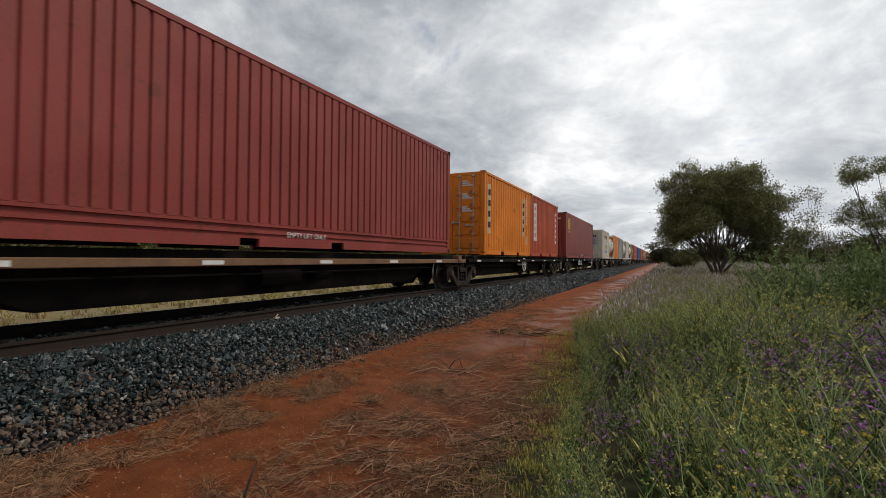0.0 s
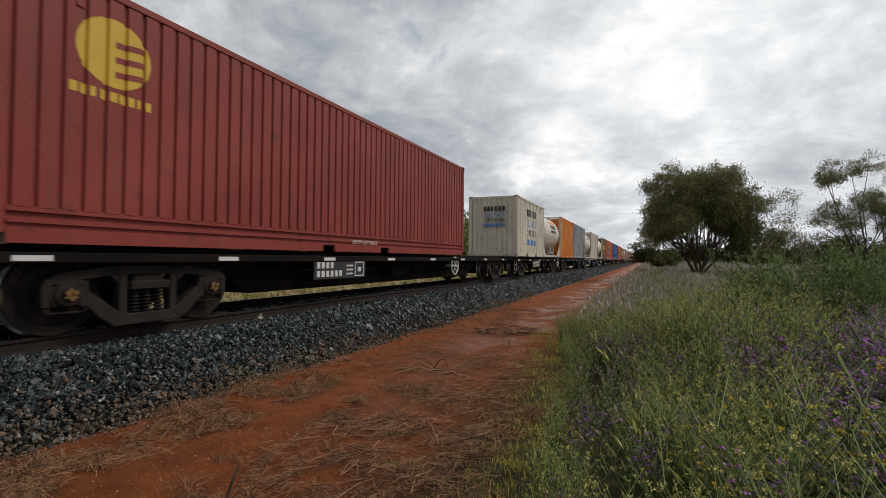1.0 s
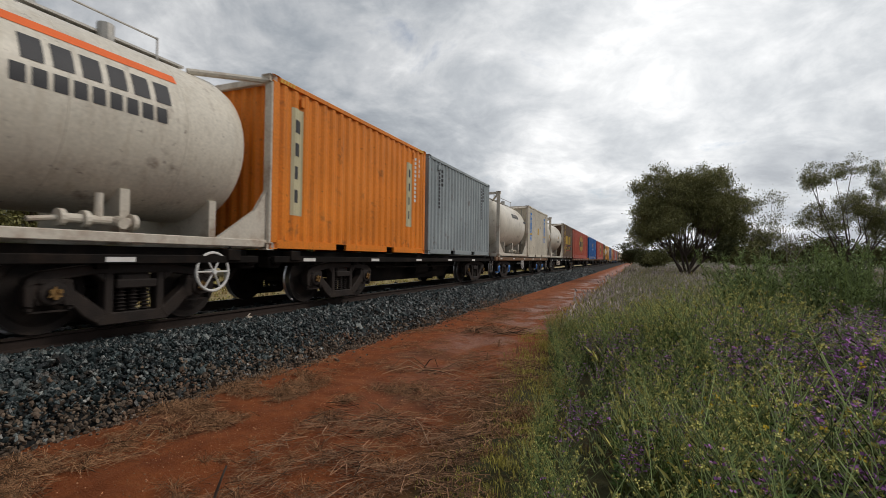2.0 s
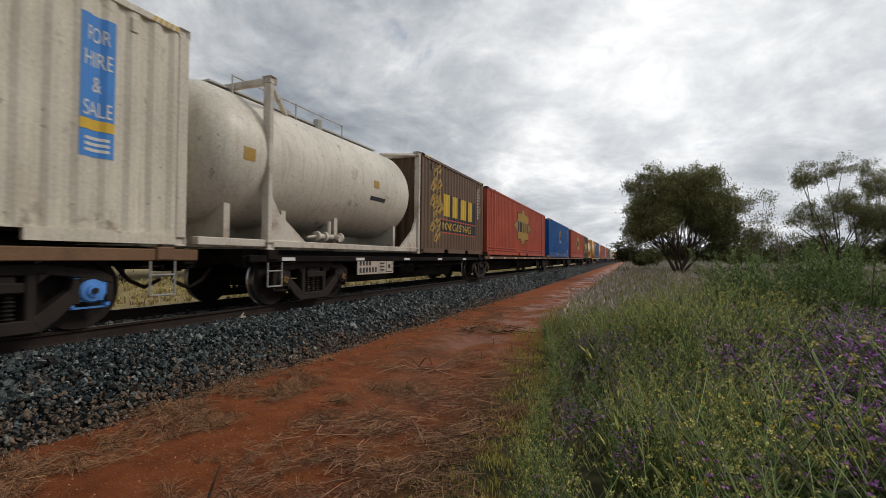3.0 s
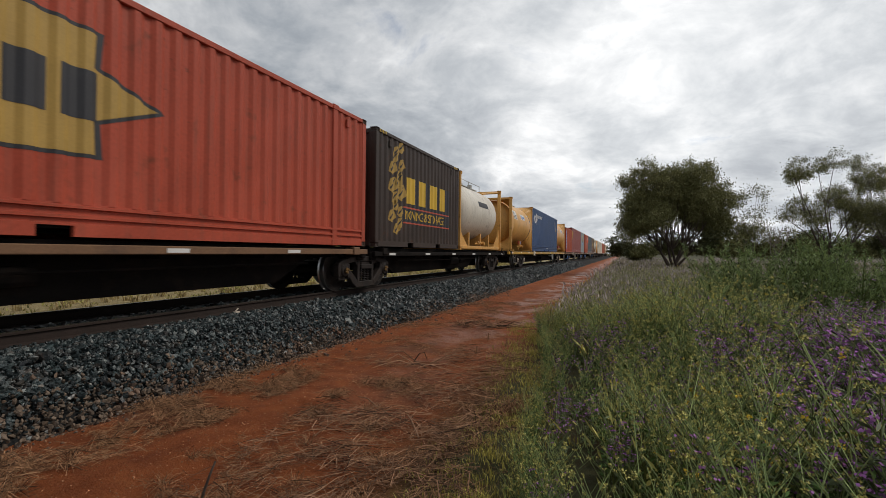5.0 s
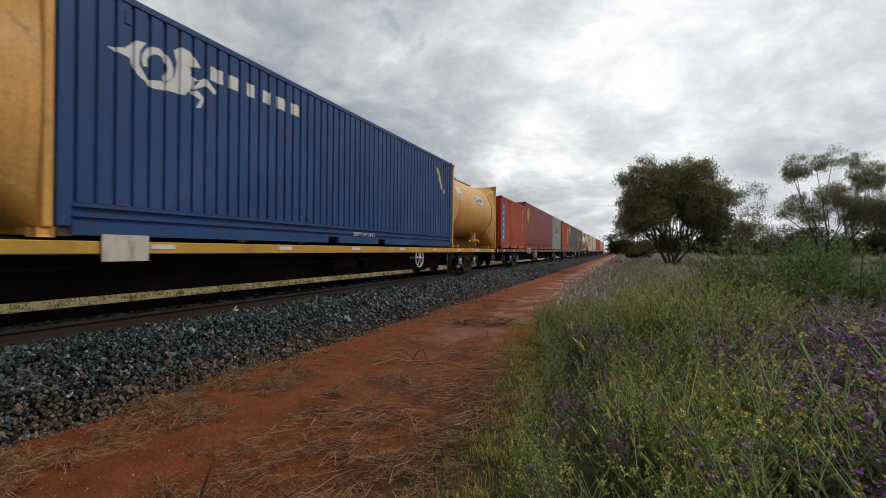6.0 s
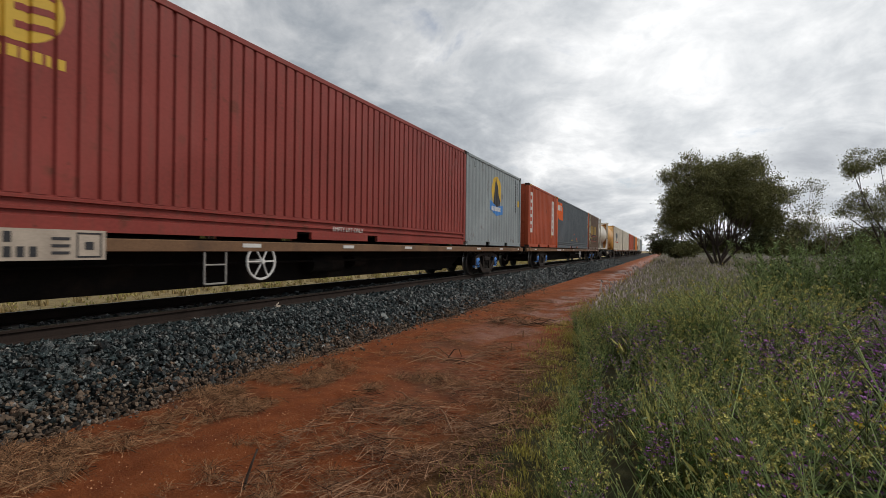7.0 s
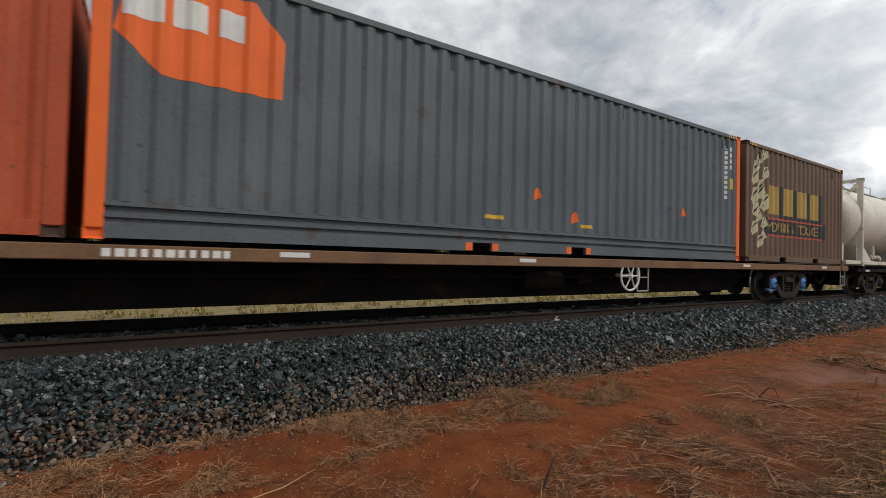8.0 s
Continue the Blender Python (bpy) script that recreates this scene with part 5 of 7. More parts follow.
    if board:
        y, kind = board

        def number_board():
            bm = bmesh.new()
            box(bm, 0, 0.02, -0.62, 0.62, -0.42, -0.16)
            return finish("number_board", bm, M["black_mark" if kind == "dark" else "tank_frame" if kind == "blank" else "cap_pale"])
        nb = part("number_board", cached(("board", kind), number_board), None, root, "weathered blank steel plate" if kind == "blank" else "wagon number board with plain bars", at=Matrix.Translation((W2 + 0.01, y - s0, 0.24) if kind in ("plate", "blank") else (W2 - 0.03, y - s0, 0.06)) @ Matrix.Diagonal((1, 1.0 if kind == "plate" else 0.45, 1.2, 1) if kind in ("plate", "blank") else (1, 1.35, 1.35, 1)))
        ink = "white_mark" if kind == "dark" else "black_mark"
        bars = [(-0.56 + 0.1 * i, -0.5 + 0.1 * i, z, z + 0.085) for z, n in ((-0.27, 4), (-0.39, 6)) for i in range(n)] + [(0.12, 0.28, -0.25 - 0.06 * i, -0.225 - 0.06 * i) for i in range(3)]
        bars += [(0.34, 0.58, -0.4, -0.385), (0.34, 0.58, -0.195, -0.18), (0.34, 0.355, -0.385, -0.195), (0.565, 0.58, -0.385, -0.195), (0.42, 0.5, -0.33, -0.26)]
        if kind != "blank":
            plates("painted_code", [(0.02, 0.024, *q) for q in bars], ink, nb)
    MOVERS.append((root, s0, DECK))
    return root
# -- the wagons, from the camera's end of the train --
BLK = "black skeletal container wagon with a bellied girder"
wagon(-1.2, 13.35, (0.6, 13.48), "wagon_brown", label="brown-edged articulated container wagon", skeletal=True, drop=-0.11)
wagon(13.6, 28.7, (13.48, 27.05), "shaded_wagon_black", label=BLK, skeletal=True, wheels=(20.1,), steps=(28.2,))
wagon(29.2, 47.3, (31.4, 46.05), "shaded_wagon_black", label=BLK, skeletal=True, wheels=(41.2,), board=(35.2, "dark"), drop=-0.07)
wagon(48.3, 60.75, (50.4, 58.9), "shaded_wagon_black", label=BLK, skeletal=True, wheels=(59.9,), steps=(48.7,), board=(53.1, "pale"))
wagon(61.1, 74.2, (63.3, 72.1), "shaded_wagon_black", label=BLK, skeletal=True, steps=(73.8,))
wagon(74.4, 87.25, (76.4, 85.08), "wagon_brown", "cap_blue", "brown-edged flat container wagon", wheels=(79.6,), steps=(86.75,))
wagon(88.2, 100.85, (90.05, 101.08), "shaded_wagon_black", label=BLK, skeletal=True, steps=(88.8,), board=(92.2, "pale"))
wagon(101.2, 116.85, (101.08, 117.05), "wagon_brown", label="brown-edged articulated container wagon", skeletal=True)
wagon(117.25, 131.45, (117.05, 131.6), "wagon_brown", label="brown-edged articulated container wagon", skeletal=True)
wagon(131.75, 147.0, (131.6, 147.2), "wagon_brown", label="brown-edged articulated container wagon", skeletal=True)
wagon(147.35, 160.6, (147.2, 158.6), "shaded_wagon_black", label=BLK, skeletal=True)
wagon(161.4, 187.0, (165.3, 182.65), "wagon_yellow", "cap_pale", "long flat container wagon with a yellow side sill", wheels=(177.6,), steps=(162.9, 186.1), board=(168.85, "blank"))
wagon(187.25, 212.3, (191.25, 208.2), "wagon_brown", "cap_blue", "long flat container wagon with a brown side sill", wheels=(197.75,), steps=(196.95,), board=(194.9, "plate"))
wagon(212.9, 238.4, (216.5, 234.6), "wagon_brown", "cap_blue", "long flat container wagon with a brown side sill", wheels=(227.5,), steps=(227.9, 238.0), code=219.5, patches=(214.5 - 212.9, 221.3 - 212.9, 224.9 - 212.9, 231.9 - 212.9, 236.5 - 212.9))
wagon(239.2, 252.4, (241.0, 250.4), "shaded_wagon_black", label=BLK, skeletal=True, board=(246.0, "pale"))
wagon(252.8, 265.7, (254.8, 263.6), "wagon_brown", label="brown-edged flat container wagon")
wagon(266.1, 279.3, (268.1, 277.2), "wagon_brown", label="brown-edged flat container wagon")
wagon(279.8, 306.0, (283.6, 302.0), "wagon_brown", label="long flat container wagon with a brown side sill")
wagon(306.5, 319.4, (308.5, 317.3), "shaded_wagon_black", label=BLK, skeletal=True)
wagon(319.9, 333.2, (321.9, 331.2), "wagon_brown", label="brown-edged flat container wagon")

# -- the containers --
F40, F20, F48 = 12.192, 6.058, 14.63
container(-0.05, F40, "maroon", "maroon corrugated forty-foot container on a wagon", pitch=0.211, depth=GROOVE, deep=True, marks={"do": [lift_words]}, lift=0.055)
container(15.0, F20, "orange", "bright orange corrugated container with ribbed doors", front="door", marks={"plate": 1, "do": [banner(0.4, 0.34, 0.75, 2.5, "cream_mark", "black_mark", 4), banner(4.76, 0.38, 0.85, 2.47, "cream_mark", "black_mark", 4), end_number, lambda sd, L, H: sd.shape("label", [rect(5.3, 5.55, 0.5, 0.85)], "cream_mark", 0.003)]}, lift=0.05)
container(21.1, F20, "rust", "rust-red corrugated container with upright white banners", marks={"do": [banner(0.7, 0.47, 0.74, 2.53, "white_mark", "red_mark", 5), banner(5.3, 0.42, 0.72, 2.45, "white_mark", "red_mark", 5), yellow_tag]}, lift=0.05)
container(29.72, F40, "maroon", "maroon corrugated container with a round yellow emblem", pitch=0.211, depth=GROOVE, deep=True, marks={"plate": 1, "do": [disc_logo, lift_words]}, lift=0.005)
container(48.9, F20, "white", "cream container with rows of black and blue blocks", pitch=0.36, cast="tank_frame", marks={"do": [budget, end_number]})
tank(55.02, "tank", "white tank container with an orange painted flash", fmt="tank_frame", marks=[("flash", 2.4, 4.4, 0.56, 0.68, "orange_mark", 0.004, "orange flash"), ("painted_word", 2.6, 4.3, 0.22, 0.46, "black_mark", 0.004, "plain dark bar"), ("painted_word", 2.5, 4.2, 0.0, 0.16, "black_mark", 0.004, "plain dark bar")])
container(61.0, F20, "orange", "orange corrugated container with pale banner stickers", marks={"do": [banner(0.5, 0.3, 0.6, 2.5, "cream_mark", "black_mark", 4), banner(4.95, 0.3, 0.7, 2.4, "cream_mark", "black_mark", 4), end_number]})
container(67.3, F20, "grey", "plain light grey corrugated container", marks={"do": [lambda sd, L, H: end_number(sd, L, H, 0.8, "black_mark"), lambda sd, L, H: end_number(sd, L, H, 5.0, "black_mark")]})
tank(74.95, "tank", "white tank container in a beige frame", fmt="tank_frame", marks=[("painted_word", 2.7, 4.0, 0.3, 0.5, "black_mark", 0.004, "plain dark bar"), ("painted_code", 5.0, 5.6, 0.2, 0.3, "black_mark", 0.004, "plain dark bar")])
container(81.0, F20, "white", "cream container with blue upright banners and rust streaks", front="door", cast="tank_frame", marks={"plate": 1, "do": [words_banner(0.55, 0.37, 0.96, 2.55), words_banner(4.72, 0.38, 0.96, 2.55), lambda sd, L, H: sd.shape("label", [rect(2.75, 3.05, 1.38, 1.78)], "yellow_mark", 0.004, "yellow label")]})
tank(88.58, "tank", "white tank container with rust-streaked frame", fmt="tank_frame", nose=1.4, marks=[("label", 0.9, 1.15, -0.15, 0.02, "gold_mark", 0.004, "gold square label"), ("label", 4.9, 5.15, -0.05, 0.1, "gold_mark", 0.004, "gold square label"), ("painted_code", 4.8, 5.5, -0.3, -0.22, "black_mark", 0.004, "plain dark bar")])
container(94.72, F20, "brown", "brown corrugated container with yellow block lettering", marks={"do": [kent(True), end_number, yellow_tag]})
container(101.4, F48, "linfox", "brick-red forty-eight-foot container with a gold star badge", deep=True, front="door", posts=(1.22, F48 - 1.22), marks={"plate": 1, "do": [star_logo]})
container(117.97, F40, "blue", "bright blue corrugated container with dark ribbed doors", deep=True, front="door", cast="yellow_mark", marks={"plate": 1, "do": [wolf(6.15, 1.85, 0.9), lambda sd, L, H: end_number(sd, L, H, 11.02), yellow_tag, side_dots]})
container(132.25, F48, "linfox", "brick-red forty-eight-foot container with a gold star badge", deep=True, posts=(1.22, F48 - 1.22), marks={"do": [star_logo]})
container(147.35, F20, "dark", "dark brown container with white blocks and gold figure", marks={"do": [kent(True)]})
tank(153.6, "tank", "white tank container in a beige frame", fmt="ochre", marks=[("painted_code", 2.6, 4.0, 0.2, 0.4, "black_mark", 0.004, "plain dark bar")])
tank(162.05, "ochre", "ochre tank container with hazard panel and square ends", plate=True, marks=[("hazard_panel", 0.69, 1.55, 0.14, 0.57, "white_mark", 0.006, "white hazard panel"), ("emblem", 2.61, 3.76, 0.19, 0.48, "white_mark", 0.006, "white emblem sticker"), ("emblem_ring", 2.7, 3.05, 0.22, 0.44, "blue_mark", 0.01, "blue ring emblem"), ("painted_word", 3.12, 3.68, 0.27, 0.38, "blue_mark", 0.01, "plain blue bar")])
container(168.12, F40, "navy", "navy blue corrugated container with white winged emblem", pitch=0.211, depth=GROOVE, deep=True, marks={"do": [cronos, lift_words]})
tank(180.4, "ochre", "ochre tank container with hazard panel and square ends", plate=True, marks=[("hazard_panel", 0.66, 1.18, 0.14, 0.57, "white_mark", 0.006, "white hazard panel"), ("emblem", 2.85, 4.0, 0.19, 0.48, "white_mark", 0.006, "white emblem sticker"), ("emblem_ring", 2.92, 3.27, 0.22, 0.44, "blue_mark", 0.01, "blue ring emblem"), ("painted_word", 3.34, 3.92, 0.27, 0.38, "blue_mark", 0.01, "plain blue bar")])
container(187.5, F20, "rust", "rust-red container with an upright blue and white banner", H=2.591, marks={"do": [banner(0.42, 0.44, 0.3, 2.33, "blue_mark", "white_mark", 6), end_number]})
container(193.6, F40, "maroon", "maroon corrugated container with a round yellow emblem", pitch=0.211, depth=GROOVE, deep=True, marks={"plate": 1, "do": [disc_logo, lift_words]})
container(205.82, F20, "grey", "light grey container with round yellow emblem", marks={"do": [wolf(2.92, 1.98, 1.1), lambda sd, L, H: end_number(sd, L, H, 5.3, "black_mark"), yellow_tag]}, pitch=0.3, depth=0.02)
container(213.15, F20, "rust", "rust-red container with white banners and ribbed doors", front="door", marks={"plate": 1, "do": [banner(0.39, 0.42, 0.68, 2.54, "white_mark", "red_mark", 5), banner(4.9, 0.45, 0.68, 2.53, "white_mark", "red_mark", 5), lambda sd, L, H: sd.shape("label", [rect(4.72, 4.95, 0.55, 0.85)], "yellow_mark", 0.004, "small yellow label")]})
container(219.35, F40, "slate", "slate grey container with orange end posts and emblem", deep=True, post_mt="orange_mark", pmid=-0.42, marks={"do": [scf, end_number, yellow_tag]})
container(231.83, F20, "brown", "brown corrugated container with yellow block lettering", marks={"do": [kent(False, -0.45)]})
tank(239.65, "tank", "white tank container in a beige frame", nose=1.4)
tank(246.0, "ochre", "ochre tank container with square ends", plate=True)
container(253.0, F40, "white", "off-white container with grey and red blocks", marks={"do": [white_panel]})
container(266.5, F40, "white", "plain cream corrugated steel container")
container(280.4, F40, "rust", "plain rust-red corrugated steel container")
container(292.8, F20, "brown", "plain brown corrugated steel container")
container(299.1, F20, "orange", "plain orange corrugated steel container")
tank(306.8, "tank", "white tank container on a wagon")
container(313.0, F20, "white", "plain cream corrugated steel container")
container(320.4, F40, "grey", "plain light grey corrugated container")
# ---- ground litter, weeds and trees ----


def leafy(name, base, rand=0.45, rough=0.6, thin=0.15):
    m = mat(name, base, rough, 0.2, 6, 60, 0, rand=rand, spec=0.25)
    n, l = m.node_tree.nodes, m.node_tree.links
    if thin:  # light passes through the blade
        b = n["Principled BSDF"]
        tr, mx = n.new("ShaderNodeBsdfTranslucent"), n.new("ShaderNodeMixShader")
        l.new(b.inputs["Base Color"].links[0].from_socket, tr.inputs["Color"])
        mx.inputs[0].default_value = thin
        l.new(b.outputs[0], mx.inputs[1])
        l.new(tr.outputs[0], mx.inputs[2])
        l.new(mx.outputs[0], n["Material Output"].inputs["Surface"])
    return m


M["leaf"] = leafy("gum_leaf", (0.195, 0.190, 0.075))
M["leaf_dark"] = leafy("dark_leaf", (0.110, 0.115, 0.050))
M["bark"] = mat("bark", (0.085, 0.062, 0.048), 0.9, 0.4, 3, 30, 0.6)
M["pale_bark"] = mat("pale_bark", (0.26, 0.22, 0.18), 0.85, 0.3, 3, 30, 0.5)
M["stem"] = leafy("weed_stem", (0.25, 0.31, 0.120), 0.8)
M["weed_leaf"] = leafy("weed_leaf", (0.100, 0.170, 0.045), 0.9)
M["dry_head"] = leafy("seed_head", (0.45, 0.42, 0.13), 0.75)
M["purple"] = leafy("purple_petal", (0.40, 0.16, 0.45), 0.6)
M["hairy_leaf"] = leafy("hairy_grey_leaf", (0.140, 0.175, 0.088), 0.8)
M["yellow"] = leafy("yellow_petal", (0.70, 0.50, 0.05), 0.3)
M["grass"] = leafy("grass_blade", (0.13, 0.155, 0.045), 0.4)
M["straw"] = leafy("dry_straw", (0.285, 0.155, 0.080), 1.0, 0.75, 0)
M["twig"] = leafy("dark_twig", (0.265, 0.150, 0.088), 1.0, 0.85, 0)


class Tri:
    """Collects triangles with a material slot each."""

    def __init__(self):
        self.v, self.f, self.m, self.n = [], [], [], 0

    def add(self, v, f, m):
        self.v.append(np.asarray(v, float))
        self.f.append(np.asarray(f, int) + self.n)
        self.m.append(np.full(len(f), m))
        self.n += len(v)

    def stem(self, pts, r0, r1, m, sides=3):
        pts = np.asarray(pts, float)
        k = len(pts)
        rr = np.linspace(r0, r1, k)
        d = np.gradient(pts, axis=0)
        d /= np.linalg.norm(d, axis=1)[:, None] + 1e-9
        ref = np.array([1.0, 0.13, 0.07])
        a = np.cross(d, ref)
        a /= np.linalg.norm(a, axis=1)[:, None] + 1e-9
        b = np.cross(d, a)
        ang = 2 * math.pi * np.arange(sides) / sides
        v = (pts[:, None] + rr[:, None, None] * (np.cos(ang)[None, :, None] * a[:, None] + np.sin(ang)[None, :, None] * b[:, None])).reshape(-1, 3)
        f = []
        for i in range(k - 1):
            for j in range(sides):
                p, q = i * sides + j, i * sides + (j + 1) % sides
                f += [(p, q, q + sides), (p, q + sides, p + sides)]
        self.add(v, f, m)

    def leaf(self, p, d, w, l, m, r):
        """A folded blade from p along d."""
        d = np.asarray(d, float)
        d = d / (np.linalg.norm(d) + 1e-9)
        s = np.cross(d, (r.uniform(-1, 1), r.uniform(-1, 1), r.uniform(-1, 1)))
        s /= np.linalg.norm(s) + 1e-9
        p = np.asarray(p, float)
        self.add([p, p + d * l * 0.45 + s * w, p + d * l, p + d * l * 0.45 - s * w], [(0, 1, 2), (0, 2, 3)], m)

    def data(self):
        return np.concatenate(self.v), np.concatenate(self.f), np.concatenate(self.m)


def many(templates, px, py, pz, size, lean=0.12, height=None):
    """Join turned and scaled copies of the templates."""
    V, F, MI, base = [], [], [], 0
    pick = rng.integers(0, len(templates), len(px))
    for k, (v, f, m) in enumerate(templates):
        idx = np.nonzero(pick == k)[0]
        n = len(idx)
        if not n:
            continue
        a = rng.uniform(0, 2 * math.pi, n)
        c, s = np.cos(a) * size[idx], np.sin(a) * size[idx]
        hz = size[idx] * (1 if height is None else height[idx])
        lx, ly = rng.normal(0, lean, n), rng.normal(0, lean, n)
        x = v[None, :, 0] * c[:, None] - v[None, :, 1] * s[:, None] + v[None, :, 2] * (hz * lx)[:, None] + px[idx][:, None]
        y = v[None, :, 0] * s[:, None] + v[None, :, 1] * c[:, None] + v[None, :, 2] * (hz * ly)[:, None] + py[idx][:, None]
        z = v[None, :, 2] * hz[:, None] + pz[idx][:, None]
        V.append(np.stack([x, y, z], 2).reshape(-1, 3))
        F.append((f[None] + (np.arange(n) * len(v))[:, None, None]).reshape(-1, 3) + base)
        MI.append(np.tile(m, n))
        base += n * len(v)
    return np.concatenate(V), np.concatenate(F), np.concatenate(MI)


def tri_mesh(name, data, mats):
    v, f, m = data
    me = raw_mesh(name, v, f, M[mats[0]])
    for k in mats[1:]:
        me.materials.append(M[k])
    me.polygons.foreach_set("material_index", m.astype(np.int32))
    return me


# -- litter on the dirt --
def straw_template(seed, n=1):
    r = random.Random(seed)
    t = Tri()
    l = 1.0
    bend = r.uniform(-0.25, 0.25)
    pts = [(-0.5, 0, 0.0), (0.0, bend, r.uniform(0, 0.1)), (0.5, bend * 0.4 + r.uniform(-.1, .1), 0.02)]
    t.stem(pts, 0.009, 0.006, 0, 3)
    return t.data()


def in_clumps(n, x0, x1, y0, y1, cut, seed, s=0.8):
    px, py = rng.uniform(x0, x1, n * 3), rng.uniform(y0, y1, n * 3)
    w = 0.6 * value_noise(px, py, s, seed) + 0.4 * value_noise(px, py, s * 0.35, seed + 9)
    ok = w > cut + rng.uniform(-0.08, 0.08, n * 3)
    return px[ok][:n], py[ok][:n]


ST = [straw_template(i) for i in range(8)]
sets = [in_clumps(17000, -4.45, -3.3, -2.5, 4.5, 0.52, 21, 0.4), in_clumps(7000, -4.3, -2.8, 4.5, 14, 0.6, 22, 0.4), in_clumps(6500, -2.9, -0.7, 1.2, 6, 0.57, 23, 0.3), in_clumps(2500, -2.6, -1.3, 6, 16, 0.6, 24, 0.35), in_clumps(4500, -3.3, -1.0, -2.5, 1.2, 0.6, 25, 0.35)]
px, py = (np.concatenate([q[i] for q in sets]) for i in range(2))
v = many(ST, px, py, ground_z(px, py) + rng.uniform(0.0, 0.035, len(px)), rng.lognormal(-2.45, 0.42, len(px)), 0.5)
tagged(new("straw_litter", tri_mesh("straw_litter", v, ["straw"])), "matted dry brown straw lying on the earth", "straw", kind="stuff")
# dead grass tufts along the foot of the ballast and on the verge
DT = []
for i in range(6):
    q = random.Random(300 + i)
    t = Tri()
    for _ in range(34):
        a, l = q.uniform(0, 6.28), q.uniform(0.05, 0.19)
        t.stem([(q.uniform(-.03, .03), q.uniform(-.03, .03), 0), (l * 0.5 * math.cos(a), l * 0.5 * math.sin(a), q.uniform(0.02, 0.09)), (l * math.cos(a + .3), l * math.sin(a + .3), q.uniform(0.0, 0.05))], 0.0016, 0.001, 0, 3)
    DT.append(t.data())
sets = [in_clumps(330, -4.4, -3.35, -2.5, 5.0, 0.54, 21, 0.4), in_clumps(110, -2.9, -0.9, 1.5, 5, 0.58, 23, 0.3)]
px, py = (np.concatenate([q[i] for q in sets]) for i in range(2))
v = many(DT, px, py, ground_z(px, py) - 0.01, rng.uniform(0.6, 1.25, len(px)), 0.1)
tagged(new("dead_grass", tri_mesh("dead_grass", v, ["straw"])), "flattened tufts of dead brown grass on the earth", "grass", kind="stuff")
# darker twigs and stalks in mats
sets = [in_clumps(2600, -2.7, -0.8, 1.6, 4.0, 0.54, 31, 0.4), in_clumps(1100, -2.4, -1.2, 4.0, 7, 0.55, 32)]
px, py = (np.concatenate([q[i] for q in sets]) for i in range(2))
v = many(ST, px, py, ground_z(px, py) + rng.uniform(0.004, 0.06, len(px)), rng.lognormal(-1.8, 0.35, len(px)), 0.35)
tagged(new("twig_litter", tri_mesh("twig_litter", v, ["twig"])), "dark broken stalks and twigs matted on the earth", "twigs", kind="stuff")
# pale grit
n = 16000
px, py = rng.uniform(-4.4, -0.9, n), rng.uniform(-2.5, 12, n)
M["grit"] = mat("grit", (0.42, 0.20, 0.10), 0.85, 0.3, 9, 40, 0.2, rand=0.5)
tagged(new("grit", raw_mesh("grit", *scatter(CHIPS[:4], px, py, ground_z(px, py) + 0.001, rng.lognormal(0, 0.35, n) * 0.0065), M["grit"])), "pale grit strewn over the red earth", "grit", kind="stuff")


def stick(name, pts, r0, r1, label, mt="twig", at=(0, 0, 0)):
    t = Tri()
    for p in pts:
        t.stem(p, r0, r1, 0, 6)
    ob = tagged(new(name, tri_mesh(name, t.data(), [mt])), label, "stick", kind="stuff" if len(pts) > 1 else "")
    ob.matrix_basis = pose(*at)
    return ob


def gz(x, y):
    return float(ground_z(x, y))


stick("upright_twig", [[(0, 0, -0.02), (0.02, 0.02, 0.09), (0.05, 0.03, 0.18), (0.06, 0.06, 0.25)]], 0.010, 0.006, "dark dead twig standing in the earth", "bark", at=(-2.39, 2.13, gz(-2.39, 2.13)))
r = random.Random(5)


def heap(name, x, y, n, l, label):
    """A small heap of dead branches raying from one foot."""
    sticks = []
    for i in range(n):
        a = r.uniform(-1.1, 1.1) + (math.pi if i % 2 else 0.2)
        ox, oy = r.uniform(-.25, .25) * l, r.uniform(-.2, .2) * l
        q, h = l * r.uniform(0.3, 0.9), r.uniform(0.03, 0.24) * min(1, l)
        sticks.append([(ox, oy, 0.03), (ox + q * 0.35 * math.cos(a), oy + q * 0.35 * math.sin(a), h), (ox + q * 0.7 * math.cos(a + .2), oy + q * 0.7 * math.sin(a + .2), h * r.uniform(0.5, 1.1)), (ox + q * math.cos(a + .4), oy + q * math.sin(a + .4), h * r.uniform(0.1, 0.9))])
    return stick(name, sticks, 0.0085, 0.003, label, "twig", (x, y, gz(x, y)))


heap("dead_branch", -2.52, 5.75, 13, 0.75, "bleached dead branch lying on the track side")
heap("brush_heap", -2.4, 9.1, 44, 0.85, "heap of dead dark brushwood")
heap("brush_heap", -2.95, 8.8, 30, 0.6, "heap of dead dark brushwood")
for x, y, l, a in ((-1.9, 4.6, 0.5, 0.4), (-2.2, 4.0, 0.4, 2.6), (-1.5, 3.4, 0.6, 2.2), (-1.35, 4.4, 0.55, -0.7), (-2.3, 7.2, 0.4, 0.1)):
    stick("fallen_stick", [[(0, 0, 0.015), (l * 0.5 * math.cos(a), l * 0.5 * math.sin(a), 0.05), (l * math.cos(a), l * math.sin(a), 0.02)]], 0.008, 0.004, "thin dark stick lying on the red earth", at=(x, y, gz(x, y)))
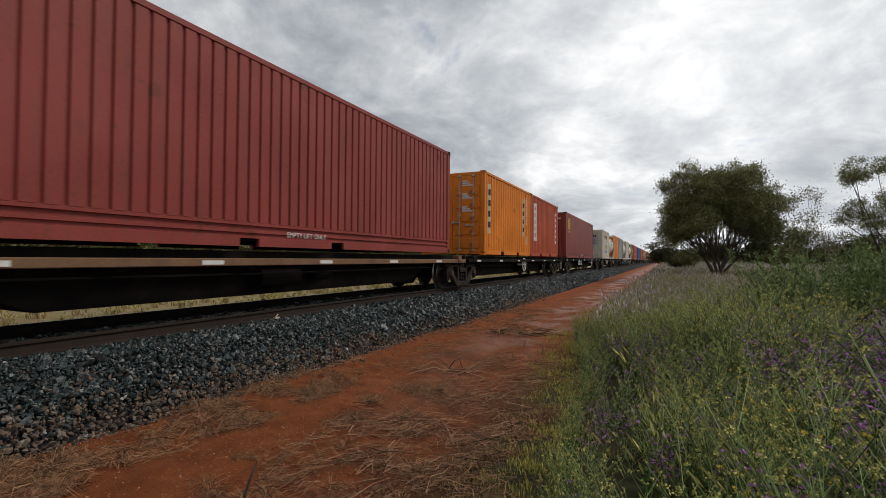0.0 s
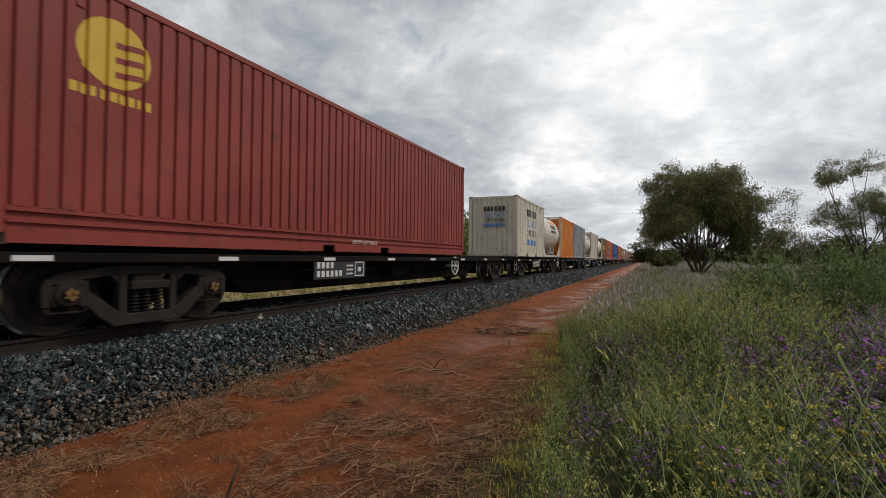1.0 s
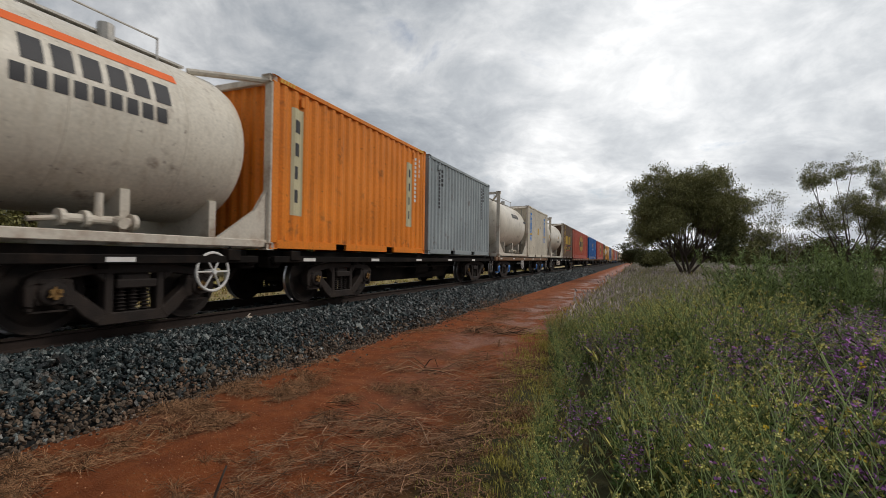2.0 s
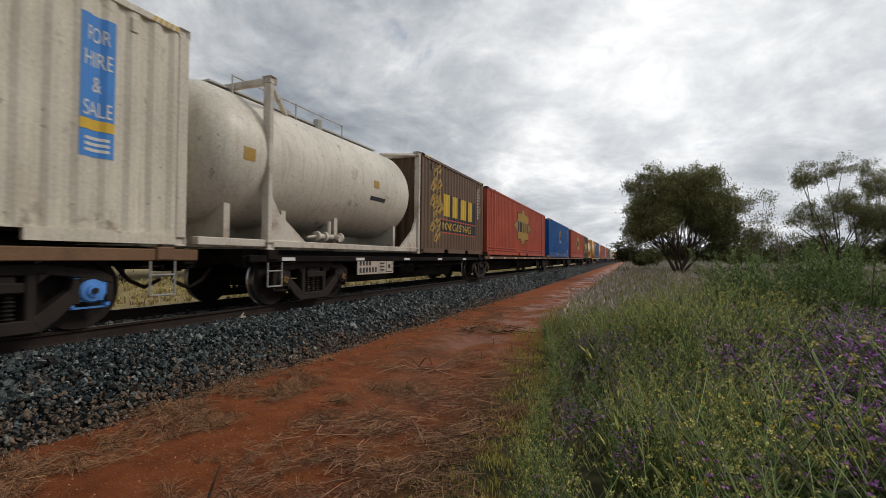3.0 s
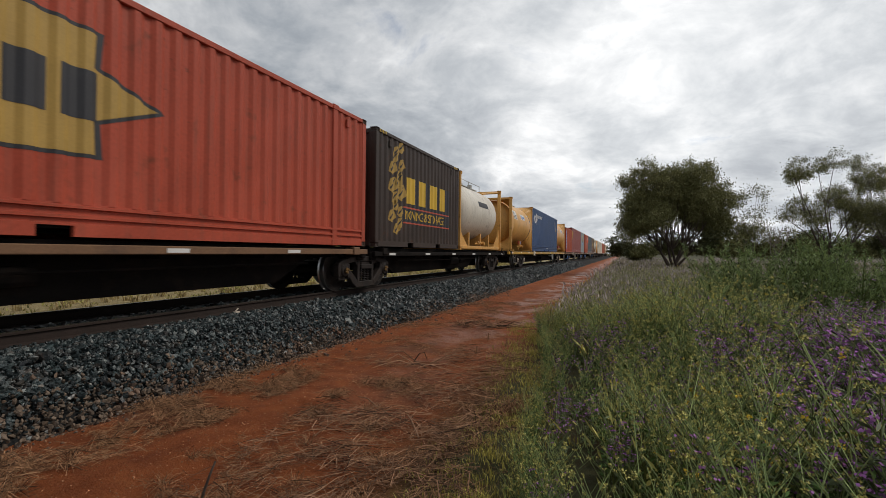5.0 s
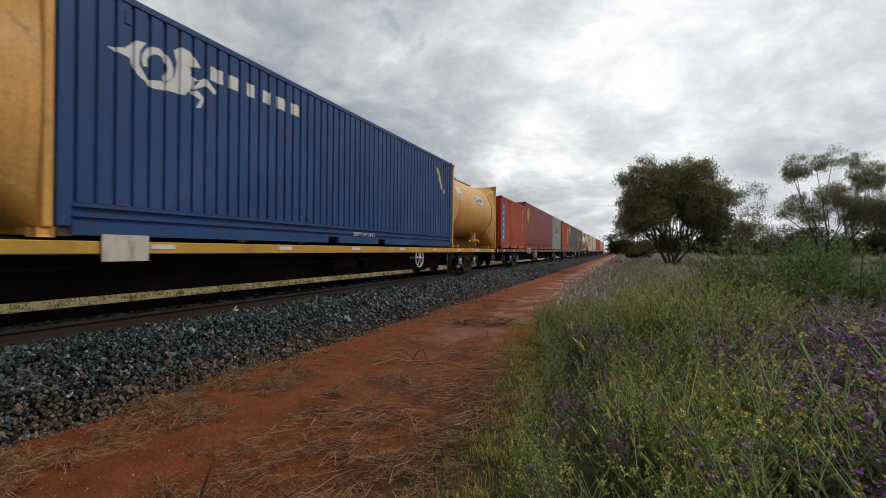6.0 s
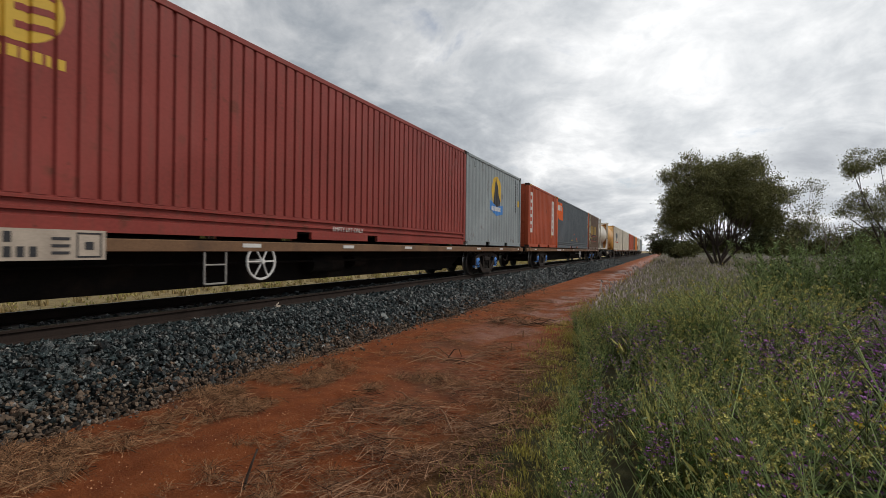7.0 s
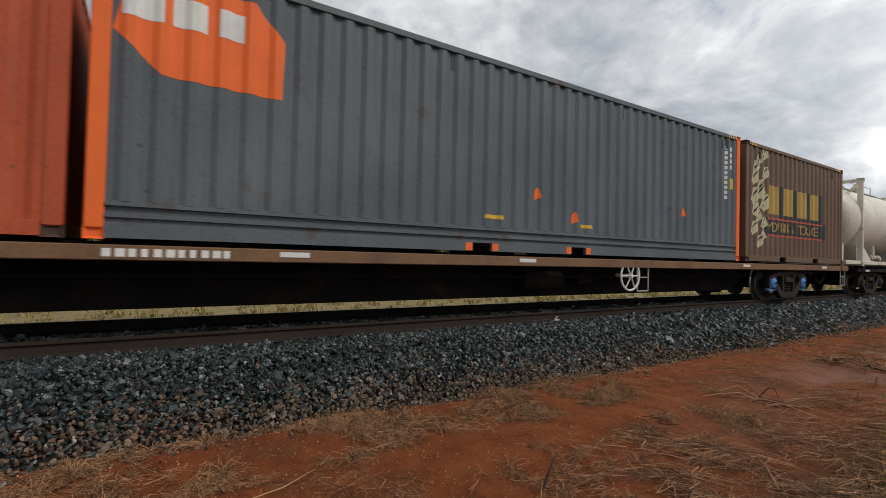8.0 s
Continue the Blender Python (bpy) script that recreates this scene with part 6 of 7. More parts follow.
for x, y in ((-2.0, 6.6), (-1.7, 7.2), (-2.1, 7.6)):
    stick("stubble_stalk", [[(0, 0, -0.02), (0.01, 0, 0.12)]], 0.012, 0.009, "short dead stalk standing in the earth", at=(x, y, gz(x, y)))


# -- weeds --
def purple_weed(seed, lod):
    """Arching hairy stems with narrow leaves and purple bells."""
    r = random.Random(seed)
    t = Tri()
    for _ in range((11, 6, 3)[lod]):
        a, out, h = r.uniform(0, 6.28), r.uniform(0.05, 0.36), r.uniform(0.6, 1.05)
        bx, by = r.uniform(-.08, .08), r.uniform(-.08, .08)
        at = lambda u: np.array([bx + out * u * u * math.cos(a) + 0.03 * math.sin(5 * u + seed), by + out * u * u * math.sin(a), h * (u - 0.18 * u * u)])
        t.stem([at(i / 5) for i in range(6)] if lod == 0 else [at(i / 2) for i in range(3)], (0.0048, 0.007, 0.014)[lod], (0.0024, 0.0045, 0.01)[lod], 0)
        for i in range((18, 8, 4)[lod]):
            u = r.uniform(0.05, 0.97)
            b = r.uniform(0, 6.28)
            k = 1 - 0.6 * u
            t.leaf(at(u), (math.cos(b), math.sin(b), r.uniform(0.1, 0.9)), (0.0062, 0.011, 0.026)[lod] * (0.6 + k), (0.085, 0.12, 0.18)[lod] * (0.35 + k), 1, r)
        for i in range((8, 2, 1)[lod]):
            u = r.uniform(0.5, 1.0)
            b = r.uniform(0, 6.28)
            p = at(u) + np.array([math.cos(b), math.sin(b), 0.2]) * 0.03
            for j in range((3, 2, 1)[lod]):
                t.leaf(p, (math.cos(b + j * 2), math.sin(b + j * 2), r.uniform(-0.2, 0.8)), (0.0080, 0.0105, 0.016)[lod], (0.0205, 0.027, 0.036)[lod], 2, r)
    return t.data()


def seed_weed(seed, lod):
    """Wiry branching stems with yellow-green seed heads, a few yellow flowers."""
    r = random.Random(seed)
    t = Tri()
    for _ in range((8, 4, 2)[lod]):
        a, out, h = r.uniform(0, 6.28), r.uniform(0.05, 0.3), r.uniform(0.6, 1.0)
        w = r.uniform(0.02, 0.05)
        w *= 1.3
        at = lambda u: np.array([out * u * math.cos(a) + w * math.sin(7 * u + a), out * u * math.sin(a) + w * math.sin(9 * u), h * u])
        t.stem([at(i / 7) for i in range(8)] if lod == 0 else [at(0), at(1)], (0.0045, 0.007, 0.012)[lod], (0.0022, 0.004, 0.008)[lod], 0)
        for i in range((8, 4, 2)[lod]):
            u = r.uniform(0.35, 0.98)
            b = r.uniform(0, 6.28)
            q = at(u)
            e = q + np.array([math.cos(b), math.sin(b), 1.3]) * r.uniform(0.05, (0.19, 0.14, 0.14)[lod])
            if lod < 2:
                t.stem([q, e], 0.0025, 0.0018, 0)
            tone = 2 if r.random() < 0.97 else 3
            for j in range((10, 4, 2)[lod]):  # a round head of short florets
                d = np.array([r.uniform(-1, 1), r.uniform(-1, 1), r.uniform(-0.6, 1)])
                t.leaf(e + d * 0.004, d, (0.0052, 0.0095, 0.018)[lod], (0.0148, 0.024, 0.04)[lod], tone, r)
        for i in range((20, 8, 3)[lod]):
            u = r.uniform(0.02, 0.85)
            b = r.uniform(0, 6.28)
            t.leaf(at(u), (math.cos(b), math.sin(b), 0.4), (0.013, 0.018, 0.026)[lod] * (1.25 - u), (0.085, 0.11, 0.16)[lod] * (1.25 - u), 1, r)
    return t.data()


def grass_tuft(seed, blades, l=0.4, w=0.004, heads=True):
    r = random.Random(seed)
    t = Tri()
    for _ in range(blades):
        a, out, h = r.uniform(0, 6.28), r.uniform(0.02, 0.28) * l * 2, r.uniform(0.45, 1.0) * l
        bx, by = r.uniform(-.1, .1), r.uniform(-.1, .1)
        p = [np.array([bx + out * u * u * math.cos(a), by + out * u * u * math.sin(a), h * (u - 0.2 * u * u)]) for u in (0, 0.5, 1)]
        s = np.array([-math.sin(a), math.cos(a), 0]) * w
        t.add([p[0] - s, p[0] + s, p[1] + s, p[1] - s, p[2]], [(0, 1, 2), (0, 2, 3), (3, 2, 4)], 0)
        if heads and r.random() < 0.45:
            t.leaf(p[2], p[2] - p[1] + np.array([0, 0, 0.05]), w * 1.8, l * 0.22, 1, r)
    return t.data()


def tall_weed(seed):
    """Tall upright stalks with side shoots and many small narrow leaves."""
    r = random.Random(seed)
    t = Tri()
    for _ in range(7):
        a, out, h = r.uniform(0, 6.28), r.uniform(0.02, 0.3), r.uniform(0.6, 1.08)
        at = lambda u: np.array([out * u * math.cos(a), out * u * math.sin(a), h * u])
        t.stem([at(0), at(.5), at(1)], 0.006, 0.0025, 0)
        for i in range(24):
            u = r.uniform(0.05, 1.0)
            b = r.uniform(0, 6.28)
            t.leaf(at(u), (math.cos(b), math.sin(b), r.uniform(0.3, 1.6)), 0.007 * (1.5 - u), 0.085 * (1.3 - 0.85 * u), 1, r)
        for i in range(9):  # side shoots
            u, b = r.uniform(0.3, 0.9), r.uniform(0, 6.28)
            p = at(u)
            q = p + np.array([math.cos(b) * 0.6, math.sin(b) * 0.6, 1.1]) * r.uniform(0.06, 0.16)
            t.stem([p, q], 0.0025, 0.0012, 0)
            for j in range(8):
                c = r.uniform(0, 6.28)
                t.leaf(p + (q - p) * r.uniform(0.2, 1), (math.cos(c), math.sin(c), r.uniform(0.2, 1.5)), 0.005, 0.045, 1, r)
    return t.data()


def verge_x(y):
    """Left edge of the weeds."""
    y = np.asarray(y, float)
    return np.where(y < 9, -0.46 - 0.140 * np.clip(y - 2, 0, 9), -1.45) + 0.25 * (value_noise(y, y * 0, 1.3, 41) - 0.5)


def weed_field(n, y0, y1, pad=1.5, power=1.0, inset=0.0):
    py = y0 + (y1 - y0) * rng.uniform(0, 1, n) ** power
    left = verge_x(py) + inset
    right = np.maximum(0.43 * py + pad, 1.2)
    px = left + (right - left) * rng.uniform(0, 1, n)
    ok = np.hypot(px, py) > 1.8
    return px[ok], py[ok]


def heights(px, py):
    """Low at the edge of the dirt, waist high further in."""
    d = px - verge_x(py)
    return (0.42 + 0.50 * np.clip(d / 1.9, 0, 1)) * (0.75 + 0.5 * value_noise(px, py, 1.1, 44)) * np.where(py > 10, 0.85, 1.0)


M["tall_stem"] = leafy("tall_stem", (0.20, 0.25, 0.08), 0.4)
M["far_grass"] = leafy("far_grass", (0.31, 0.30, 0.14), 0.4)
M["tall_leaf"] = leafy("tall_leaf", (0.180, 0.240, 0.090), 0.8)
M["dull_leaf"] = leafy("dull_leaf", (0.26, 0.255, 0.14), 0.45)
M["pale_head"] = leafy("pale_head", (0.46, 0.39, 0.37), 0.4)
MATS_P, MATS_S, MATS_G, MATS_T = ["stem", "hairy_leaf", "purple"], ["stem", "weed_leaf", "dry_head", "yellow"], ["grass", "dry_head"], ["tall_stem", "tall_leaf"]
for lod, (y0, y1, n) in enumerate(((0.9, 8.5, 640), (8.5, 22, 1500), (22, 70, 4200))):
    px, py = weed_field(n, y0, y1, power=(0.8, 0.9, 1.3)[lod])
    kind = 0.4 * value_noise(px, py, 1.2, 45) + 0.6 * rng.uniform(0, 1, len(px))
    kind = kind + 0.42 * np.clip((px - 0.24 * py) / 0.5, -0.25, 1) * (py < 9)
    h = heights(px, py)
    for nm, sel, build, mats, label in (("purple_weed", kind > 0.58, purple_weed, MATS_P, "arching hairy weeds with purple flowers"), ("seeding_weed", kind <= 0.58, seed_weed, MATS_S, "wiry green weeds with yellowish seed heads")):
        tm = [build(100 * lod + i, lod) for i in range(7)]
        # beyond the nearest band the same weeds take paler, duller colours
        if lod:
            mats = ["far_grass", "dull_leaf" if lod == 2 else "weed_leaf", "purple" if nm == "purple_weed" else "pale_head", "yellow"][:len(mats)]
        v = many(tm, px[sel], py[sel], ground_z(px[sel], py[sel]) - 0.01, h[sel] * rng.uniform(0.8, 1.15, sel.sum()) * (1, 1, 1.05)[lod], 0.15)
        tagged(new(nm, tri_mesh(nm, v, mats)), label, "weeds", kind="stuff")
px, py = rng.uniform(-0.4, 7.5, 700), rng.uniform(-9, 9, 700)
ok = (np.hypot(px, py) > 1.9) & (px > -0.55) & (px > 0.43 * py + 0.9)
for nm, build, mats, label, lo in (("purple_weed", purple_weed, MATS_P, "arching hairy weeds with purple flowers", 0), ("seeding_weed", seed_weed, MATS_S, "wiry green weeds with yellowish seed heads", 1)):
    sel = np.nonzero(ok)[0][lo::2]
    v = many([build(500 + i, 1) for i in range(5)], px[sel], py[sel], ground_z(px[sel], py[sel]) - 0.01, rng.uniform(0.5, 0.95, len(sel)), 0.15)
    tagged(new(nm, tri_mesh(nm, v, mats)), label, "weeds", kind="stuff")
GT = [grass_tuft(i, 26, 0.42, 0.0045) for i in range(6)]
px, py = weed_field(190, 0.9, 10, inset=0.5)
v = many(GT, px, py, ground_z(px, py) - 0.01, rng.uniform(0.6, 1.3, len(px)), 0.15)
tagged(new("grass", tri_mesh("grass", v, MATS_G)), "thin green grass among the weeds", "grass", kind="stuff")
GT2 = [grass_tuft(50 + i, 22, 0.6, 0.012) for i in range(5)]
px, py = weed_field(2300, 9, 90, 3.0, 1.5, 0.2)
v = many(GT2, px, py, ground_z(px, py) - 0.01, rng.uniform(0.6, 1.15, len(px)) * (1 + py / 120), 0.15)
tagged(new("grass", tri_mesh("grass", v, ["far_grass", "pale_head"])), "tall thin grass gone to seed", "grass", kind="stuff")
# low yellow-green grass creeping onto the dirt
GT3 = [grass_tuft(80 + i, 14, 0.10, 0.0035, False) for i in range(5)]
M["low_grass"] = leafy("low_grass", (0.40, 0.35, 0.085), 0.5)
py = 1.5 + 26 * rng.uniform(0, 1, 1600) ** 1.7
px = verge_x(py) + rng.normal(-0.16, 0.2, 1600)
v = many(GT3, px, py, ground_z(px, py) - 0.005, rng.uniform(0.4, 1.0, 1600), 0.1)
tagged(new("low_grass", tri_mesh("low_grass", v, ["low_grass"])), "short yellow-green grass at the edge of the earth", "grass", kind="stuff")
# the bank of tall green weeds
TW = [tall_weed(i) for i in range(5)]
px, py = np.concatenate([rng.normal(1.85, 0.17, 18), 2.65 + np.abs(rng.normal(0, 1.4, 52))]), rng.normal(9.8, 0.6, 70)
ok = (px > 1.0) & (px < 7)
v = many(TW, px[ok], py[ok], ground_z(px[ok], py[ok]) - 0.01, rng.uniform(0.75, 1.85, ok.sum()), 0.1)
tagged(new("tall_weeds", tri_mesh("tall_weeds", v, MATS_T)), "bank of tall dark green leafy weeds", "weeds", kind="stuff")
# dry grass beyond the track
GT4 = [grass_tuft(120 + i, 20, 0.34, 0.012) for i in range(5)]
M["dry_grass"] = leafy("dry_grass", (0.42, 0.33, 0.16), 0.4)
px, py = rng.uniform(-22, -9.6, 2000), rng.uniform(-6, 60, 2000)
v = many(GT4, px, py, ground_z(px, py) - 0.01, rng.uniform(0.5, 1.2, len(px)), 0.15)
tagged(new("dry_grass", tri_mesh("dry_grass", v, ["dry_grass", "dry_head"])), "dry straw-coloured grass beyond the track", "grass", kind="stuff")


# -- trees --
def tree_meshes(seed, H, spread, fork=0.22, limbs=5, leaves=260, clump=0.62, gaps=0.0, leaf_l=0.17, droop=0.3, split=3, leaf_mt="leaf", bark="bark", fill=0, body=(0.27, 0.36, 0.62)):
    """Tapered trunk with forking limbs, and a crown of leaf clumps round their tips."""
    r = random.Random(seed)
    q = np.random.default_rng(seed)
    wood, crown, tips = Tri(), Tri(), []
    base_r = H * 0.018

    def grow(p, d, l, rad, level):
        d = d / np.linalg.norm(d)
        side = np.array([r.uniform(-1, 1), r.uniform(-1, 1), 0]) * 0.18 * l
        p1, p2 = p + d * l * 0.5 + side, p + d * l + np.array([0, 0, 0.06 * l])
        wood.stem([p, p1, p2], rad, rad * 0.62, 0, 6 if level < 2 else 4)
        if level >= 3:
            tips.append(p2)
            return
        if level == 2:
            tips.append(p1 + np.array([r.uniform(-.4, .4), r.uniform(-.4, .4), r.uniform(0, .4)]))
        for i in range(split if level else limbs):
            a = 6.28 * (i + r.uniform(0.1, 0.9)) / (split if level else limbs)
            up = r.uniform(0.5, 1.3)
            nd = d * 0.7 + np.array([math.cos(a) * spread, math.sin(a) * spread, up * 0.75])
            grow(p2, nd, l * (r.uniform(0.85, 1.15) if level == 0 else r.uniform(0.55, 0.8)), rad * 0.58, level + 1)
    grow(np.zeros(3), np.array([r.uniform(-.1, .1), r.uniform(-.1, .1), 1.0]), H * fork, base_r, 0)
    tips = np.array(tips)
    tips *= np.array([1, 1, (H - clump * 0.6) / tips[:, 2].max()])
    if fill:  # clumps through the body of the crown, thicker towards its skin
        g = q.normal(0, 1, (fill, 3))
        g /= np.linalg.norm(g, axis=1)[:, None]
        g *= (q.uniform(0.25, 1, fill) ** 0.5)[:, None] * np.array([body[0] * H, body[0] * H, body[1] * H])
        lump = 1 + 0.22 * np.sin(g[:, :1] * 2.3 + seed) * np.cos(g[:, 1:2] * 2.1)
        tips = np.concatenate([tips, g * lump + np.array([0, 0, body[2] * H])])
    for p in tips:
        if r.random() < gaps:
            continue
        n = int(leaves * r.uniform(0.6, 1.3))
        c = clump * r.uniform(0.7, 1.25)
        g = q.normal(0, 1, (n, 3))
        g /= np.linalg.norm(g, axis=1)[:, None]
        g *= (q.uniform(0, 1, n) ** 0.45)[:, None] * np.array([c, c, c * 0.62])
        cen = p + g
        d = q.normal(0, 1, (n, 3))
        d[:, 2] -= droop * 2
        d /= np.linalg.norm(d, axis=1)[:, None]
        s = np.cross(d, q.normal(0, 1, (n, 3)))
        s /= np.linalg.norm(s, axis=1)[:, None]
        l = leaf_l * q.uniform(0.6, 1.3, n)[:, None]
        v = np.stack([cen, cen + d * l * 0.45 + s * l * 0.2, cen + d * l, cen + d * l * 0.45 - s * l * 0.2], 1).reshape(-1, 3)
        i = np.arange(n)[:, None] * 4
        f = np.concatenate([i + np.array([[0, 1, 2]]), i + np.array([[0, 2, 3]])])
        crown.add(v, f, 0)
    return tri_mesh("trunk", wood.data(), [bark]), tri_mesh("crown", crown.data(), [leaf_mt])


def tree(meshes, x, y, k, turn, label, group="", wide=1.0):
    root = tagged(new("tree"), label, "tree", group)
    root.matrix_basis = pose(x, y, gz(x, y) - 0.1, 0, 0, turn) @ Matrix.Diagonal((k * wide, k * wide, k, 1))
    part("trunk", meshes[0], None, root)
    part("crown", meshes[1], None, root)
    return root


def pad_tree(seed, pads, stems=5, base=0.16, foot=0.25, leaf_l=0.11, dense=60, droop=0.8, bark="bark", leaf_mt="leaf", loose=0.2):
    """A gum tree: stems from one foot fork to pads of foliage (x, y, z, radius, half height), each a cluster of leaf sprays on twigs."""
    r = random.Random(seed)
    q = np.random.default_rng(seed)
    wood, crown = Tri(), Tri()
    pads = sorted(pads, key=lambda p: math.atan2(p[1], p[0]))
    size = math.ceil(len(pads) / stems)
    for k in range(0, len(pads), size):
        own = np.array(pads[k:k + size])
        mean = own[:, :3].mean(0)
        a = r.uniform(0, 6.28)
        root = np.array([foot * math.cos(a), foot * math.sin(a), 0])
        fork = np.array([mean[0] * 0.42, mean[1] * 0.42, own[:, 2].min() * 0.5])
        mid = (root + fork) / 2 + np.array([r.uniform(-.2, .2), r.uniform(-.2, .2), 0])
        wood.stem([root, mid, fork], base, base * 0.62, 0, 7)
        for x, y, z, rx, rz in own:
            end = np.array([x, y, z])
            bend = fork + (end - fork) * 0.5 + np.array([r.uniform(-.5, .5), r.uniform(-.5, .5), -0.1 * (z - fork[2])])
            wood.stem([fork, bend, end - np.array([0, 0, rz * 0.5])], base * 0.27, base * 0.09, 0, 5)
            for s in range(max(6, int(22 * rx * rx))):  # sprays of leaves round the pad
                g = q.normal(0, 1, 3)
                g /= np.linalg.norm(g)
                g[2] = max(g[2], -0.7)
                c = end + g * np.array([rx, rx, rz]) * q.uniform(0.35, 1.0) ** 0.5
                wood.stem([end - np.array([0, 0, rz * 0.4]), (end + c) / 2, c], base * 0.08, base * 0.03, 0, 3)
                n = int(dense * q.uniform(0.5, 1.4))
                o = q.normal(0, 1, (n, 3)) * np.array([loose, loose, loose * 0.9]) * q.uniform(0.7, 1.2)
                d = q.normal(0, 0.75, (n, 3))
                d[:, 2] -= droop
                d /= np.linalg.norm(d, axis=1)[:, None]
                w = np.cross(d, q.normal(0, 1, (n, 3)))
                w /= np.linalg.norm(w, axis=1)[:, None]
                l = leaf_l * q.uniform(0.6, 1.4, n)[:, None]
                p = c + o
                v = np.stack([p, p + d * l * 0.45 + w * l * 0.17, p + d * l, p + d * l * 0.45 - w * l * 0.17], 1).reshape(-1, 3)
                i = np.arange(n)[:, None] * 4
                crown.add(v, np.concatenate([i + np.array([[0, 1, 2]]), i + np.array([[0, 2, 3]])]), 0)
    return tri_mesh("trunk", wood.data(), [bark]), tri_mesh("crown", crown.data(), [leaf_mt])


def domes(seed, lobes, n):
    """Foliage pads spread over rounded lobes (x, y, z, radius, half height)."""
    q = np.random.default_rng(seed)
    out = []
    for x, y, z, rx, rz in lobes:
        for _ in range(n):
            g = q.normal(0, 1, 3)
            g /= np.linalg.norm(g)
            g *= q.uniform(0.3, 1.0) ** 0.4 * np.array([rx, rx, rz])
            if g[2] > -0.75 * rz:
                out.append((x + g[0], y + g[1], z + g[2], q.uniform(0.55, 0.9), q.uniform(0.5, 0.8)))
    return out


# the broad many-stemmed tree beside the track, its thin neighbour and the tall gum
broad_tree = pad_tree(3, domes(5, [(-1.75, 0.0, 6.0, 1.5, 1.75), (1.6, 0.3, 6.15, 1.55, 1.65), (0.0, -0.5, 6.1, 1.2, 1.3), (-2.35, 0.3, 4.4, 0.75, 1.3), (2.8, 0.0, 4.4, 0.75, 1.3), (0.9, -0.9, 4.8, 0.9, 0.8), (-1.0, 0.8, 4.8, 0.9, 0.8), (-2.45, 0.2, 3.6, 0.55, 0.8), (3.0, 0.1, 3.6, 0.55, 0.8), (1.9, 0.9, 4.0, 0.6, 0.6), (-1.7, -0.9, 3.9, 0.6, 0.6), (0.1, 0.9, 5.2, 0.9, 0.9)], 14), 7, 0.105, 0.3, 0.135, 115)
tree(broad_tree, 3.5, 38.2, 1.08, 21, "broad bushy gum tree with many dark stems")
thin = pad_tree(8, domes(9, [(-0.2, 0, 5.6, 0.75, 1.1), (0.5, 0.2, 4.0, 0.7, 1.2), (-0.4, 0.1, 3.0, 0.6, 0.8)], 7), 3, 0.08, 0.15, 0.12, 34, 1.0, loose=0.2, bark="pale_bark")
tree(thin, 8.55, 39.5, 1.0, 21, "thin sparse gum tree with pale limbs")
UMBRELLAS = [(-2.8, 0, 8.0, 1.1, 0.9), (-2.1, 1.2, 7.6, 0.8, 0.7), (-3.5, -0.6, 7.3, 0.75, 0.6), (0.1, 0.3, 8.7, 1.0, 0.8), (0.9, -1.0, 8.2, 0.8, 0.7), (-0.8, 0.6, 7.9, 0.6, 0.5), (2.7, 0.2, 7.7, 1.1, 0.9), (3.4, 1.0, 7.1, 0.9, 0.7),
             (-2.3, 0, 5.2, 1.15, 0.8), (-3.2, 0.8, 4.7, 0.85, 0.6), (-1.3, -0.9, 5.6, 0.85, 0.7), (0.5, 0.4, 6.0, 1.2, 0.8), (0.2, -1.3, 5.2, 1.0, 0.7), (2.6, -0.2, 4.8, 1.2, 0.9), (1.6, 1.2, 5.5, 1.1, 0.8), (3.7, 0.2, 5.6, 0.9, 0.7),
             (-0.8, 1.0, 4.5, 1.1, 0.7), (1.2, -0.6, 4.3, 1.1, 0.7), (4.0, 0.5, 4.2, 1.1, 0.8), (-2.4, -0.8, 4.1, 0.8, 0.5)]
gum = pad_tree(12, UMBRELLAS, 5, 0.17, 0.2, 0.12, 95, 0.4)
tree(gum, 14.8, 43.0, 1.0, 21, "tall spreading gum tree with open layered crown")
tree(gum, 19.3, 44.5, 0.92, 200, "tall spreading gum tree with open layered crown")
dead = tree_meshes(15, 4.2, 0.5, 0.25, 4, 3, 0.3, 0.6, 0.1, bark="pale_bark")
tree(dead, 9.9, 39.0, 1.0, 0, "bare dead sapling with pale twigs")
shrub = tree_meshes(21, 2.4, 1.0, 0.08, 6, 90, 0.42, 0.0, 0.13, 0.2, leaf_mt="leaf_dark")
shrub2 = tree_meshes(22, 2.4, 1.1, 0.08, 6, 90, 0.42, 0.0, 0.13, 0.2)
for i, (x, y, k) in enumerate(((0.75, 37, 0.8), (1.3, 36.5, 0.9), (-0.2, 42, 1.0), (3.6, 40, 1.1), (5.9, 39, 1.1), (7.2, 38, 1.0), (8.2, 41, 1.1), (9.8, 40, 1.0), (11.5, 43, 1.0), (12.8, 44, 1.2), (14.5, 46, 1.2), (16.5, 45, 1.1), (19, 47, 1.3), (22, 48, 1.4))):
    ob = tree((shrub, shrub2)[i % 2], x, y, 1.35 * k, 47 * i, "low dense dark green shrub", "shrubs under the trees", 1.15)
    ob.name = "shrub"
    ob["category"] = "shrub"
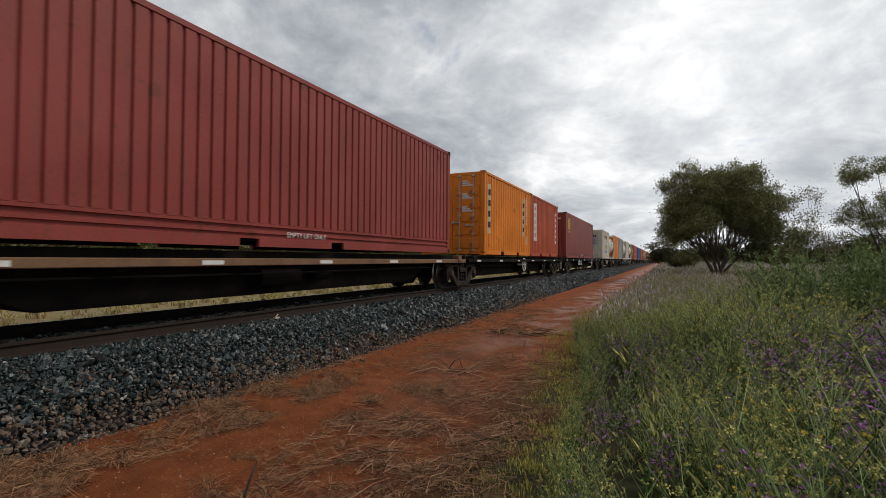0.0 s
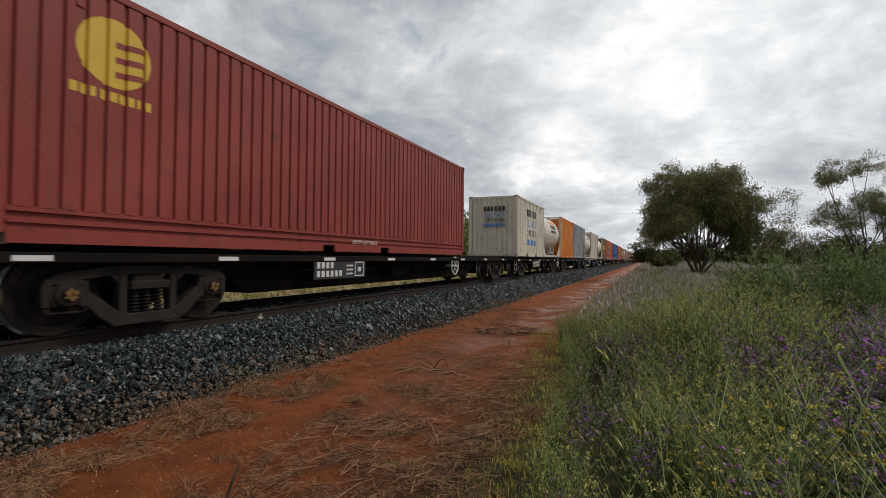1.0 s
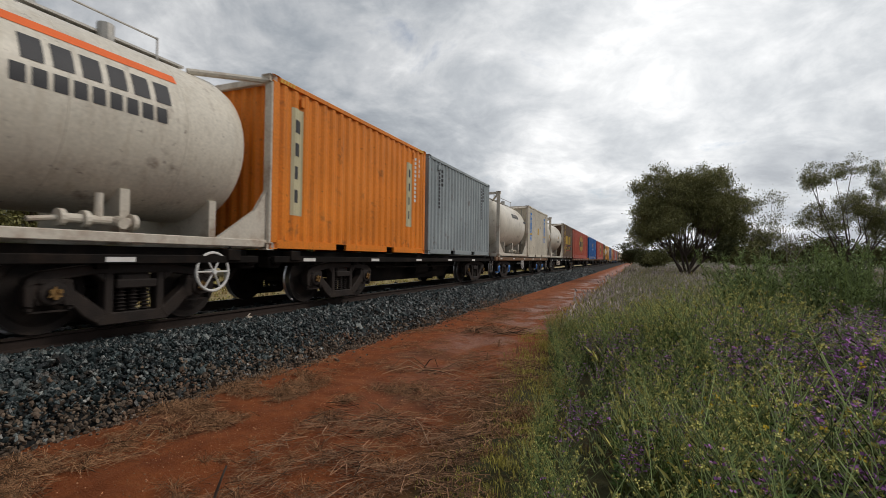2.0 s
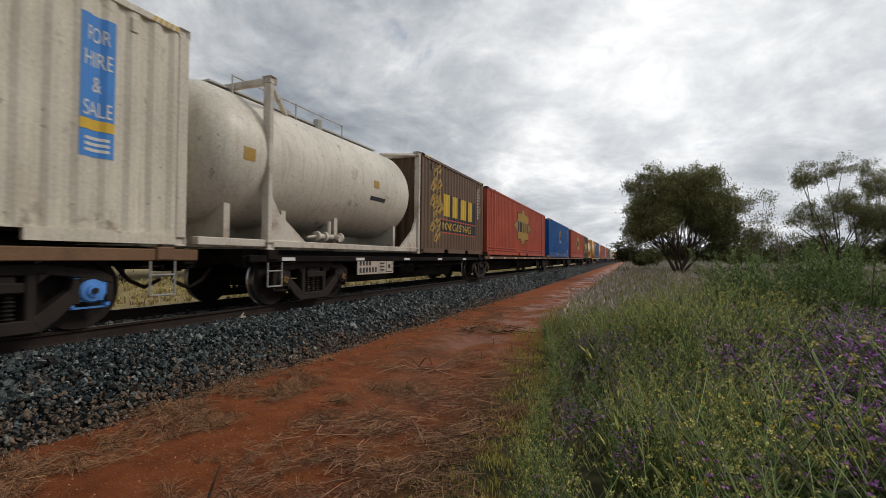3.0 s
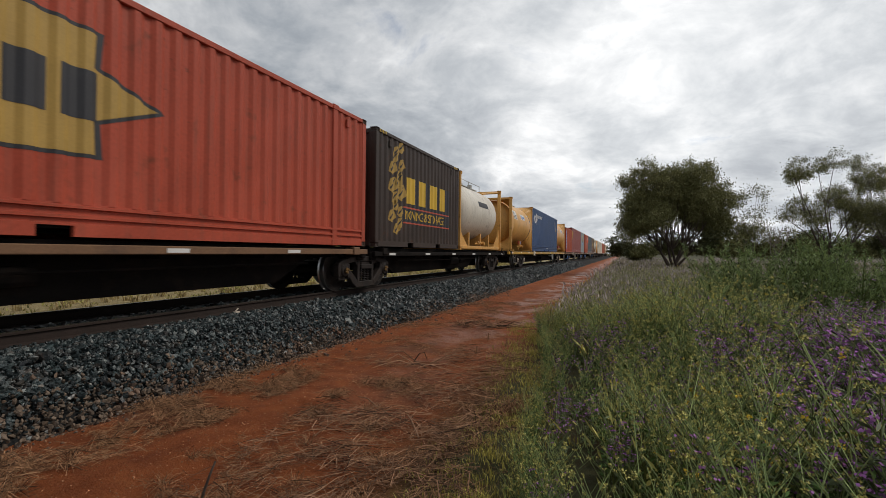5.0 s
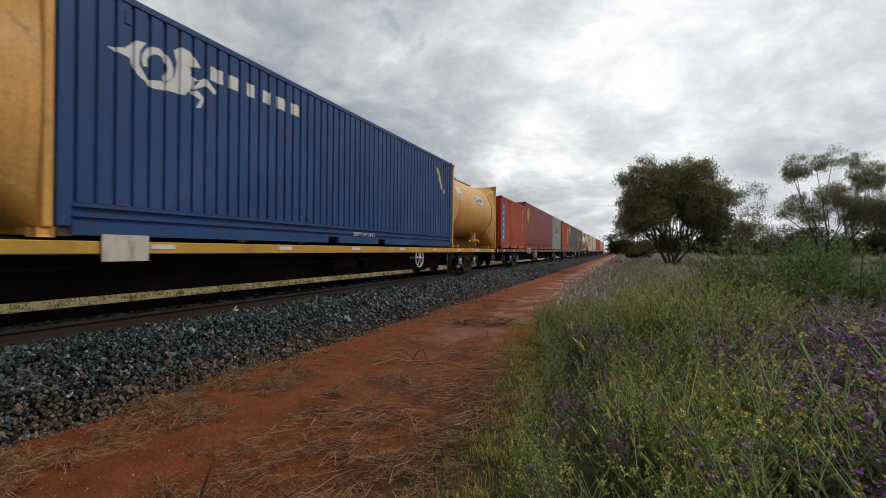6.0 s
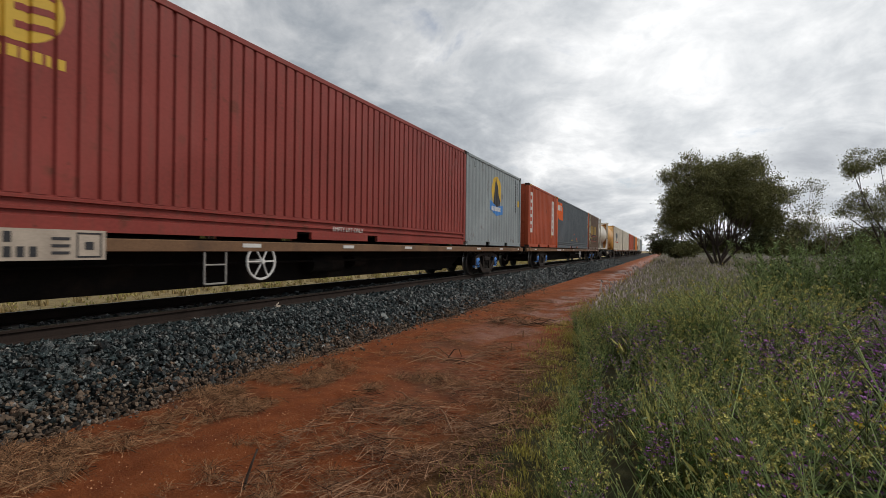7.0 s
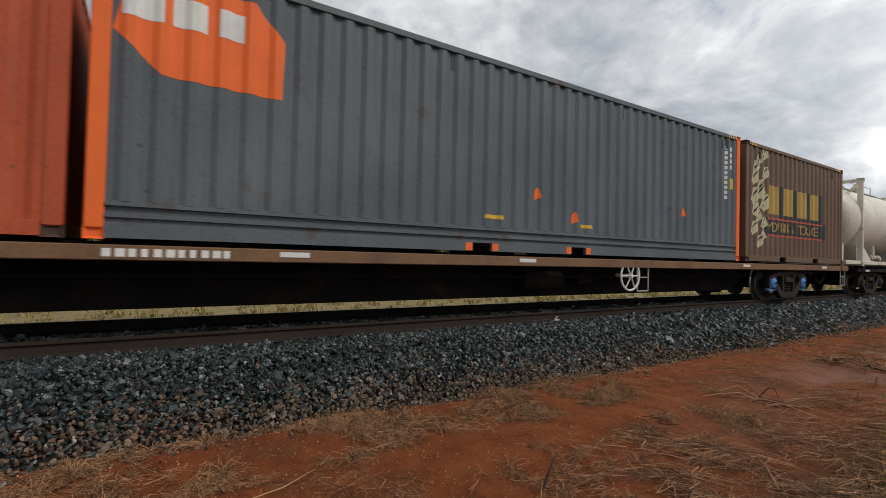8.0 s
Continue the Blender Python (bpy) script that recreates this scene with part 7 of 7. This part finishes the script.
# tree belt beyond the track
belt = [tree_meshes(31 + i, 8.6, 0.6 + 0.06 * i, 0.2, 5, 75, 0.68, 0.05, 0.23, 0.4, fill=120, body=(0.29, 0.4, 0.55)) for i in range(4)]
far_belt = [tree_meshes(41 + i, 8.6, 0.62, 0.2, 4, 16, 0.8, 0.05, 0.5, 0.4, fill=110, body=(0.29, 0.4, 0.55)) for i in range(3)]
r = random.Random(9)
y = -14.0
i = 0
while y < 230:
    x = -25.5 + r.uniform(-2.5, 1.5) - (3 if y > 60 else 0)
    tree(belt[i % 4] if -6 < y < 48 else far_belt[i % 3], x, y, r.uniform(0.82, 1.12) * (1.2 if 6 < y < 15 else 1.04), r.uniform(0, 360), "dense olive gum tree in the belt beyond the track", "tree belt beyond the track", 1.1)
    if i % 2 == 0:
        ob = tree((shrub, shrub2)[i % 4 // 2], x + r.uniform(1, 4), y + 2, r.uniform(0.8, 1.5), r.uniform(0, 360), "low dense dark green shrub", "shrubs below the tree belt", 1.3)
        ob.name, ob["category"] = "shrub", "shrub"
    y += r.uniform(2.8, 4.2) if y < 60 else r.uniform(5, 8)
    i += 1
for k in range(16):  # second row
    tree(far_belt[k % 3], -31 + r.uniform(-2, 2), -10 + k * 5.2, r.uniform(0.85, 1.1), r.uniform(0, 360), "dense olive gum tree in the belt beyond the track", "tree belt beyond the track", 1.15)
# distant woods that close the horizon


def woods(name, x0, x1, y0, y1, n, h, label):
    px, py = rng.uniform(x0, x1, n), rng.uniform(y0, y1, n)
    t = Tri()
    q = np.random.default_rng(77)
    for a, b in zip(px, py):
        k = h * q.uniform(0.7, 1.15)
        c = q.normal(0, 1, (46, 3)) * np.array([k * 0.3, k * 0.3, k * 0.2]) + np.array([a, b, k * 0.58])
        c[:, 2] = np.clip(c[:, 2], 0.2, k)
        d = q.normal(0, 1, (46, 3))
        s = np.cross(d, q.normal(0, 1, (46, 3)))
        d, s = (w / np.linalg.norm(w, axis=1)[:, None] * k * 0.16 for w in (d, s))
        v = np.stack([c - d, c + s, c + d, c - s], 1).reshape(-1, 3)
        j = np.arange(46)[:, None] * 4
        t.add(v, np.concatenate([j + np.array([[0, 1, 2]]), j + np.array([[0, 2, 3]])]), 0)
        t.stem([(a, b, 0), (a, b, k * 0.6)], k * 0.02, k * 0.01, 1, 3)
    tagged(new(name, tri_mesh(name, t.data(), ["leaf", "bark"])), label, "woods", kind="stuff")


woods("far_woods", -90, -22, 235, 420, 330, 9.0, "distant belt of gum trees along the railway")
woods("far_woods", 60, 420, 330, 520, 330, 9.0, "distant line of trees across the field")
woods("far_woods", -9.6, 260, 700, 900, 420, 11.0, "hazy distant trees on the horizon")
woods("far_woods", -400, -60, -120, 300, 300, 9.0, "distant trees beyond the belt")


def motions():
    """The whole train runs towards the camera at one steady speed."""
    for thing, s, z in MOVERS:
        walk(thing, [(0.0, pose(XC, s, z)), (4.0, pose(XC, s - 4 * SPEED, z)), (8.0, pose(XC, s - 8 * SPEED, z))])


motions()
